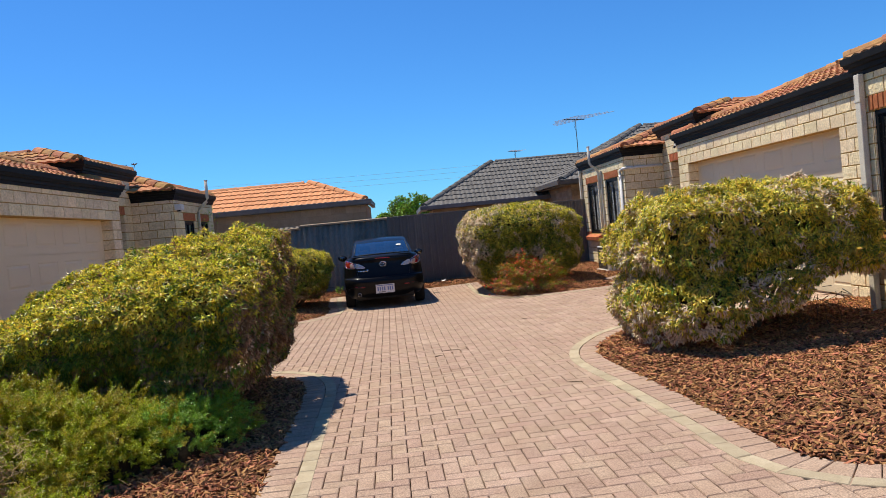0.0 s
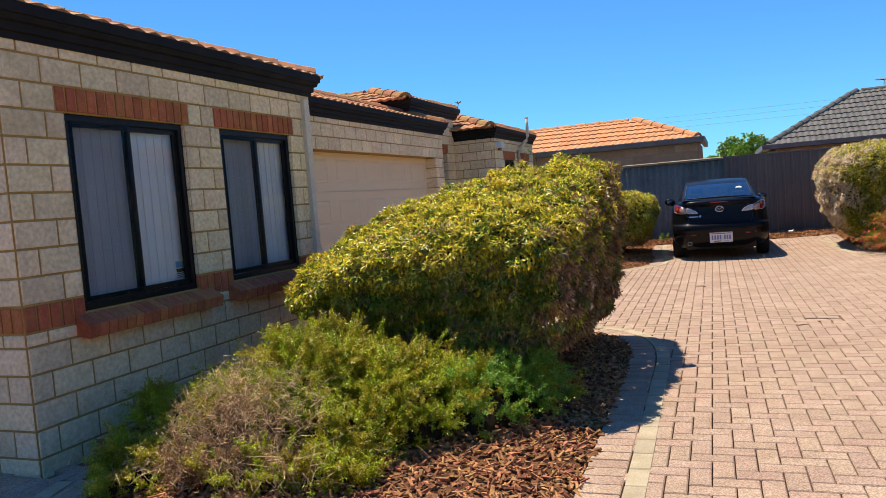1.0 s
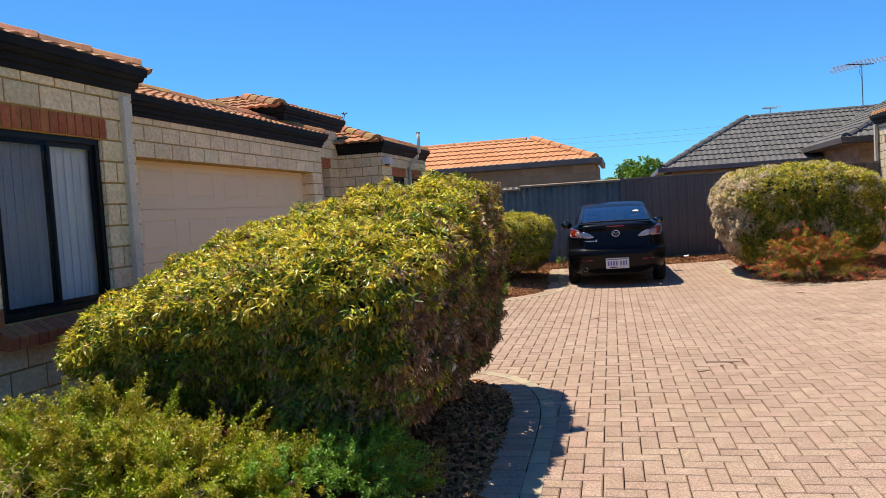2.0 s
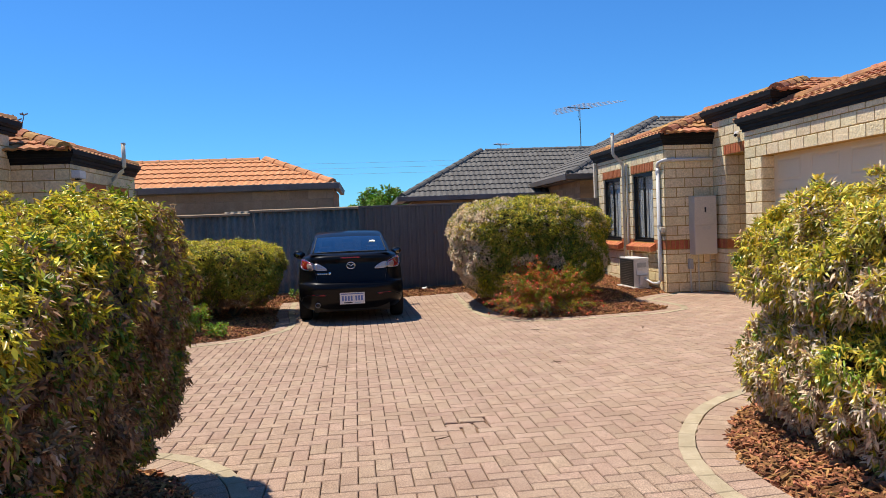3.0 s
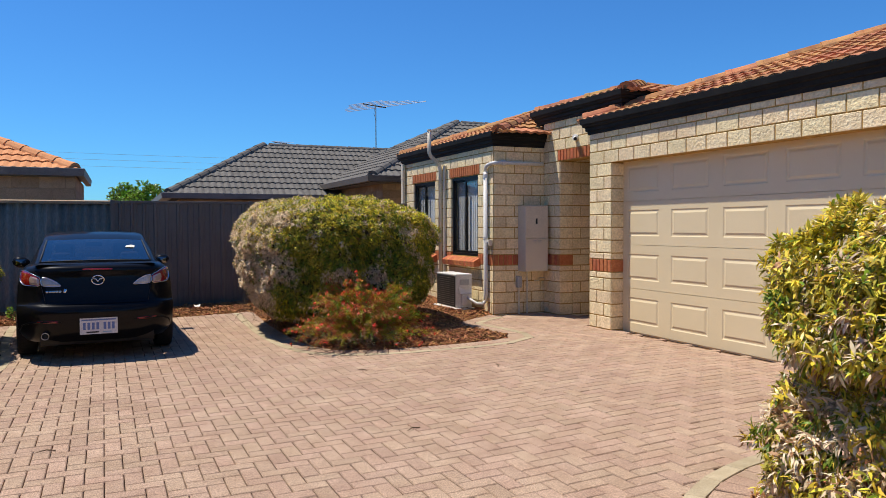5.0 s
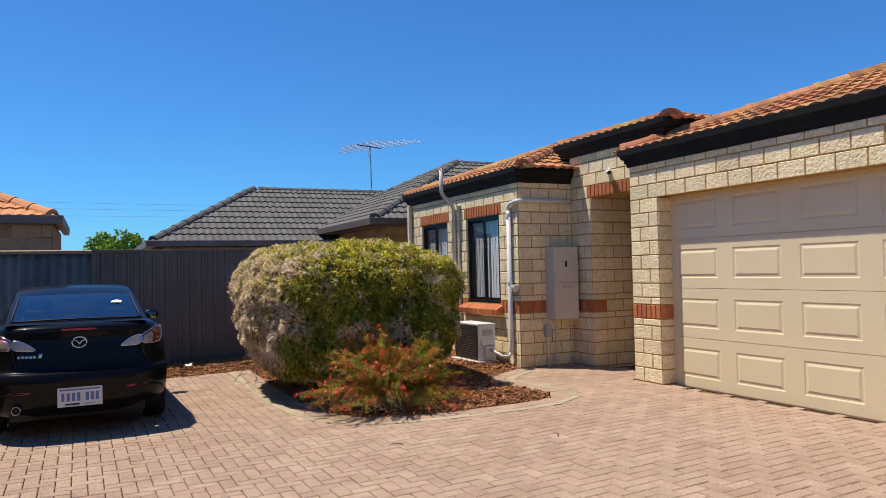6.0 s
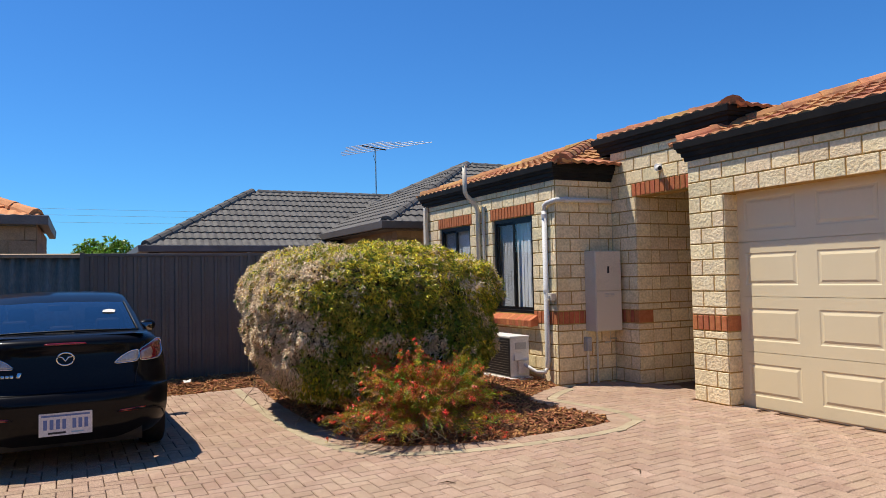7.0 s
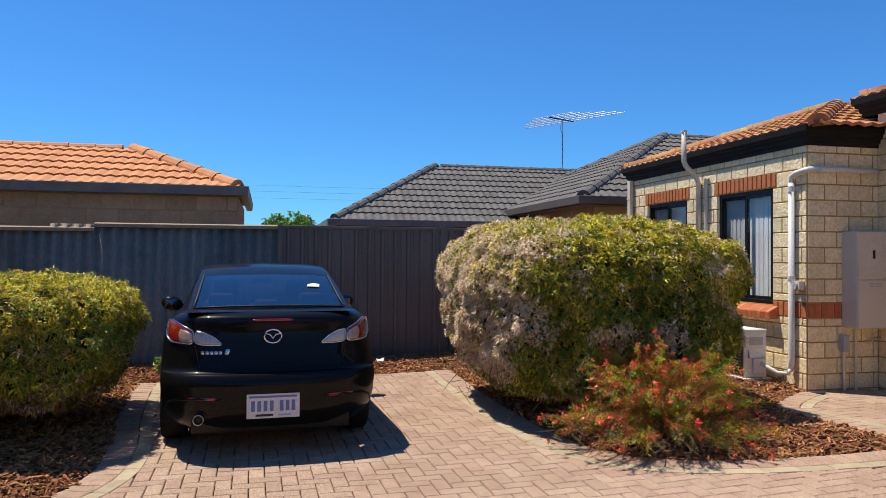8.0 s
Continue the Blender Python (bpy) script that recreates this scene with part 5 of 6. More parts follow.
def build_shrubs():
    M5 = (LEAF_G, LEAF_Y, LEAF_D, LEAF_P, LEAF_M)
    hedge("shrub", -3.45, -1.12, 6.50, 9.40, 0.32, 1.74, 40000, 3, M5, by_height((0.9, -0.3, -0.2), 0.40, 0.05, 0.13, low=-0.1, low_shade=0.9, old=0.22), "large clipped shrub with yellow-green top and browning skirt over mulch", power=7.5, taper=0.22,
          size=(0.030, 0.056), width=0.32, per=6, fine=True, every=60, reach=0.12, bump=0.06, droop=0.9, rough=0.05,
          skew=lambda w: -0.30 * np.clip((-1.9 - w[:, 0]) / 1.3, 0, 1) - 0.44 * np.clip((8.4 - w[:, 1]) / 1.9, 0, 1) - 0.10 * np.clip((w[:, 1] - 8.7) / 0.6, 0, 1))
    hedge("shrub", 2.48, 4.85, 7.33, 9.62, 0.14, 1.68, 19000, 4, (LEAF_G, LEAF_W, LEAF_D, LEAF_P, LEAF_M), by_height((-0.6, 0.1, -0.9), 0.6, 0.75, 0.06, low=-0.25, low_shade=0.25, old=0.2), "yellow-green clipped shrub, dry and pale low down, beside garage", size=(0.038, 0.070), width=0.235, per=8, rough=0.09, power=4.2, taper=-0.06,
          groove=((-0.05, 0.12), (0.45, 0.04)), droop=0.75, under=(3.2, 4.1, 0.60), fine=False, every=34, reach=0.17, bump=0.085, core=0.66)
    hedge("shrub", 1.38, 4.09, 16.0, 19.2, 0.14, 1.94, 38000, 5, M5, by_height((-1.25, 0.1, 0.62), 0.85, 0.95, 0.22, low=-0.6, low_shade=0.85, old=0.3), "large rounded shrub with a dry whitish side by the fence", taper=0.16, droop=0.75, groove=((0.12, 0.03),), power=3.3, rough=0.06, size=(0.03, 0.058), reach=0.11, bump=0.04)
    hedge("shrub", -3.62, -1.60, 16.30, 19.1, 0.22, 1.38, 20000, 6, M5, by_height((0.2, -0.3, -0.9), 0.3, 0.2, 0.16, low=-0.3, low_shade=0.9), "low rounded clipped shrub beside the parked car", taper=0.44, size=(0.03, 0.055), bump=0.04)


def needles(name, tips, dirs, rng, parent, mats, pick, L=(0.10, 0.22), n=16, leaf=(0.012, 0.022), per=3, sag=0.25, width=0.30):
    """Feathery sprays: short needles set along each arching shoot, longest below its middle."""
    m = len(tips)
    ln = rng.uniform(*L, m)
    t = np.tile(np.linspace(0.05, 1, n), m)
    T = np.repeat(tips, n, 0)
    D = np.repeat(dirs, n, 0)
    LL = np.repeat(ln, n)
    bend = np.repeat(rng.normal(0, 0.10, (m, 3)), n, 0) * (t ** 2 * LL)[:, None]
    bend[:, 2] -= sag * t ** 2 * LL
    pos = T + D * (t * LL)[:, None] + bend
    leaves(name, pos, D, rng, parent, leaf, width, mats, np.repeat(pick, n), per=per, spread=0.95, droop=0.05, fine=True)


def build_juniper():
    """The low spreading conifer by the left-hand window wall: tufts of feathery shoots on overlapping mounds."""
    root = thing("conifer_shrub", (-2.5, 5.9, 0.05), "low spreading green conifer shrub with dry brown patch over mulch", "shrub")
    rng = np.random.default_rng(21)
    lobes = [(-2.72, 5.92, 0.92, 0.72, 0.76), (-2.20, 5.97, 0.60, 0.64, 0.59), (-2.95, 5.40, 0.66, 0.52, 0.48), (-2.40, 5.45, 0.54, 0.46, 0.46), (-1.75, 6.22, 0.44, 0.50, 0.46), (-1.50, 6.50, 0.30, 0.42, 0.38), (-3.72, 5.70, 0.40, 0.55, 0.36), (-2.72, 4.98, 0.50, 0.32, 0.24), (-3.32, 4.92, 0.36, 0.28, 0.22), (-2.25, 5.12, 0.36, 0.26, 0.20)]
    tips, dirs, pick = [], [], []
    for cx, cy, rx, ry, hz in lobes:
        for q in range(int(300 * rx * ry) + 8):
            a, r = rng.uniform(0, 6.283), math.sqrt(rng.uniform(0, 1))
            el = math.sqrt(max(0.0, 1 - r * r))
            out = np.array([math.cos(a) * r / rx, math.sin(a) * r / ry, el / hz * 0.8])
            out /= np.linalg.norm(out)
            out = out + np.array([0, 0, 0.45]) + rng.normal(scale=0.22, size=3)
            out /= np.linalg.norm(out)
            sink = rng.uniform(0.58, 0.90)
            c = np.array([cx + rx * r * math.cos(a) * sink, cy + ry * r * math.sin(a) * sink, 0.02 + hz * el * sink])
            n = int(rng.integers(5, 10))
            tips.append(c + rng.normal(scale=0.022, size=(n, 3)))
            d = out + rng.normal(scale=0.34, size=(n, 3))
            dirs.append(d / np.linalg.norm(d, axis=1, keepdims=True))
            x, y, z = c
            k = 1 if rng.uniform() < np.clip((x + 2.0) / 0.5, 0, 0.85) else (2 if rng.uniform() < 0.40 else 0)
            if rng.uniform() < 1.1 * math.exp(-(((x + 2.8) / 0.36) ** 2 + ((y - 5.02) / 0.26) ** 2)):
                k = 3
            kk = np.full(n, k)
            kk[rng.uniform(0, 1, n) < 0.12] = 2 if k != 3 else 3
            pick.append(kk)
    tips, dirs, pick = np.concatenate(tips), np.concatenate(dirs), np.concatenate(pick)
    set4 = (LEAF_J, LEAF_B, LEAF_O, LEAF_D)
    needles("foliage", tips, dirs, rng, root, set4, pick, L=(0.08, 0.18), n=15, leaf=(0.011, 0.019), per=5, width=0.42)
    # longer feathery shoots that break the outline
    m = 200
    k = rng.integers(0, len(tips), m)
    d = dirs[k] + np.array([0, 0, 0.5])
    needles("long_shoot", tips[k], d / np.linalg.norm(d, axis=1, keepdims=True), rng, root, set4, pick[k], L=(0.16, 0.28), n=26, leaf=(0.011, 0.019), per=5, width=0.42)
    # Solid mounds under the tufts, coloured near-black as painted shade.
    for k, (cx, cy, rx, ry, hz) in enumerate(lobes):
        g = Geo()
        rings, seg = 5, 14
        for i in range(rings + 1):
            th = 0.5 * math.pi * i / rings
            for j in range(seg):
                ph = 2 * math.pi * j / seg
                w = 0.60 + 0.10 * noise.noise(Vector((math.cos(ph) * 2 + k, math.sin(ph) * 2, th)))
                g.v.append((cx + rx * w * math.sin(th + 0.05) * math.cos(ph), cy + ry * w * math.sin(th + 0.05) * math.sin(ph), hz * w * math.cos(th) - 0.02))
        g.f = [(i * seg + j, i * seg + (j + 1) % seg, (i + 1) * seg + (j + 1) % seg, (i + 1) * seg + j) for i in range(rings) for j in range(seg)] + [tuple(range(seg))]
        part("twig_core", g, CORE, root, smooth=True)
    g = Geo()
    for k in range(1700):
        x, y = rng.normal(-2.78, 0.30), rng.normal(5.06, 0.17)
        z = 0.10 + 0.42 * max(0, 1 - ((x + 2.8) / 0.8) ** 2 - ((y - 5.45) / 0.6) ** 2) + rng.uniform(0.02, 0.13)
        s = Vector((x, y, z))
        a, ln = rng.uniform(0, 6.283), rng.uniform(0.03, 0.09)
        e = s + Vector((math.cos(a) * ln, math.sin(a) * ln, rng.uniform(-0.06, 0.07)))
        mid = (s + e) / 2 + Vector((rng.normal(0, 0.018), rng.normal(0, 0.018), rng.uniform(0.0, 0.04)))
        g.tube([s, mid, e], [0.0019, 0.0016, 0.0009], 3, caps=False)
    straw = mat("dead_straw", (0.52, 0.36, 0.19), (0.72, 0.53, 0.31), 20, 0.9, 0, 60, 0.3, island=True)
    part("dead_twig", g, straw, root, kind="stuff")
    tuft = thing("dry_grass", (-2.30, 4.92, 0.06), "tuft of dry yellow grass in the mulch", "grass")
    for k in range(16):
        a, h = rng.uniform(0, 6.283), rng.uniform(0.15, 0.34)
        b0 = Vector((-2.30 + rng.normal(0, 0.05), 4.92 + rng.normal(0, 0.04), 0.04))
        part("blade", Geo().tube([b0, b0 + Vector((0.3 * h * math.cos(a), 0.3 * h * math.sin(a), h * 0.7)), b0 + Vector((0.8 * h * math.cos(a), 0.8 * h * math.sin(a), h * 0.85))], [0.0035, 0.003, 0.001], 4), straw, tuft)


def build_grevillea():
    """Arching branches from one foot, set with fine needles, red flowers towards their ends."""
    bx, by = 2.68, 15.80
    root = thing("flowering_shrub", (bx, by, 0.08), "rust-green feathery shrub dotted with small red flowers", "shrub")
    rng = np.random.default_rng(31)
    tips, dirs, ends = [], [], []
    for q in range(130):
        a, el = rng.uniform(0, 6.283), rng.uniform(0.15, 1.25)
        R = rng.uniform(0.72, 1.0) * (1.0 - 0.10 * el)
        d = np.array([math.cos(a) * math.cos(el), math.sin(a) * math.cos(el) * 0.85, math.sin(el)])
        line = [np.array([bx, by, 0.08]) + d * (R * t) + np.array([0, 0, (0.30 * t - 0.34 * t * t) * R]) for t in np.linspace(0.0, 1.0, 9)]
        for k in range(2, 9):
            way = line[k] - line[k - 1]
            way /= np.linalg.norm(way)
            for j in range(3 if k < 8 else 2):
                w = way + rng.normal(scale=0.42, size=3) + np.array([0, 0, 0.12])
                tips.append(line[k] - way * rng.uniform(0, 0.09))
                dirs.append(w / np.linalg.norm(w))
                ends.append(k + el)
        if q % 8 == 0:
            part("stem", Geo().tube([tuple(line[0] - [0, 0, 0.03]), tuple(line[3]), tuple(line[6])], [0.012, 0.008, 0.004], 6), TWIG, root)
    tips, dirs, ends = np.array(tips), np.array(dirs), np.array(ends)
    u = rng.uniform(0, 1, len(tips))
    k = np.where(u < 0.14, 0, np.where(u < 0.50, 1, np.where(u < 0.94, 2, 3)))
    needles("foliage", tips, dirs, rng, root, (LEAF_B, LEAF_O, LEAF_R, LEAF_D), k, L=(0.09, 0.19), n=18, leaf=(0.014, 0.028), per=3, sag=0.35, width=0.2)
    far = rng.permutation(np.nonzero(ends > 6.9)[0])[:330]
    pos = tips[far] + dirs[far] * rng.uniform(0.06, 0.16, len(far))[:, None] - np.array([0, 0, 0.02])
    leaves("flower_spray", pos, dirs[far], rng, root, (0.018, 0.034), 0.5, (FLOWER,), np.zeros(len(far), int), per=7, spread=0.8, droop=0.7)
    g = Geo()
    for q in range(420):
        t, rr = rng.uniform(0, 6.283), rng.uniform(0.3, 0.85)
        s = Vector((2.62 + rr * math.cos(t), 15.75 + rr * 0.85 * math.sin(t), lift(2.8, 15.8) + 0.06 + rng.uniform(0, 0.12)))
        g.tube([s, s + Vector((rng.normal(0, 0.08), rng.normal(0, 0.08), rng.uniform(0, 0.10)))], [0.0035, 0.0015], 4, caps=False)
    part("dead_twig", g, TWIG, root, kind="stuff")


def build_small_plants():
    rng = np.random.default_rng(41)
    for x, y, r, h, n, label, nm in ((-3.15, 15.60, 0.52, 1.45, 900, "leafy green shrub at the bed's edge", "shrub"), (-2.62, 15.62, 0.20, 0.46, 200, "upright dark green weed in mulch", "weed"), (-2.30, 15.36, 0.20, 0.20, 150, "low green weed in mulch", "weed"),
                                     (-1.7, 20.45, 0.12, 0.20, 40, "small green weed by the fence", "weed"), (-4.35, 18.2, 0.28, 2.5, 120, "tall leafy plant against the brick wall", "shrub")):
        z0 = lift(x, y) + 0.02
        root = thing(nm, (x, y, z0), label, "plant")
        a, q = rng.uniform(0, 6.283, n), rng.uniform(0.1, 1, n)
        rr = r * np.sqrt(q) * rng.uniform(0.5, 1, n)
        p = np.stack([x + rr * np.cos(a), y + rr * np.sin(a), z0 + h * rng.uniform(0.15, 1, n)], 1)
        d = np.stack([np.cos(a), np.sin(a), 0.6 + 0 * a], 1)
        d /= np.linalg.norm(d, axis=1, keepdims=True)
        leaves("foliage", p, d, rng, root, (0.022, 0.046), 0.45, (LEAF_B, LEAF_J), (rng.uniform(0, 1, n) < 0.3).astype(int), per=5, spread=1.0)
        for k in range(4):
            t = rng.uniform(0, 6.283)
            part("stem", Geo().tube([(x, y, z0 - 0.03), (x + 0.3 * r * math.cos(t), y + 0.3 * r * math.sin(t), z0 + 0.5 * h), (x + 0.7 * r * math.cos(t), y + 0.7 * r * math.sin(t), z0 + 0.95 * h)], [0.008, 0.006, 0.003], 5), TWIG, root)


def build_tree(x, y, r, zc, seed, label):
    root = thing("tree", (x, y, -0.05), label, "tree", "distant trees")
    rng = np.random.default_rng(seed)
    part("trunk", Geo().tube([(x, y, -0.2), (x + 0.05, y, 1.2), (x - 0.05, y, zc - r * 0.4)], [0.22, 0.17, 0.10], 9), TWIG, root)
    pos, nr = [], []
    for k in range(16):
        a, e = rng.uniform(0, 6.283), rng.uniform(-0.3, 1)
        c = np.array([x + math.cos(a) * r * 0.6 * math.cos(e), y + math.sin(a) * r * 0.6 * math.cos(e), zc + r * 0.62 * math.sin(e)])
        part("limb", Geo().tube([(x, y, zc - r * 0.5), tuple((np.array([x, y, zc - r * 0.5]) + c) / 2 + [0, 0, 0.1]), tuple(c)], [0.07, 0.05, 0.02], 6), TWIG, root)
        d = rng.normal(size=(150, 3))
        d /= np.linalg.norm(d, axis=1, keepdims=True)
        pos.append(c + d * (r * rng.uniform(0.28, 0.45)) * rng.uniform(0.6, 1, (150, 1)))
        nr.append(d)
    pos, nr = np.concatenate(pos), np.concatenate(nr)
    leaves("crown", pos, nr, rng, root, (0.14, 0.26), 0.5, (LEAF_B, LEAF_G), (rng.uniform(0, 1, len(pos)) < 0.4).astype(int), per=5, spread=1.0)


# ---------------------------------------------------------------- parked car
CARPAINT = mat("black_car_paint", (0.006, 0.006, 0.007), (0.008, 0.008, 0.009), 3, 0.3, 0.0, 60, coat=0.28, spec=0.03)
TRIM = mat("matt_black_trim", (0.010, 0.010, 0.010), (0.016, 0.016, 0.016), 30, 0.6, 0.1, 300)
CHROME = mat("chrome", (0.72, 0.72, 0.73), (0.78, 0.78, 0.79), 20, 0.12, 0.0, 60, metal=1.0)
REDLENS = mat("red_lens", (0.20, 0.004, 0.006), (0.27, 0.006, 0.008), 40, 0.15, 0.1, 200, coat=1.0)
CLEARLENS = mat("clear_lens", (0.36, 0.36, 0.37), (0.52, 0.52, 0.53), 60, 0.25, 0.6, 120, metal=0.4, coat=1.0)
AMBER = mat("amber_lens", (0.42, 0.28, 0.24), (0.55, 0.42, 0.38), 40, 0.2, 0.1, 120, metal=0.3, coat=1.0)
# Darkened base colour stands in for a dark shrub reflected in the mirror.
MIRROR = mat("mirror_dark_reflection", (0.20, 0.20, 0.21), (0.24, 0.24, 0.25), 20, 0.05, 0.0, 60, metal=1.0)
RUBBER = mat("tyre_rubber", (0.016, 0.016, 0.016), (0.026, 0.026, 0.026), 30, 0.85, 0.3, 160)
CARGLASS = sheer_mat("tinted_car_glass", (0.50, 0.50, 0.48), 0.13, 0.04, 0.9, 3.0)
PLATE = mat("number_plate_white", (0.66, 0.68, 0.72), (0.70, 0.72, 0.76), 30, 0.4, 0.05, 100)
PLATE_B = mat("number_plate_blue", (0.10, 0.17, 0.42), (0.12, 0.20, 0.46), 30, 0.4, 0.0, 100)
SEAT = mat("dark_seat_cloth", (0.02, 0.02, 0.022), (0.035, 0.035, 0.038), 40, 0.9, 0.2, 300)

REAR_Z = [0.235, 0.30, 0.36, 0.45, 0.56, 0.635, 0.655, 0.668, 0.70, 0.78, 0.86, 0.94, 1.01, 1.055, 1.075, 1.095, 1.115]
REAR_Y = [0.13, 0.075, 0.045, 0.015, 0.000, 0.008, 0.035, 0.085, 0.098, 0.115, 0.13, 0.145, 0.150, 0.142, 0.150, 0.185, 0.27]
REAR_W = [0.73, 0.785, 0.815, 0.830, 0.836, 0.836, 0.835, 0.835, 0.834, 0.830, 0.825, 0.815, 0.79, 0.755, 0.735, 0.705, 0.665]


def rear_y(x, z):
    """The rear surface: how far forward of the bumper's rearmost point it lies."""
    w = np.interp(z, REAR_Z, REAR_W)
    t = min(1.0, abs(x) / w)
    return float(np.interp(z, REAR_Z, REAR_Y)) + 0.10 * t ** 2 + 0.24 * t ** 7


def rear_patch(outline, off, rings=4, depth=0.0):
    """A lens or panel that follows the rear surface: an outline in x, z, lifted by off."""
    n = len(outline)
    cx, cz = sum(p[0] for p in outline) / n, sum(p[1] for p in outline) / n
    vs, fs = [], []
    for r in range(rings + 1):
        k = 1 - r / rings
        for x, z in outline:
            a, b = cx + (x - cx) * k, cz + (z - cz) * k
            vs.append((a, rear_y(a, b) - off * (1 - (1 - r / rings) ** 6 * 0.5), b))
    for r in range(rings):
        fs += [(r * n + i, r * n + (i + 1) % n, (r + 1) * n + (i + 1) % n, (r + 1) * n + i) for i in range(n)]
    vs += [(x, rear_y(x, z) + 0.02, z) for x, z in outline]
    m = (rings + 1) * n
    fs += [(i, m + i, m + (i + 1) % n, (i + 1) % n) for i in range(n)]
    return Geo().add(vs, fs)


def rounded(pts, n=4):
    """A closed outline with its corners eased."""
    out = []
    k = len(pts)
    for i in range(k):
        a, b, c = Vector(pts[i - 1]), Vector(pts[i]), Vector(pts[(i + 1) % k])
        p, q = b.lerp(a, 0.28), b.lerp(c, 0.28)
        for j in range(n):
            t = j / (n - 1)
            out.append(tuple((1 - t) ** 2 * p + 2 * t * (1 - t) * b + t * t * q))
    return out


def build_car():
    CM = pose(-0.355, 16.19, 0.0, 0, 0, 2.5)
    car = thing("car", (-0.45, 18.4, 0.0), "shiny black four-door sedan parked on the brick paving", "car")

    def put(name, geo, material, parent=None, label="", smooth=True, bevel=0.0):
        return part(name, geo.moved(CM), material, parent or car, label, smooth=smooth, bevel=bevel)

    # rear face
    g = Geo()
    cols = 29
    for z, w in zip(REAR_Z, REAR_W):
        for k in range(cols):
            t = -1 + 2 * k / (cols - 1)
            x = w * math.copysign(abs(t) ** 0.75, t)
            g.v.append((x, rear_y(x, z), z))
    g.f = [(j * cols + k, j * cols + k + 1, (j + 1) * cols + k + 1, (j + 1) * cols + k) for j in range(len(REAR_Z) - 1) for k in range(cols - 1)]
    split = REAR_Z.index(0.655)
    low, high = Geo(), Geo()
    low.v = g.v[:(split + 1) * cols]
    low.f = [f for f in g.f if max(f) < (split + 1) * cols]
    high.v = list(g.v)
    high.f = [f for f in g.f if min(f) >= split * cols]
    bumper = put("rear_bumper", low, CARPAINT, label="glossy black rear bumper")
    boot = put("boot_lid", high, CARPAINT, label="glossy black boot lid")
    # sides, with wheel arches
    ys = [0.0, 0.10, 0.22, 0.34, 0.46] + [0.5 + 0.06 * i for i in range(17)] + [1.6, 1.9, 2.2, 2.6, 3.0] + [3.1 + 0.06 * i for i in range(18)] + [4.2, 4.32, 4.40, 4.45]
    for s in (-1, 1):
        g = Geo()
        n = len(REAR_Z)
        for i, y in enumerate(ys):
            for z, w in zip(REAR_Z, REAR_W):
                y0 = rear_y(w, z)
                f = min(1.0, y / 0.7)
                wide = w * (1 + 0.05 * math.sin(min(1, f) * math.pi / 2))
                nose = max(0.0, (y - 3.5) / 0.95)
                wide *= 1 - 0.22 * nose ** 2.2
                zz = z - max(0, z - 0.55) * 0.42 * nose ** 1.4
                if z > 0.95 and y > 0.6:
                    zz = zz - (z - 0.95) * min(1, (y - 0.6) / 0.6)
                x = wide
                for yc in (0.98, 3.62):
                    r = math.hypot(y + y0 * (1 - f) - yc, z - 0.31)
                    if r < 0.375:
                        x = min(x, 0.60)
                g.v.append((s * x, y0 + (y - 0) * (4.45 - y0) / 4.45, zz))
        g.f = [(i * n + j, (i + 1) * n + j, (i + 1) * n + j + 1, i * n + j + 1) for i in range(len(ys) - 1) for j in range(n - 1)]
        put("side_panel", g, CARPAINT)
    # bonnet and deck
    g = Geo().add([(x, y, z) for y, z, w in ((0.26, 1.112, 0.67), (0.38, 1.122, 0.66), (0.47, 1.124, 0.66)) for x in (-w, -w / 2, 0, w / 2, w)], [(r * 5 + k, r * 5 + k + 1, r * 5 + k + 6, r * 5 + k + 5) for r in range(2) for k in range(4)])
    put("rear_deck", g, CARPAINT, boot)
    g = Geo().add([(x, y, z + 0.02 * (1 - abs(x))) for y, z, w in ((3.35, 0.96, 0.78), (3.8, 0.90, 0.74), (4.2, 0.80, 0.70), (4.42, 0.66, 0.66)) for x in (-w, -w / 2, 0, w / 2, w)], [(r * 5 + k, r * 5 + k + 1, r * 5 + k + 6, r * 5 + k + 5) for r in range(3) for k in range(4)])
    put("bonnet", g, CARPAINT)
    put("front_bumper", Geo().box(-0.66, 4.36, 0.22, 0.66, 4.45, 0.68), CARPAINT, bevel=0.03)
    put("underbody", Geo().box(-0.60, 0.16, 0.20, 0.60, 4.36, 0.34), TRIM)
    # cabin: pillars and roof around the glass
    cab = [(0.46, 1.118, 0.655, 0.75), (0.49, 1.130, 0.650, 0.76), (0.80, 1.235, 0.625, 0.785), (1.10, 1.335, 0.605, 0.80), (1.24, 1.372, 0.597, 0.80), (1.44, 1.424, 0.582, 0.80), (1.75, 1.462, 0.578, 0.80), (2.15, 1.470, 0.575, 0.80), (2.55, 1.445, 0.570, 0.80), (2.68, 1.420, 0.570, 0.80), (3.35, 1.03, 0.63, 0.80), (3.45, 0.98, 0.66, 0.80)]
    ring = lambda q: [(q[3], min(q[1] - 0.02, 0.97)), (q[3] - 0.02, min(q[1] - 0.015, 1.0)), ((q[2] * 0.8 + q[3] * 0.2), q[1] - 0.05 - 0.2 * max(0, (q[1] - 1.2))), (q[2], q[1] - 0.018), (q[2] - 0.05, q[1] - 0.002), (q[2] * 0.5, q[1] + 0.010), (0, q[1] + 0.014)]
    g, gl, sl = Geo(), Geo(), {-1: Geo(), 1: Geo()}
    rows = []
    for q in cab:
        half = ring(q)
        full = [(-x, z) for x, z in half] + [(x, z) for x, z in half[::-1][1:]]
        rows.append([(x, q[0], z) for x, z in full])
    n = len(rows[0])
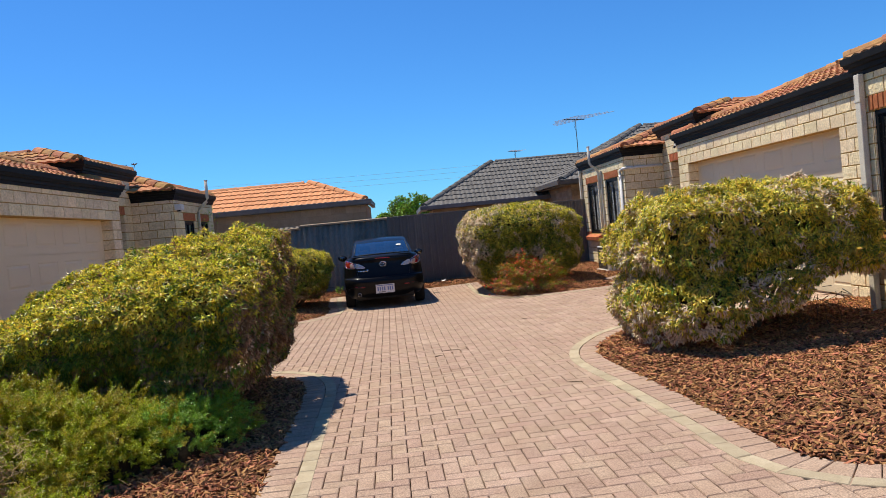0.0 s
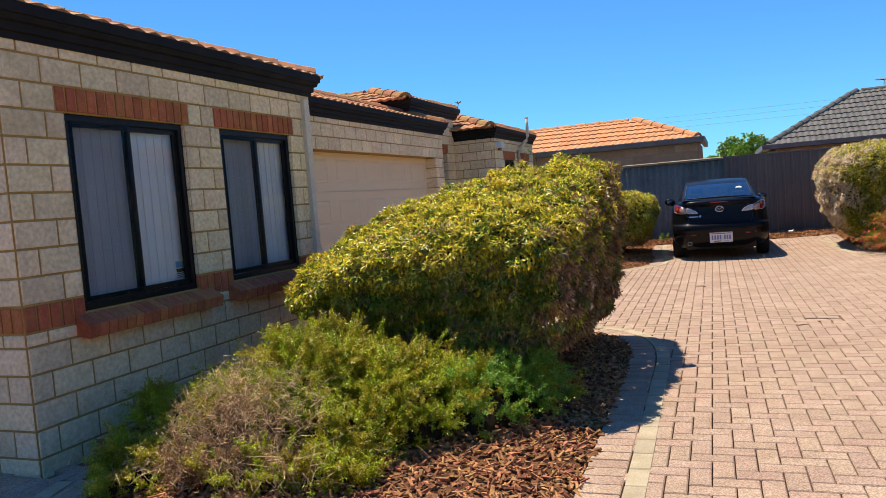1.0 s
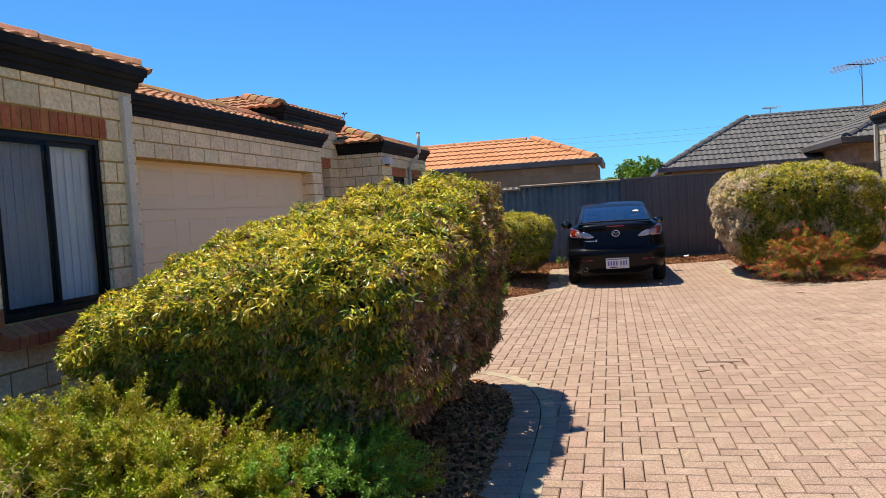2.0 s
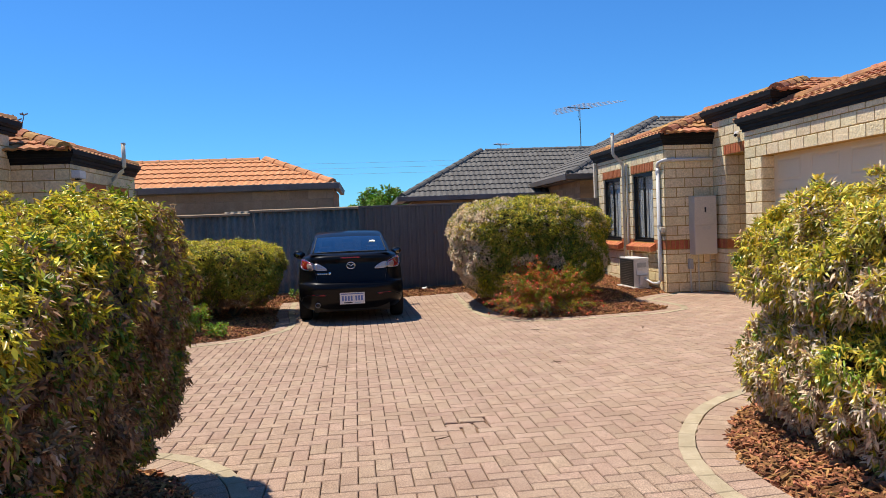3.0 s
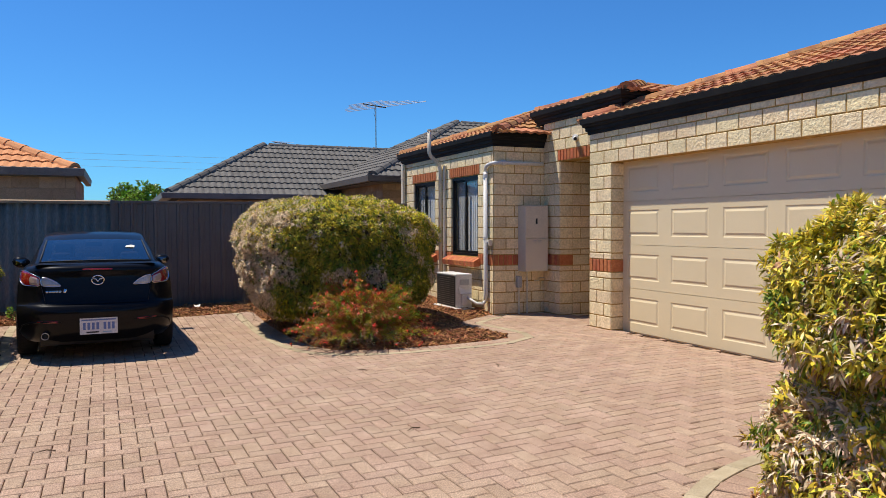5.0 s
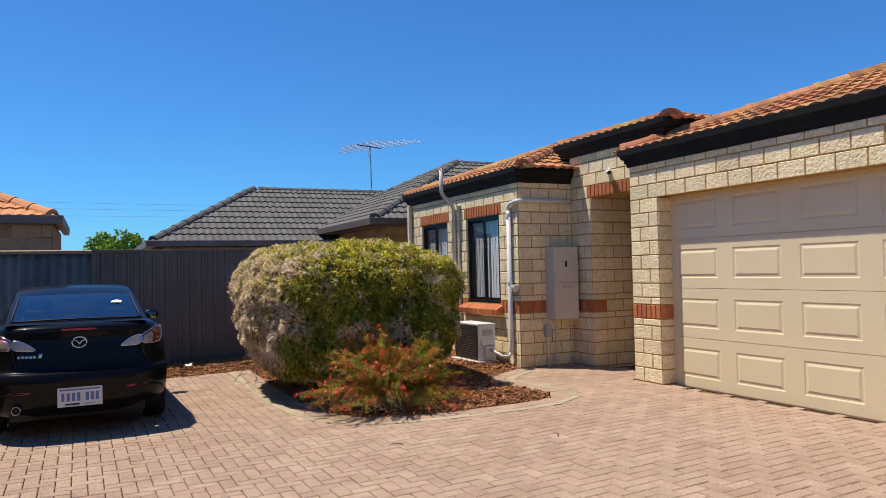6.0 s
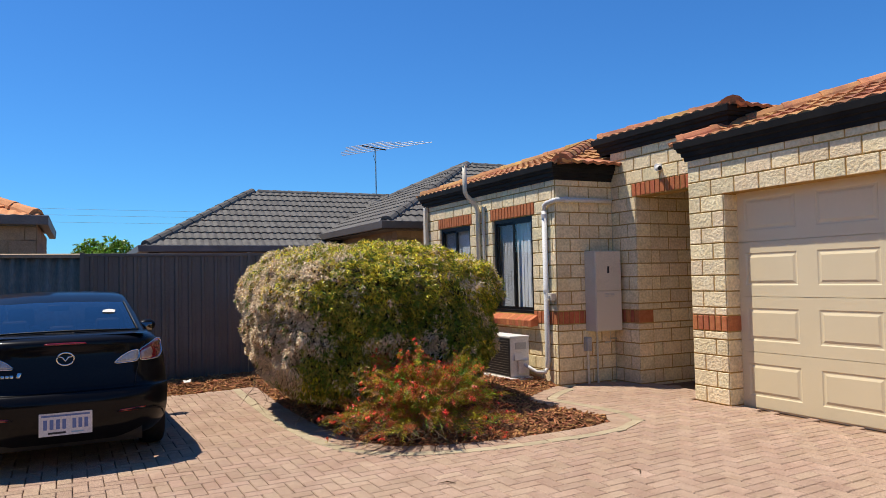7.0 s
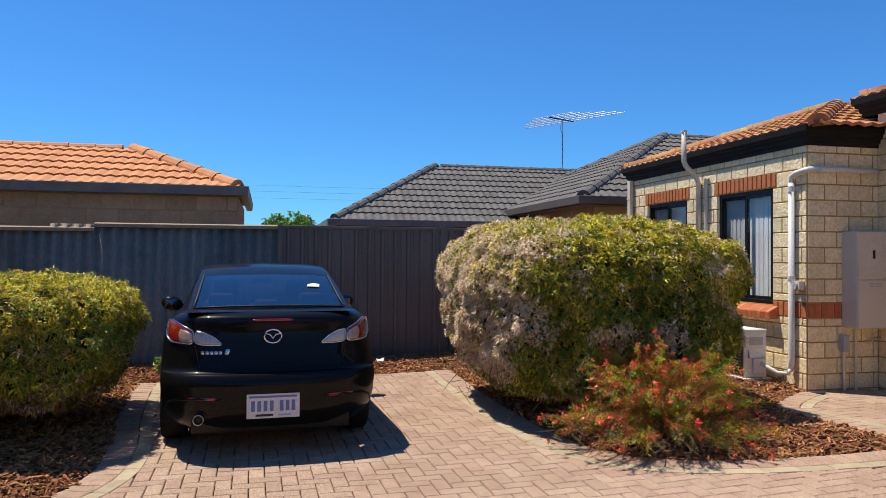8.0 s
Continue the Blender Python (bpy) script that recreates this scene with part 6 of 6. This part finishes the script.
    g.v = [p for r in rows for p in r]
    rear, front, side = [], [], {-1: [], 1: []}
    for i in range(len(rows) - 1):
        for j in range(n - 1):
            f = (i * n + j, (i + 1) * n + j, (i + 1) * n + j + 1, i * n + j + 1)
            if 1 <= i <= 3 and 4 <= j <= n - 6:
                rear.append(f)
            elif i == 9 and 4 <= j <= n - 6:
                front.append(f)
            elif 3 <= i <= 8 and j in (1, 2):
                side[-1].append(f)
            elif 3 <= i <= 8 and j in (n - 3, n - 4):
                side[1].append(f)
            else:
                g.f.append(f)
    body = Geo()
    body.v, body.f = g.v, g.f

    def compact(fs):
        ids = sorted({i for f in fs for i in f})
        back = {i: k for k, i in enumerate(ids)}
        return Geo().add([g.v[i] for i in ids], [tuple(back[i] for i in f) for f in fs])

    put("cabin_shell", compact(body.f), CARPAINT)
    for name, fs in (("rear_window", rear), ("windscreen", front), ("side_window", side[-1]), ("side_window", side[1])):
        w = put(name, compact(fs), CARGLASS, label="tinted glass")
        w.visible_shadow = False
    # black border and sticker on the rear glass
    for s in (-1, 1):
        put("window_seal", Geo().tube([(s * 0.602, 0.487, 1.136), (s * 0.578, 0.80, 1.240), (s * 0.558, 1.10, 1.340), (s * 0.550, 1.24, 1.377)], 0.008, 6), TRIM)
    put("window_seal", Geo().tube([(-0.60, 0.487, 1.134), (-0.32, 0.484, 1.143), (0, 0.484, 1.146), (0.32, 0.484, 1.143), (0.60, 0.487, 1.134)], 0.006, 6), TRIM)
    put("window_sticker", Geo().add([(0.33, 0.905, 1.287), (0.44, 0.905, 1.283), (0.45, 0.965, 1.304), (0.40, 0.99, 1.314), (0.35, 0.965, 1.306)], [(0, 1, 2, 3, 4)]), WHITE, label="small white sticker")
    # inside
    put("parcel_shelf", Geo().box(-0.60, 0.60, 1.02, 0.60, 1.10, 1.04), SEAT)
    put("rear_seat", Geo().box(-0.60, 1.10, 0.50, 0.60, 1.30, 1.08), SEAT, bevel=0.03)
    for x in (-0.40, 0.40, 0.0):
        put("headrest", Geo().box(x - 0.11, 1.13, 1.09, x + 0.11, 1.23, 1.22 if x else 1.16), SEAT, bevel=0.03)
    for x in (-0.36, 0.36):
        put("front_seat", Geo().box(x - 0.22, 2.05, 0.45, x + 0.22, 2.20, 1.12), SEAT, bevel=0.05)
        put("headrest", Geo().box(x - 0.12, 2.08, 1.13, x + 0.12, 2.18, 1.31), SEAT, bevel=0.03)
    put("dashboard", Geo().box(-0.70, 2.95, 0.70, 0.70, 3.30, 0.98), SEAT, bevel=0.03)
    put("rear_view_mirror", Geo().box(-0.11, 2.72, 1.26, 0.11, 2.74, 1.33), TRIM, bevel=0.01)
    # lamps
    for s in (-1, 1):
        o1 = rounded([(s * x, z) for x, z in ((0.587, 0.872), (0.765, 0.880), (0.805, 0.93), (0.792, 1.045), (0.745, 1.045), (0.66, 1.005), (0.587, 0.970))])
        o2 = rounded([(s * x, z) for x, z in ((0.365, 0.864), (0.578, 0.872), (0.578, 0.972), (0.51, 0.962), (0.43, 0.922))])
        lamp = put("tail_lamp", rear_patch(o1, 0.016), REDLENS, label="red tail lamp")
        put("clear_lens", rear_patch(o2, 0.013), CLEARLENS, lamp, "clear reversing lens")
        o3 = rounded([(s * x, z) for x, z in ((0.596, 0.882), (0.695, 0.886), (0.715, 0.945), (0.695, 0.995), (0.65, 0.980), (0.596, 0.955))])
        put("indicator_lens", rear_patch(o3, 0.021), AMBER, lamp, "pale amber indicator lens")
        for o, nm in ((o1, "lamp_rim"), (o2, "lamp_rim")):
            pts = [(x, rear_y(x, z) - 0.008, z) for x, z in o]
            put(nm, Geo().tube(pts + [pts[0]], 0.006, 6, caps=False), CHROME, lamp)
        put("reflector", rear_patch(rounded([(s * a, z) for a, z in ((0.40, 0.462), (0.62, 0.467), (0.63, 0.490), (0.41, 0.486))]), 0.006), REDLENS, bumper, "red reflector")
        g = Geo().tube([(s * a, rear_y(s * a, z) - 0.004, z) for a, z in ((0.38, 0.47), (0.55, 0.478), (0.70, 0.468), (0.78, 0.43), (0.81, 0.36))], [0.004, 0.010, 0.012, 0.010, 0.004], 6)
        put("bumper_crease", g, CARPAINT, bumper)
        put("boot_seam", Geo().tube([(s * a, rear_y(s * a, z) - 0.001, z) for a, z in ((0.535, 0.67), (0.555, 0.77), (0.578, 0.865))], 0.003, 5), TRIM, boot)
        put("boot_seam", Geo().tube([(s * a, rear_y(s * a, z) - 0.001, z) for a, z in ((0.59, 0.975), (0.635, 1.02), (0.645, 1.075), (0.64, 1.11))], 0.003, 5), TRIM, boot)
        # mirror
        m = Geo()
        for i in range(7):
            th = math.pi * i / 6
            for k in range(12):
                ph = 2 * math.pi * k / 12
                m.v.append((s * (0.925 + 0.115 * math.cos(th)), 2.72 + 0.08 * math.sin(th) * math.cos(ph), 1.045 + 0.085 * math.sin(th) * math.sin(ph) + 0.015 * math.cos(th)))
        m.f = [(i * 12 + k, i * 12 + (k + 1) % 12, (i + 1) * 12 + (k + 1) % 12, (i + 1) * 12 + k) for i in range(6) for k in range(12)]
        mir = put("wing_mirror", m, CARPAINT)
        put("mirror_glass", Geo().box(min(s * 0.865, s * 0.99), 2.636, 1.0, max(s * 0.865, s * 0.99), 2.641, 1.09), MIRROR, mir)
        put("mirror_arm", Geo().tube([(s * 0.79, 2.74, 0.99), (s * 0.88, 2.73, 1.01)], 0.022, 7), CARPAINT, mir)
    put("brake_lamp", rear_patch(rounded([(-0.165, 1.045), (0.165, 1.045), (0.15, 1.064), (-0.15, 1.064)]), 0.006), REDLENS, boot, "red high brake lamp")
    # badge: plain ring with a folded bar
    bx, bz = 0.0, 0.93
    pts = [(bx + 0.066 * math.cos(t), rear_y(0, bz) - 0.010, bz + 0.052 * math.sin(t)) for t in (2 * math.pi * k / 24 for k in range(25))]
    badge = put("badge", Geo().tube(pts, 0.0085, 7, caps=False), CHROME, label="plain chrome ring badge")
    put("badge_bar", Geo().tube([(-0.052, rear_y(0, bz) - 0.010, bz + 0.018), (-0.022, rear_y(0, bz) - 0.012, bz + 0.014), (0, rear_y(0, bz) - 0.014, bz - 0.018), (0.022, rear_y(0, bz) - 0.012, bz + 0.014), (0.052, rear_y(0, bz) - 0.010, bz + 0.018)], 0.0075, 6), CHROME, badge)
    for a in (-0.535, -0.500, -0.468, -0.436, -0.404):
        put("name_bar", rear_patch([(a, 0.796), (a + 0.026, 0.796), (a + 0.026, 0.822), (a, 0.822)], 0.004, 2), CHROME, boot, "small chrome bar")
    put("name_bar", rear_patch([(-0.362, 0.794), (-0.330, 0.794), (-0.318, 0.838), (-0.350, 0.838)], 0.004, 2), CHROME, boot, "small chrome bar")
    # number plate: plain bars only
    yp = rear_y(0.2, 0.44) - 0.02
    plate = put("number_plate", Geo().box(-0.190, yp, 0.330, 0.190, yp + 0.012, 0.500), PLATE, label="white number plate with plain blue bars", smooth=False, bevel=0.004)
    put("plate_frame", Geo().hoop(0, 0.016, -0.196, 0.324, 0.196, 0.506, 0.010).moved(Matrix.Translation((0, yp - 0.003, 0)) @ Matrix(((0, -1, 0, 0), (1, 0, 0, 0), (0, 0, 1, 0), (0, 0, 0, 1)))), PLATE, plate, smooth=False)
    put("header_bar", Geo().box(-0.178, yp - 0.002, 0.477, 0.178, yp, 0.492), PLATE_B, plate, smooth=False)
    for k, x in enumerate((-0.150, -0.104, -0.058, -0.012, 0.062, 0.106, 0.150)):
        put("character_bar", Geo().box(x - 0.014, yp - 0.002, 0.375, x + 0.014, yp, 0.455), PLATE_B, plate, smooth=False)
    put("footer_bar", Geo().box(-0.13, yp - 0.002, 0.338, 0.0, yp, 0.354), TRIM, plate, smooth=False)
    put("footer_bar", Geo().box(0.04, yp - 0.002, 0.340, 0.13, yp, 0.352), mat("plate_sky_blue", (0.25, 0.45, 0.62), (0.27, 0.48, 0.65), 20, 0.4, 0), plate, smooth=False)
    ex = put("exhaust_pipe", Geo().tube([(-0.545, 0.075, 0.318), (-0.545, 0.14, 0.318), (-0.545, 0.32, 0.318)], 0.037, 16, caps=False), CHROME, label="chrome exhaust tip")
    put("exhaust_ring", Geo().tube([(-0.545 + 0.037 * math.cos(k * math.pi / 10), 0.072, 0.318 + 0.037 * math.sin(k * math.pi / 10)) for k in range(21)], 0.0045, 6, caps=False), METAL, ex)
    put("exhaust_inside", Geo().tube([(-0.545, 0.085, 0.318), (-0.545, 0.30, 0.318)], 0.033, 12), TRIM, ex)
    # wheels
    for yc in (0.98, 3.62):
        for s in (-1, 1):
            t = Geo()
            prof = [(0.215, -0.09), (0.245, -0.102), (0.295, -0.100), (0.314, -0.080), (0.318, 0.0), (0.314, 0.080), (0.295, 0.100), (0.245, 0.102), (0.215, 0.09)]
            seg = 32
            t.v = [(s * 0.765 + o, yc + r * math.cos(2 * math.pi * k / seg), 0.318 + r * math.sin(2 * math.pi * k / seg)) for k in range(seg) for r, o in prof]
            q = len(prof)
            t.f = [(k * q + j, ((k + 1) % seg) * q + j, ((k + 1) % seg) * q + j + 1, k * q + j + 1) for k in range(seg) for j in range(q - 1)]
            wheel = put("tyre", t, RUBBER, label="black rubber tyre")
            put("rim", Geo().tube([(s * 0.70, yc, 0.318), (s * 0.845, yc, 0.318)], [0.215, 0.21], 24), METAL, wheel)


# ---------------------------------------------------------------- fixtures on the villas
def build_fixtures():
    pad = PADS["R"]
    # air conditioner on its base
    ac = thing("air_conditioner", (4.93, 17.9, pad), "white outdoor air-conditioning unit on a pale base beside the wall", "air conditioner")
    x0, x1, y0, y1, z0 = 4.83, 5.12, 17.74, 18.50, 0.215
    part("base_slab", Geo().box(x0 - 0.05, y0 - 0.05, 0.05, x1 + 0.03, y1 + 0.05, z0), WHITE, ac, bevel=0.006)
    case = part("casing", Geo().box(x0, y0, z0, x1, y1, z0 + 0.53), PIPE_W, ac, "white steel casing", bevel=0.012)
    part("top_lid", Geo().box(x0 - 0.005, y0 - 0.006, z0 + 0.515, x1 + 0.005, y1 + 0.006, z0 + 0.545), PIPE_W, case, bevel=0.008)
    part("side_cover", Geo().box(x0 + 0.10, y0 - 0.030, z0 + 0.04, x1 - 0.03, y0 + 0.001, z0 + 0.22), PIPE_W, case, bevel=0.010)
    part("cover_hood", Geo().add([(x0 + 0.05, y0 - 0.045, z0 + 0.23), (x1 - 0.03, y0 - 0.045, z0 + 0.23), (x1 - 0.03, y0, z0 + 0.26), (x0 + 0.05, y0, z0 + 0.34), (x0 + 0.05, y0, z0 + 0.22), (x1 - 0.03, y0, z0 + 0.22)], [(0, 1, 2, 3), (0, 4, 5, 1), (0, 3, 4), (1, 5, 2)]), PIPE_W, case)
    part("side_grip", Geo().box(x0 + 0.07, y0 - 0.006, z0 + 0.37, x1 - 0.05, y0 + 0.001, z0 + 0.46), PIPE_G, case, bevel=0.005)
    part("fan_opening", Geo().box(x0 - 0.004, y0 + 0.012, z0 + 0.015, x0 + 0.001, y1 - 0.012, z0 + 0.51), BLACKP, case)
    for k in range(14):
        part("grille_bar", Geo().box(x0 - 0.012, y0 + 0.05, z0 + 0.045 + 0.033 * k, x0 - 0.004, y1 - 0.07, z0 + 0.050 + 0.033 * k), FENCE_R, case)
    # white duct from the meter wall round the corner and down to the unit
    duct = thing("pipe_duct", (5.24, 17.46, pad), "white plastic duct running down the brick wall", "duct")
    x, y = 5.235, 17.47
    part("duct_run", Geo().tube([(6.15, 17.235, 2.53), (5.62, 17.235, 2.53), (5.36, 17.235, 2.53), (5.27, 17.235, 2.525), (5.235, 17.27, 2.515), (x, 17.40, 2.50), (x, y, 2.47), (x, y, 2.38)], 0.032, 10), PIPE_W, duct, smooth=True)
    part("duct_drop", Geo().tube([(x, y, 2.40), (x, y, 0.45), (x, y + 0.01, 0.35), (x - 0.03, y + 0.03, 0.31)], 0.036, 10), PIPE_W, duct, smooth=True)
    part("hose", Geo().tube([(x, y, 0.36), (x - 0.03, y + 0.02, 0.29), (x - 0.12, y + 0.08, 0.29), (x - 0.20, y + 0.18, 0.36), (5.04, 17.78, 0.40)], 0.024, 9), PIPE_W, duct, smooth=True)
    for a, b in (((5.40, 17.235, 2.53), (5.46, 17.235, 2.53)), ((x, y, 2.30), (x, y, 2.36)), ((x, y, 1.33), (x, y, 1.37))):
        part("coupling", Geo().tube([a, b], 0.043, 10), PIPE_W, duct)
    sw = thing("isolator_switch", (5.24, 17.36, pad + 1.1), "small grey isolator switch on the brick wall", "switch")
    part("switch_box", Geo().box(5.205, 17.31, 1.225, 5.272, 17.40, 1.32), BOXM, sw, bevel=0.006)
    part("switch_knob", Geo().tube([(5.206, 17.355, 1.272), (5.185, 17.355, 1.272)], 0.022, 12), PIPE_G, sw)
    # meter box, two doors, plain bars for the figure
    box = thing("meter_box", (5.93, 17.19, 0.82), "cream metal meter box with two doors on brick wall", "meter box")
    body = part("cabinet", Geo().box(5.715, 17.06, 0.815, 6.135, 17.275, 1.86), BOXM, box, bevel=0.006)
    for a, b in ((1.345, 1.852), (0.823, 1.335)):
        part("door", Geo().box(5.722, 17.045, a, 6.128, 17.061, b), BOXM, box, bevel=0.004)
    part("figure_bar", Geo().box(5.905, 17.041, 1.565, 5.935, 17.046, 1.655), BLACKP, box, "dark bar")
    for k in (0, 1):
        for r in range(3):
            part("vent_slot", Geo().box(5.86 + 0.085 * k, 17.041, 1.262 + 0.018 * r, 5.925 + 0.085 * k, 17.046, 1.270 + 0.018 * r), PIPE_G, box)
    sb = thing("junction_box", (5.70, 17.25, 0.55), "small grey junction box with conduit to the ground", "junction box")
    part("cover", Geo().box(5.665, 17.19, 0.555, 5.745, 17.275, 0.735), PIPE_G, sb, bevel=0.012)
    part("conduit", Geo().tube([(5.705, 17.235, 0.57), (5.712, 17.235, 0.10)], 0.017, 8), PIPE, sb)
    co = thing("conduit_pipe", (5.86, 17.24, 0.12), "thin cream conduit below the meter box", "pipe")
    part("tube", Geo().tube([(5.86, 17.235, 0.82), (5.86, 17.235, 0.10)], 0.014, 8), PIPE, co)
    tap = thing("gas_pipe", (6.06, 17.2, 0.70), "thin brown gas pipe bend under the meter box", "pipe")
    part("tube", Geo().tube([(6.08, 17.235, 0.82), (6.08, 17.235, 0.66), (6.03, 17.22, 0.655), (5.98, 17.22, 0.655)], 0.011, 7), PIPE, tap)
    part("valve", Geo().tube([(6.08, 17.21, 0.70), (6.16, 17.21, 0.70)], 0.012, 8), METAL, tap)
    # bullet camera over the porch
    cc = thing("security_camera", (6.17, 16.35, 2.83), "small white bullet security camera over the porch", "camera")
    part("mount", Geo().tube([(6.19, 16.33, 2.86), (6.14, 16.33, 2.86)], 0.045, 14), PIPE_W, cc)
    part("barrel", Geo().tube([(6.16, 16.33, 2.85), (6.075, 16.20, 2.825)], 0.032, 14), PIPE_W, cc, smooth=True)
    part("lens", Geo().tube([(6.078, 16.205, 2.826), (6.072, 16.195, 2.824)], 0.025, 14), BLACKP, cc)
    # pipes of the right villa
    for nm, pts, r, m, lab in (("vent_pipe", [(5.02, 19.28, 3.27), (5.02, 19.28, 2.86), (5.05, 19.28, 2.80), (5.20, 19.28, 2.66), (5.235, 19.28, 2.58), (5.235, 19.28, 0.12)], 0.034, PIPE, "cream vent pipe bent round the gutter"),
                               ("vent_pipe", [(-4.22, 17.75, 3.14), (-4.22, 17.75, 2.74), (-4.25, 17.75, 2.66), (-4.42, 17.75, 2.52), (-4.45, 17.75, 2.44), (-4.45, 17.75, 0.05)], 0.034, PIPE, "cream vent pipe bent round the gutter")):
        v = thing(nm, (pts[-1][0], pts[-1][1], pts[-1][2]), lab, "pipe", "vent pipes")
        part("tube", Geo().tube(pts, r, 10), m, v, smooth=True)
        part("collar", Geo().tube([(pts[0][0], pts[0][1], pts[0][2] - 0.02), (pts[0][0], pts[0][1], pts[0][2] + 0.01)], r + 0.006, 10), m, v)
    for y, zt in ((21.17, 2.80), (8.52, 2.80)):
        d = thing("downpipe", (5.25, y, 0.1), "cream square downpipe at the wall corner", "downpipe", "downpipes")
        part("tube", Geo().box(5.195, y - 0.045, 0.22, 5.258, y + 0.045, zt), PIPE, d, bevel=0.008)
        for z in (0.6, 1.6, 2.5):
            part("strap", Geo().box(5.190, y - 0.052, z, 5.262, y + 0.052, z + 0.025), PIPE, d)
        part("shoe", Geo().tube([(5.225, y, 0.26), (5.215, y - 0.01, 0.18), (5.12, y - 0.06, 0.13)], 0.042, 8), PIPE, d)
    v2 = thing("conduit_pipe", (5.25, 19.12, 0.1), "thin cream conduit beside the vent pipe", "pipe")
    part("tube", Geo().tube([(5.245, 19.12, 2.62), (5.245, 19.12, 0.12)], 0.024, 8), PIPE, v2)
    # sensor lamp on the left far bay
    fl = thing("sensor_light", (-4.46, 16.22, 2.46), "small white sensor light on the brick corner", "light")
    part("housing", Geo().box(-4.49, 16.12, 2.44, -4.36, 16.36, 2.56), PIPE_W, fl, bevel=0.01)
    part("lens", Geo().box(-4.46, 16.18, 2.415, -4.40, 16.28, 2.44), BLACKP, fl)
    # dead seed heads that stand in the left roof valley
    st = thing("dry_stalk", (-5.6, 17.0, 3.2), "dry weed stalk growing on the tiled roof", "plant")
    for k, (a, b) in enumerate(((-0.12, 0.32), (0.0, 0.26), (0.10, 0.34))):
        part("stalk", Geo().tube([(-5.6, 17.0, 3.15), (-5.6 + a * 0.6, 17.0, 3.15 + b * 0.7), (-5.6 + a, 17.0, 3.2 + b)], 0.007, 5), TWIG, st)
        for q in range(4):
            t = q * 1.57
            part("seed_head", Geo().tube([(-5.6 + a, 17.0, 3.2 + b), (-5.6 + a + 0.06 * math.cos(t), 17.0 + 0.06 * math.sin(t), 3.2 + b + 0.03)], [0.006, 0.014], 5), TWIG, st)
    # litter and fallen bits
    paper = solo("paper_scrap", Geo().add([(1.05, 20.3, 0.16), (1.13, 20.28, 0.165), (1.15, 20.36, 0.20), (1.09, 20.40, 0.175), (1.04, 20.37, 0.19)], [(0, 1, 2, 3, 4)]), WHITE, "crumpled white paper scrap on the mulch", "litter")
    rag = solo("plastic_scrap", Geo().add([(-3.36, 3.62, 0.20), (-3.28, 3.56, 0.21), (-3.22, 3.64, 0.26), (-3.26, 3.72, 0.23), (-3.34, 3.72, 0.27), (-3.30, 3.65, 0.29)], [(0, 1, 5), (1, 2, 5), (2, 3, 5), (3, 4, 5), (4, 0, 5)]), WHITE, "crumpled white plastic caught in the conifer", "litter")
    rng = random.Random(9)
    for x, y in ((-0.55, 12.6), (2.2, 14.2), (3.4, 13.6), (1.5, 7.4), (0.35, 9.6), (1.9, 12.0), (0.3, 17.6)):
        a = rng.uniform(0, 6.28)
        z = lift(x, y) + 0.006
        solo("fallen_twig", Geo().tube([(x, y, z), (x + 0.06 * math.cos(a), y + 0.06 * math.sin(a), z + 0.008), (x + 0.13 * math.cos(a + 0.4), y + 0.13 * math.sin(a + 0.4), z + 0.003)], [0.004, 0.005, 0.002], 5), TWIG, "small dry twig lying on the paving", "twig", "fallen twigs")


def build_closing_walls():
    """Plain unseen walls added behind the walk and beyond the villas for car reflections."""
    for k, (a, b) in enumerate((((14, -16), (-14, -16)), ((-14, -16), (-14, 36)), ((16, 36), (16, -16)))):
        u = (Vector(b) - Vector(a)).normalized()
        n = Vector((-u.y, u.x)) * 0.2
        h = 3.2 if k == 0 else 2.4
        q = [Vector(a), Vector(b), Vector(b) - n, Vector(a) - n]
        g = Geo().add([(p.x, p.y, z) for z in (-0.2, h) for p in q], [(0, 1, 2, 3), (7, 6, 5, 4), (0, 4, 5, 1), (1, 5, 6, 2), (2, 6, 7, 3), (3, 7, 4, 0)])
        solo("boundary_wall", g, LIME_M, "plain rendered boundary wall closing the driveway", "wall", kind="structure")


build_right_villa()
build_left_villa()
build_fence()
build_orange_house()
build_grey_houses()
build_antenna(7.0, 28.2, 3.9, 5.17, -150.6, 3.2, "rooftop television antenna with long thin elements")
build_antenna(6.9, 42.0, 0.0, 5.50, -140.0, 0.9, "small distant television antenna over the grey ridge")
build_cables()
build_shrubs()
build_juniper()
build_grevillea()
build_small_plants()
build_tree(1.0, 59, 2.4, 2.4, 61, "distant leafy green tree behind the roofs")
build_tree(-0.9, 64, 1.2, 2.2, 62, "smaller distant green tree")
build_car()
build_fixtures()
build_closing_walls()
build_beds()
build_paving()
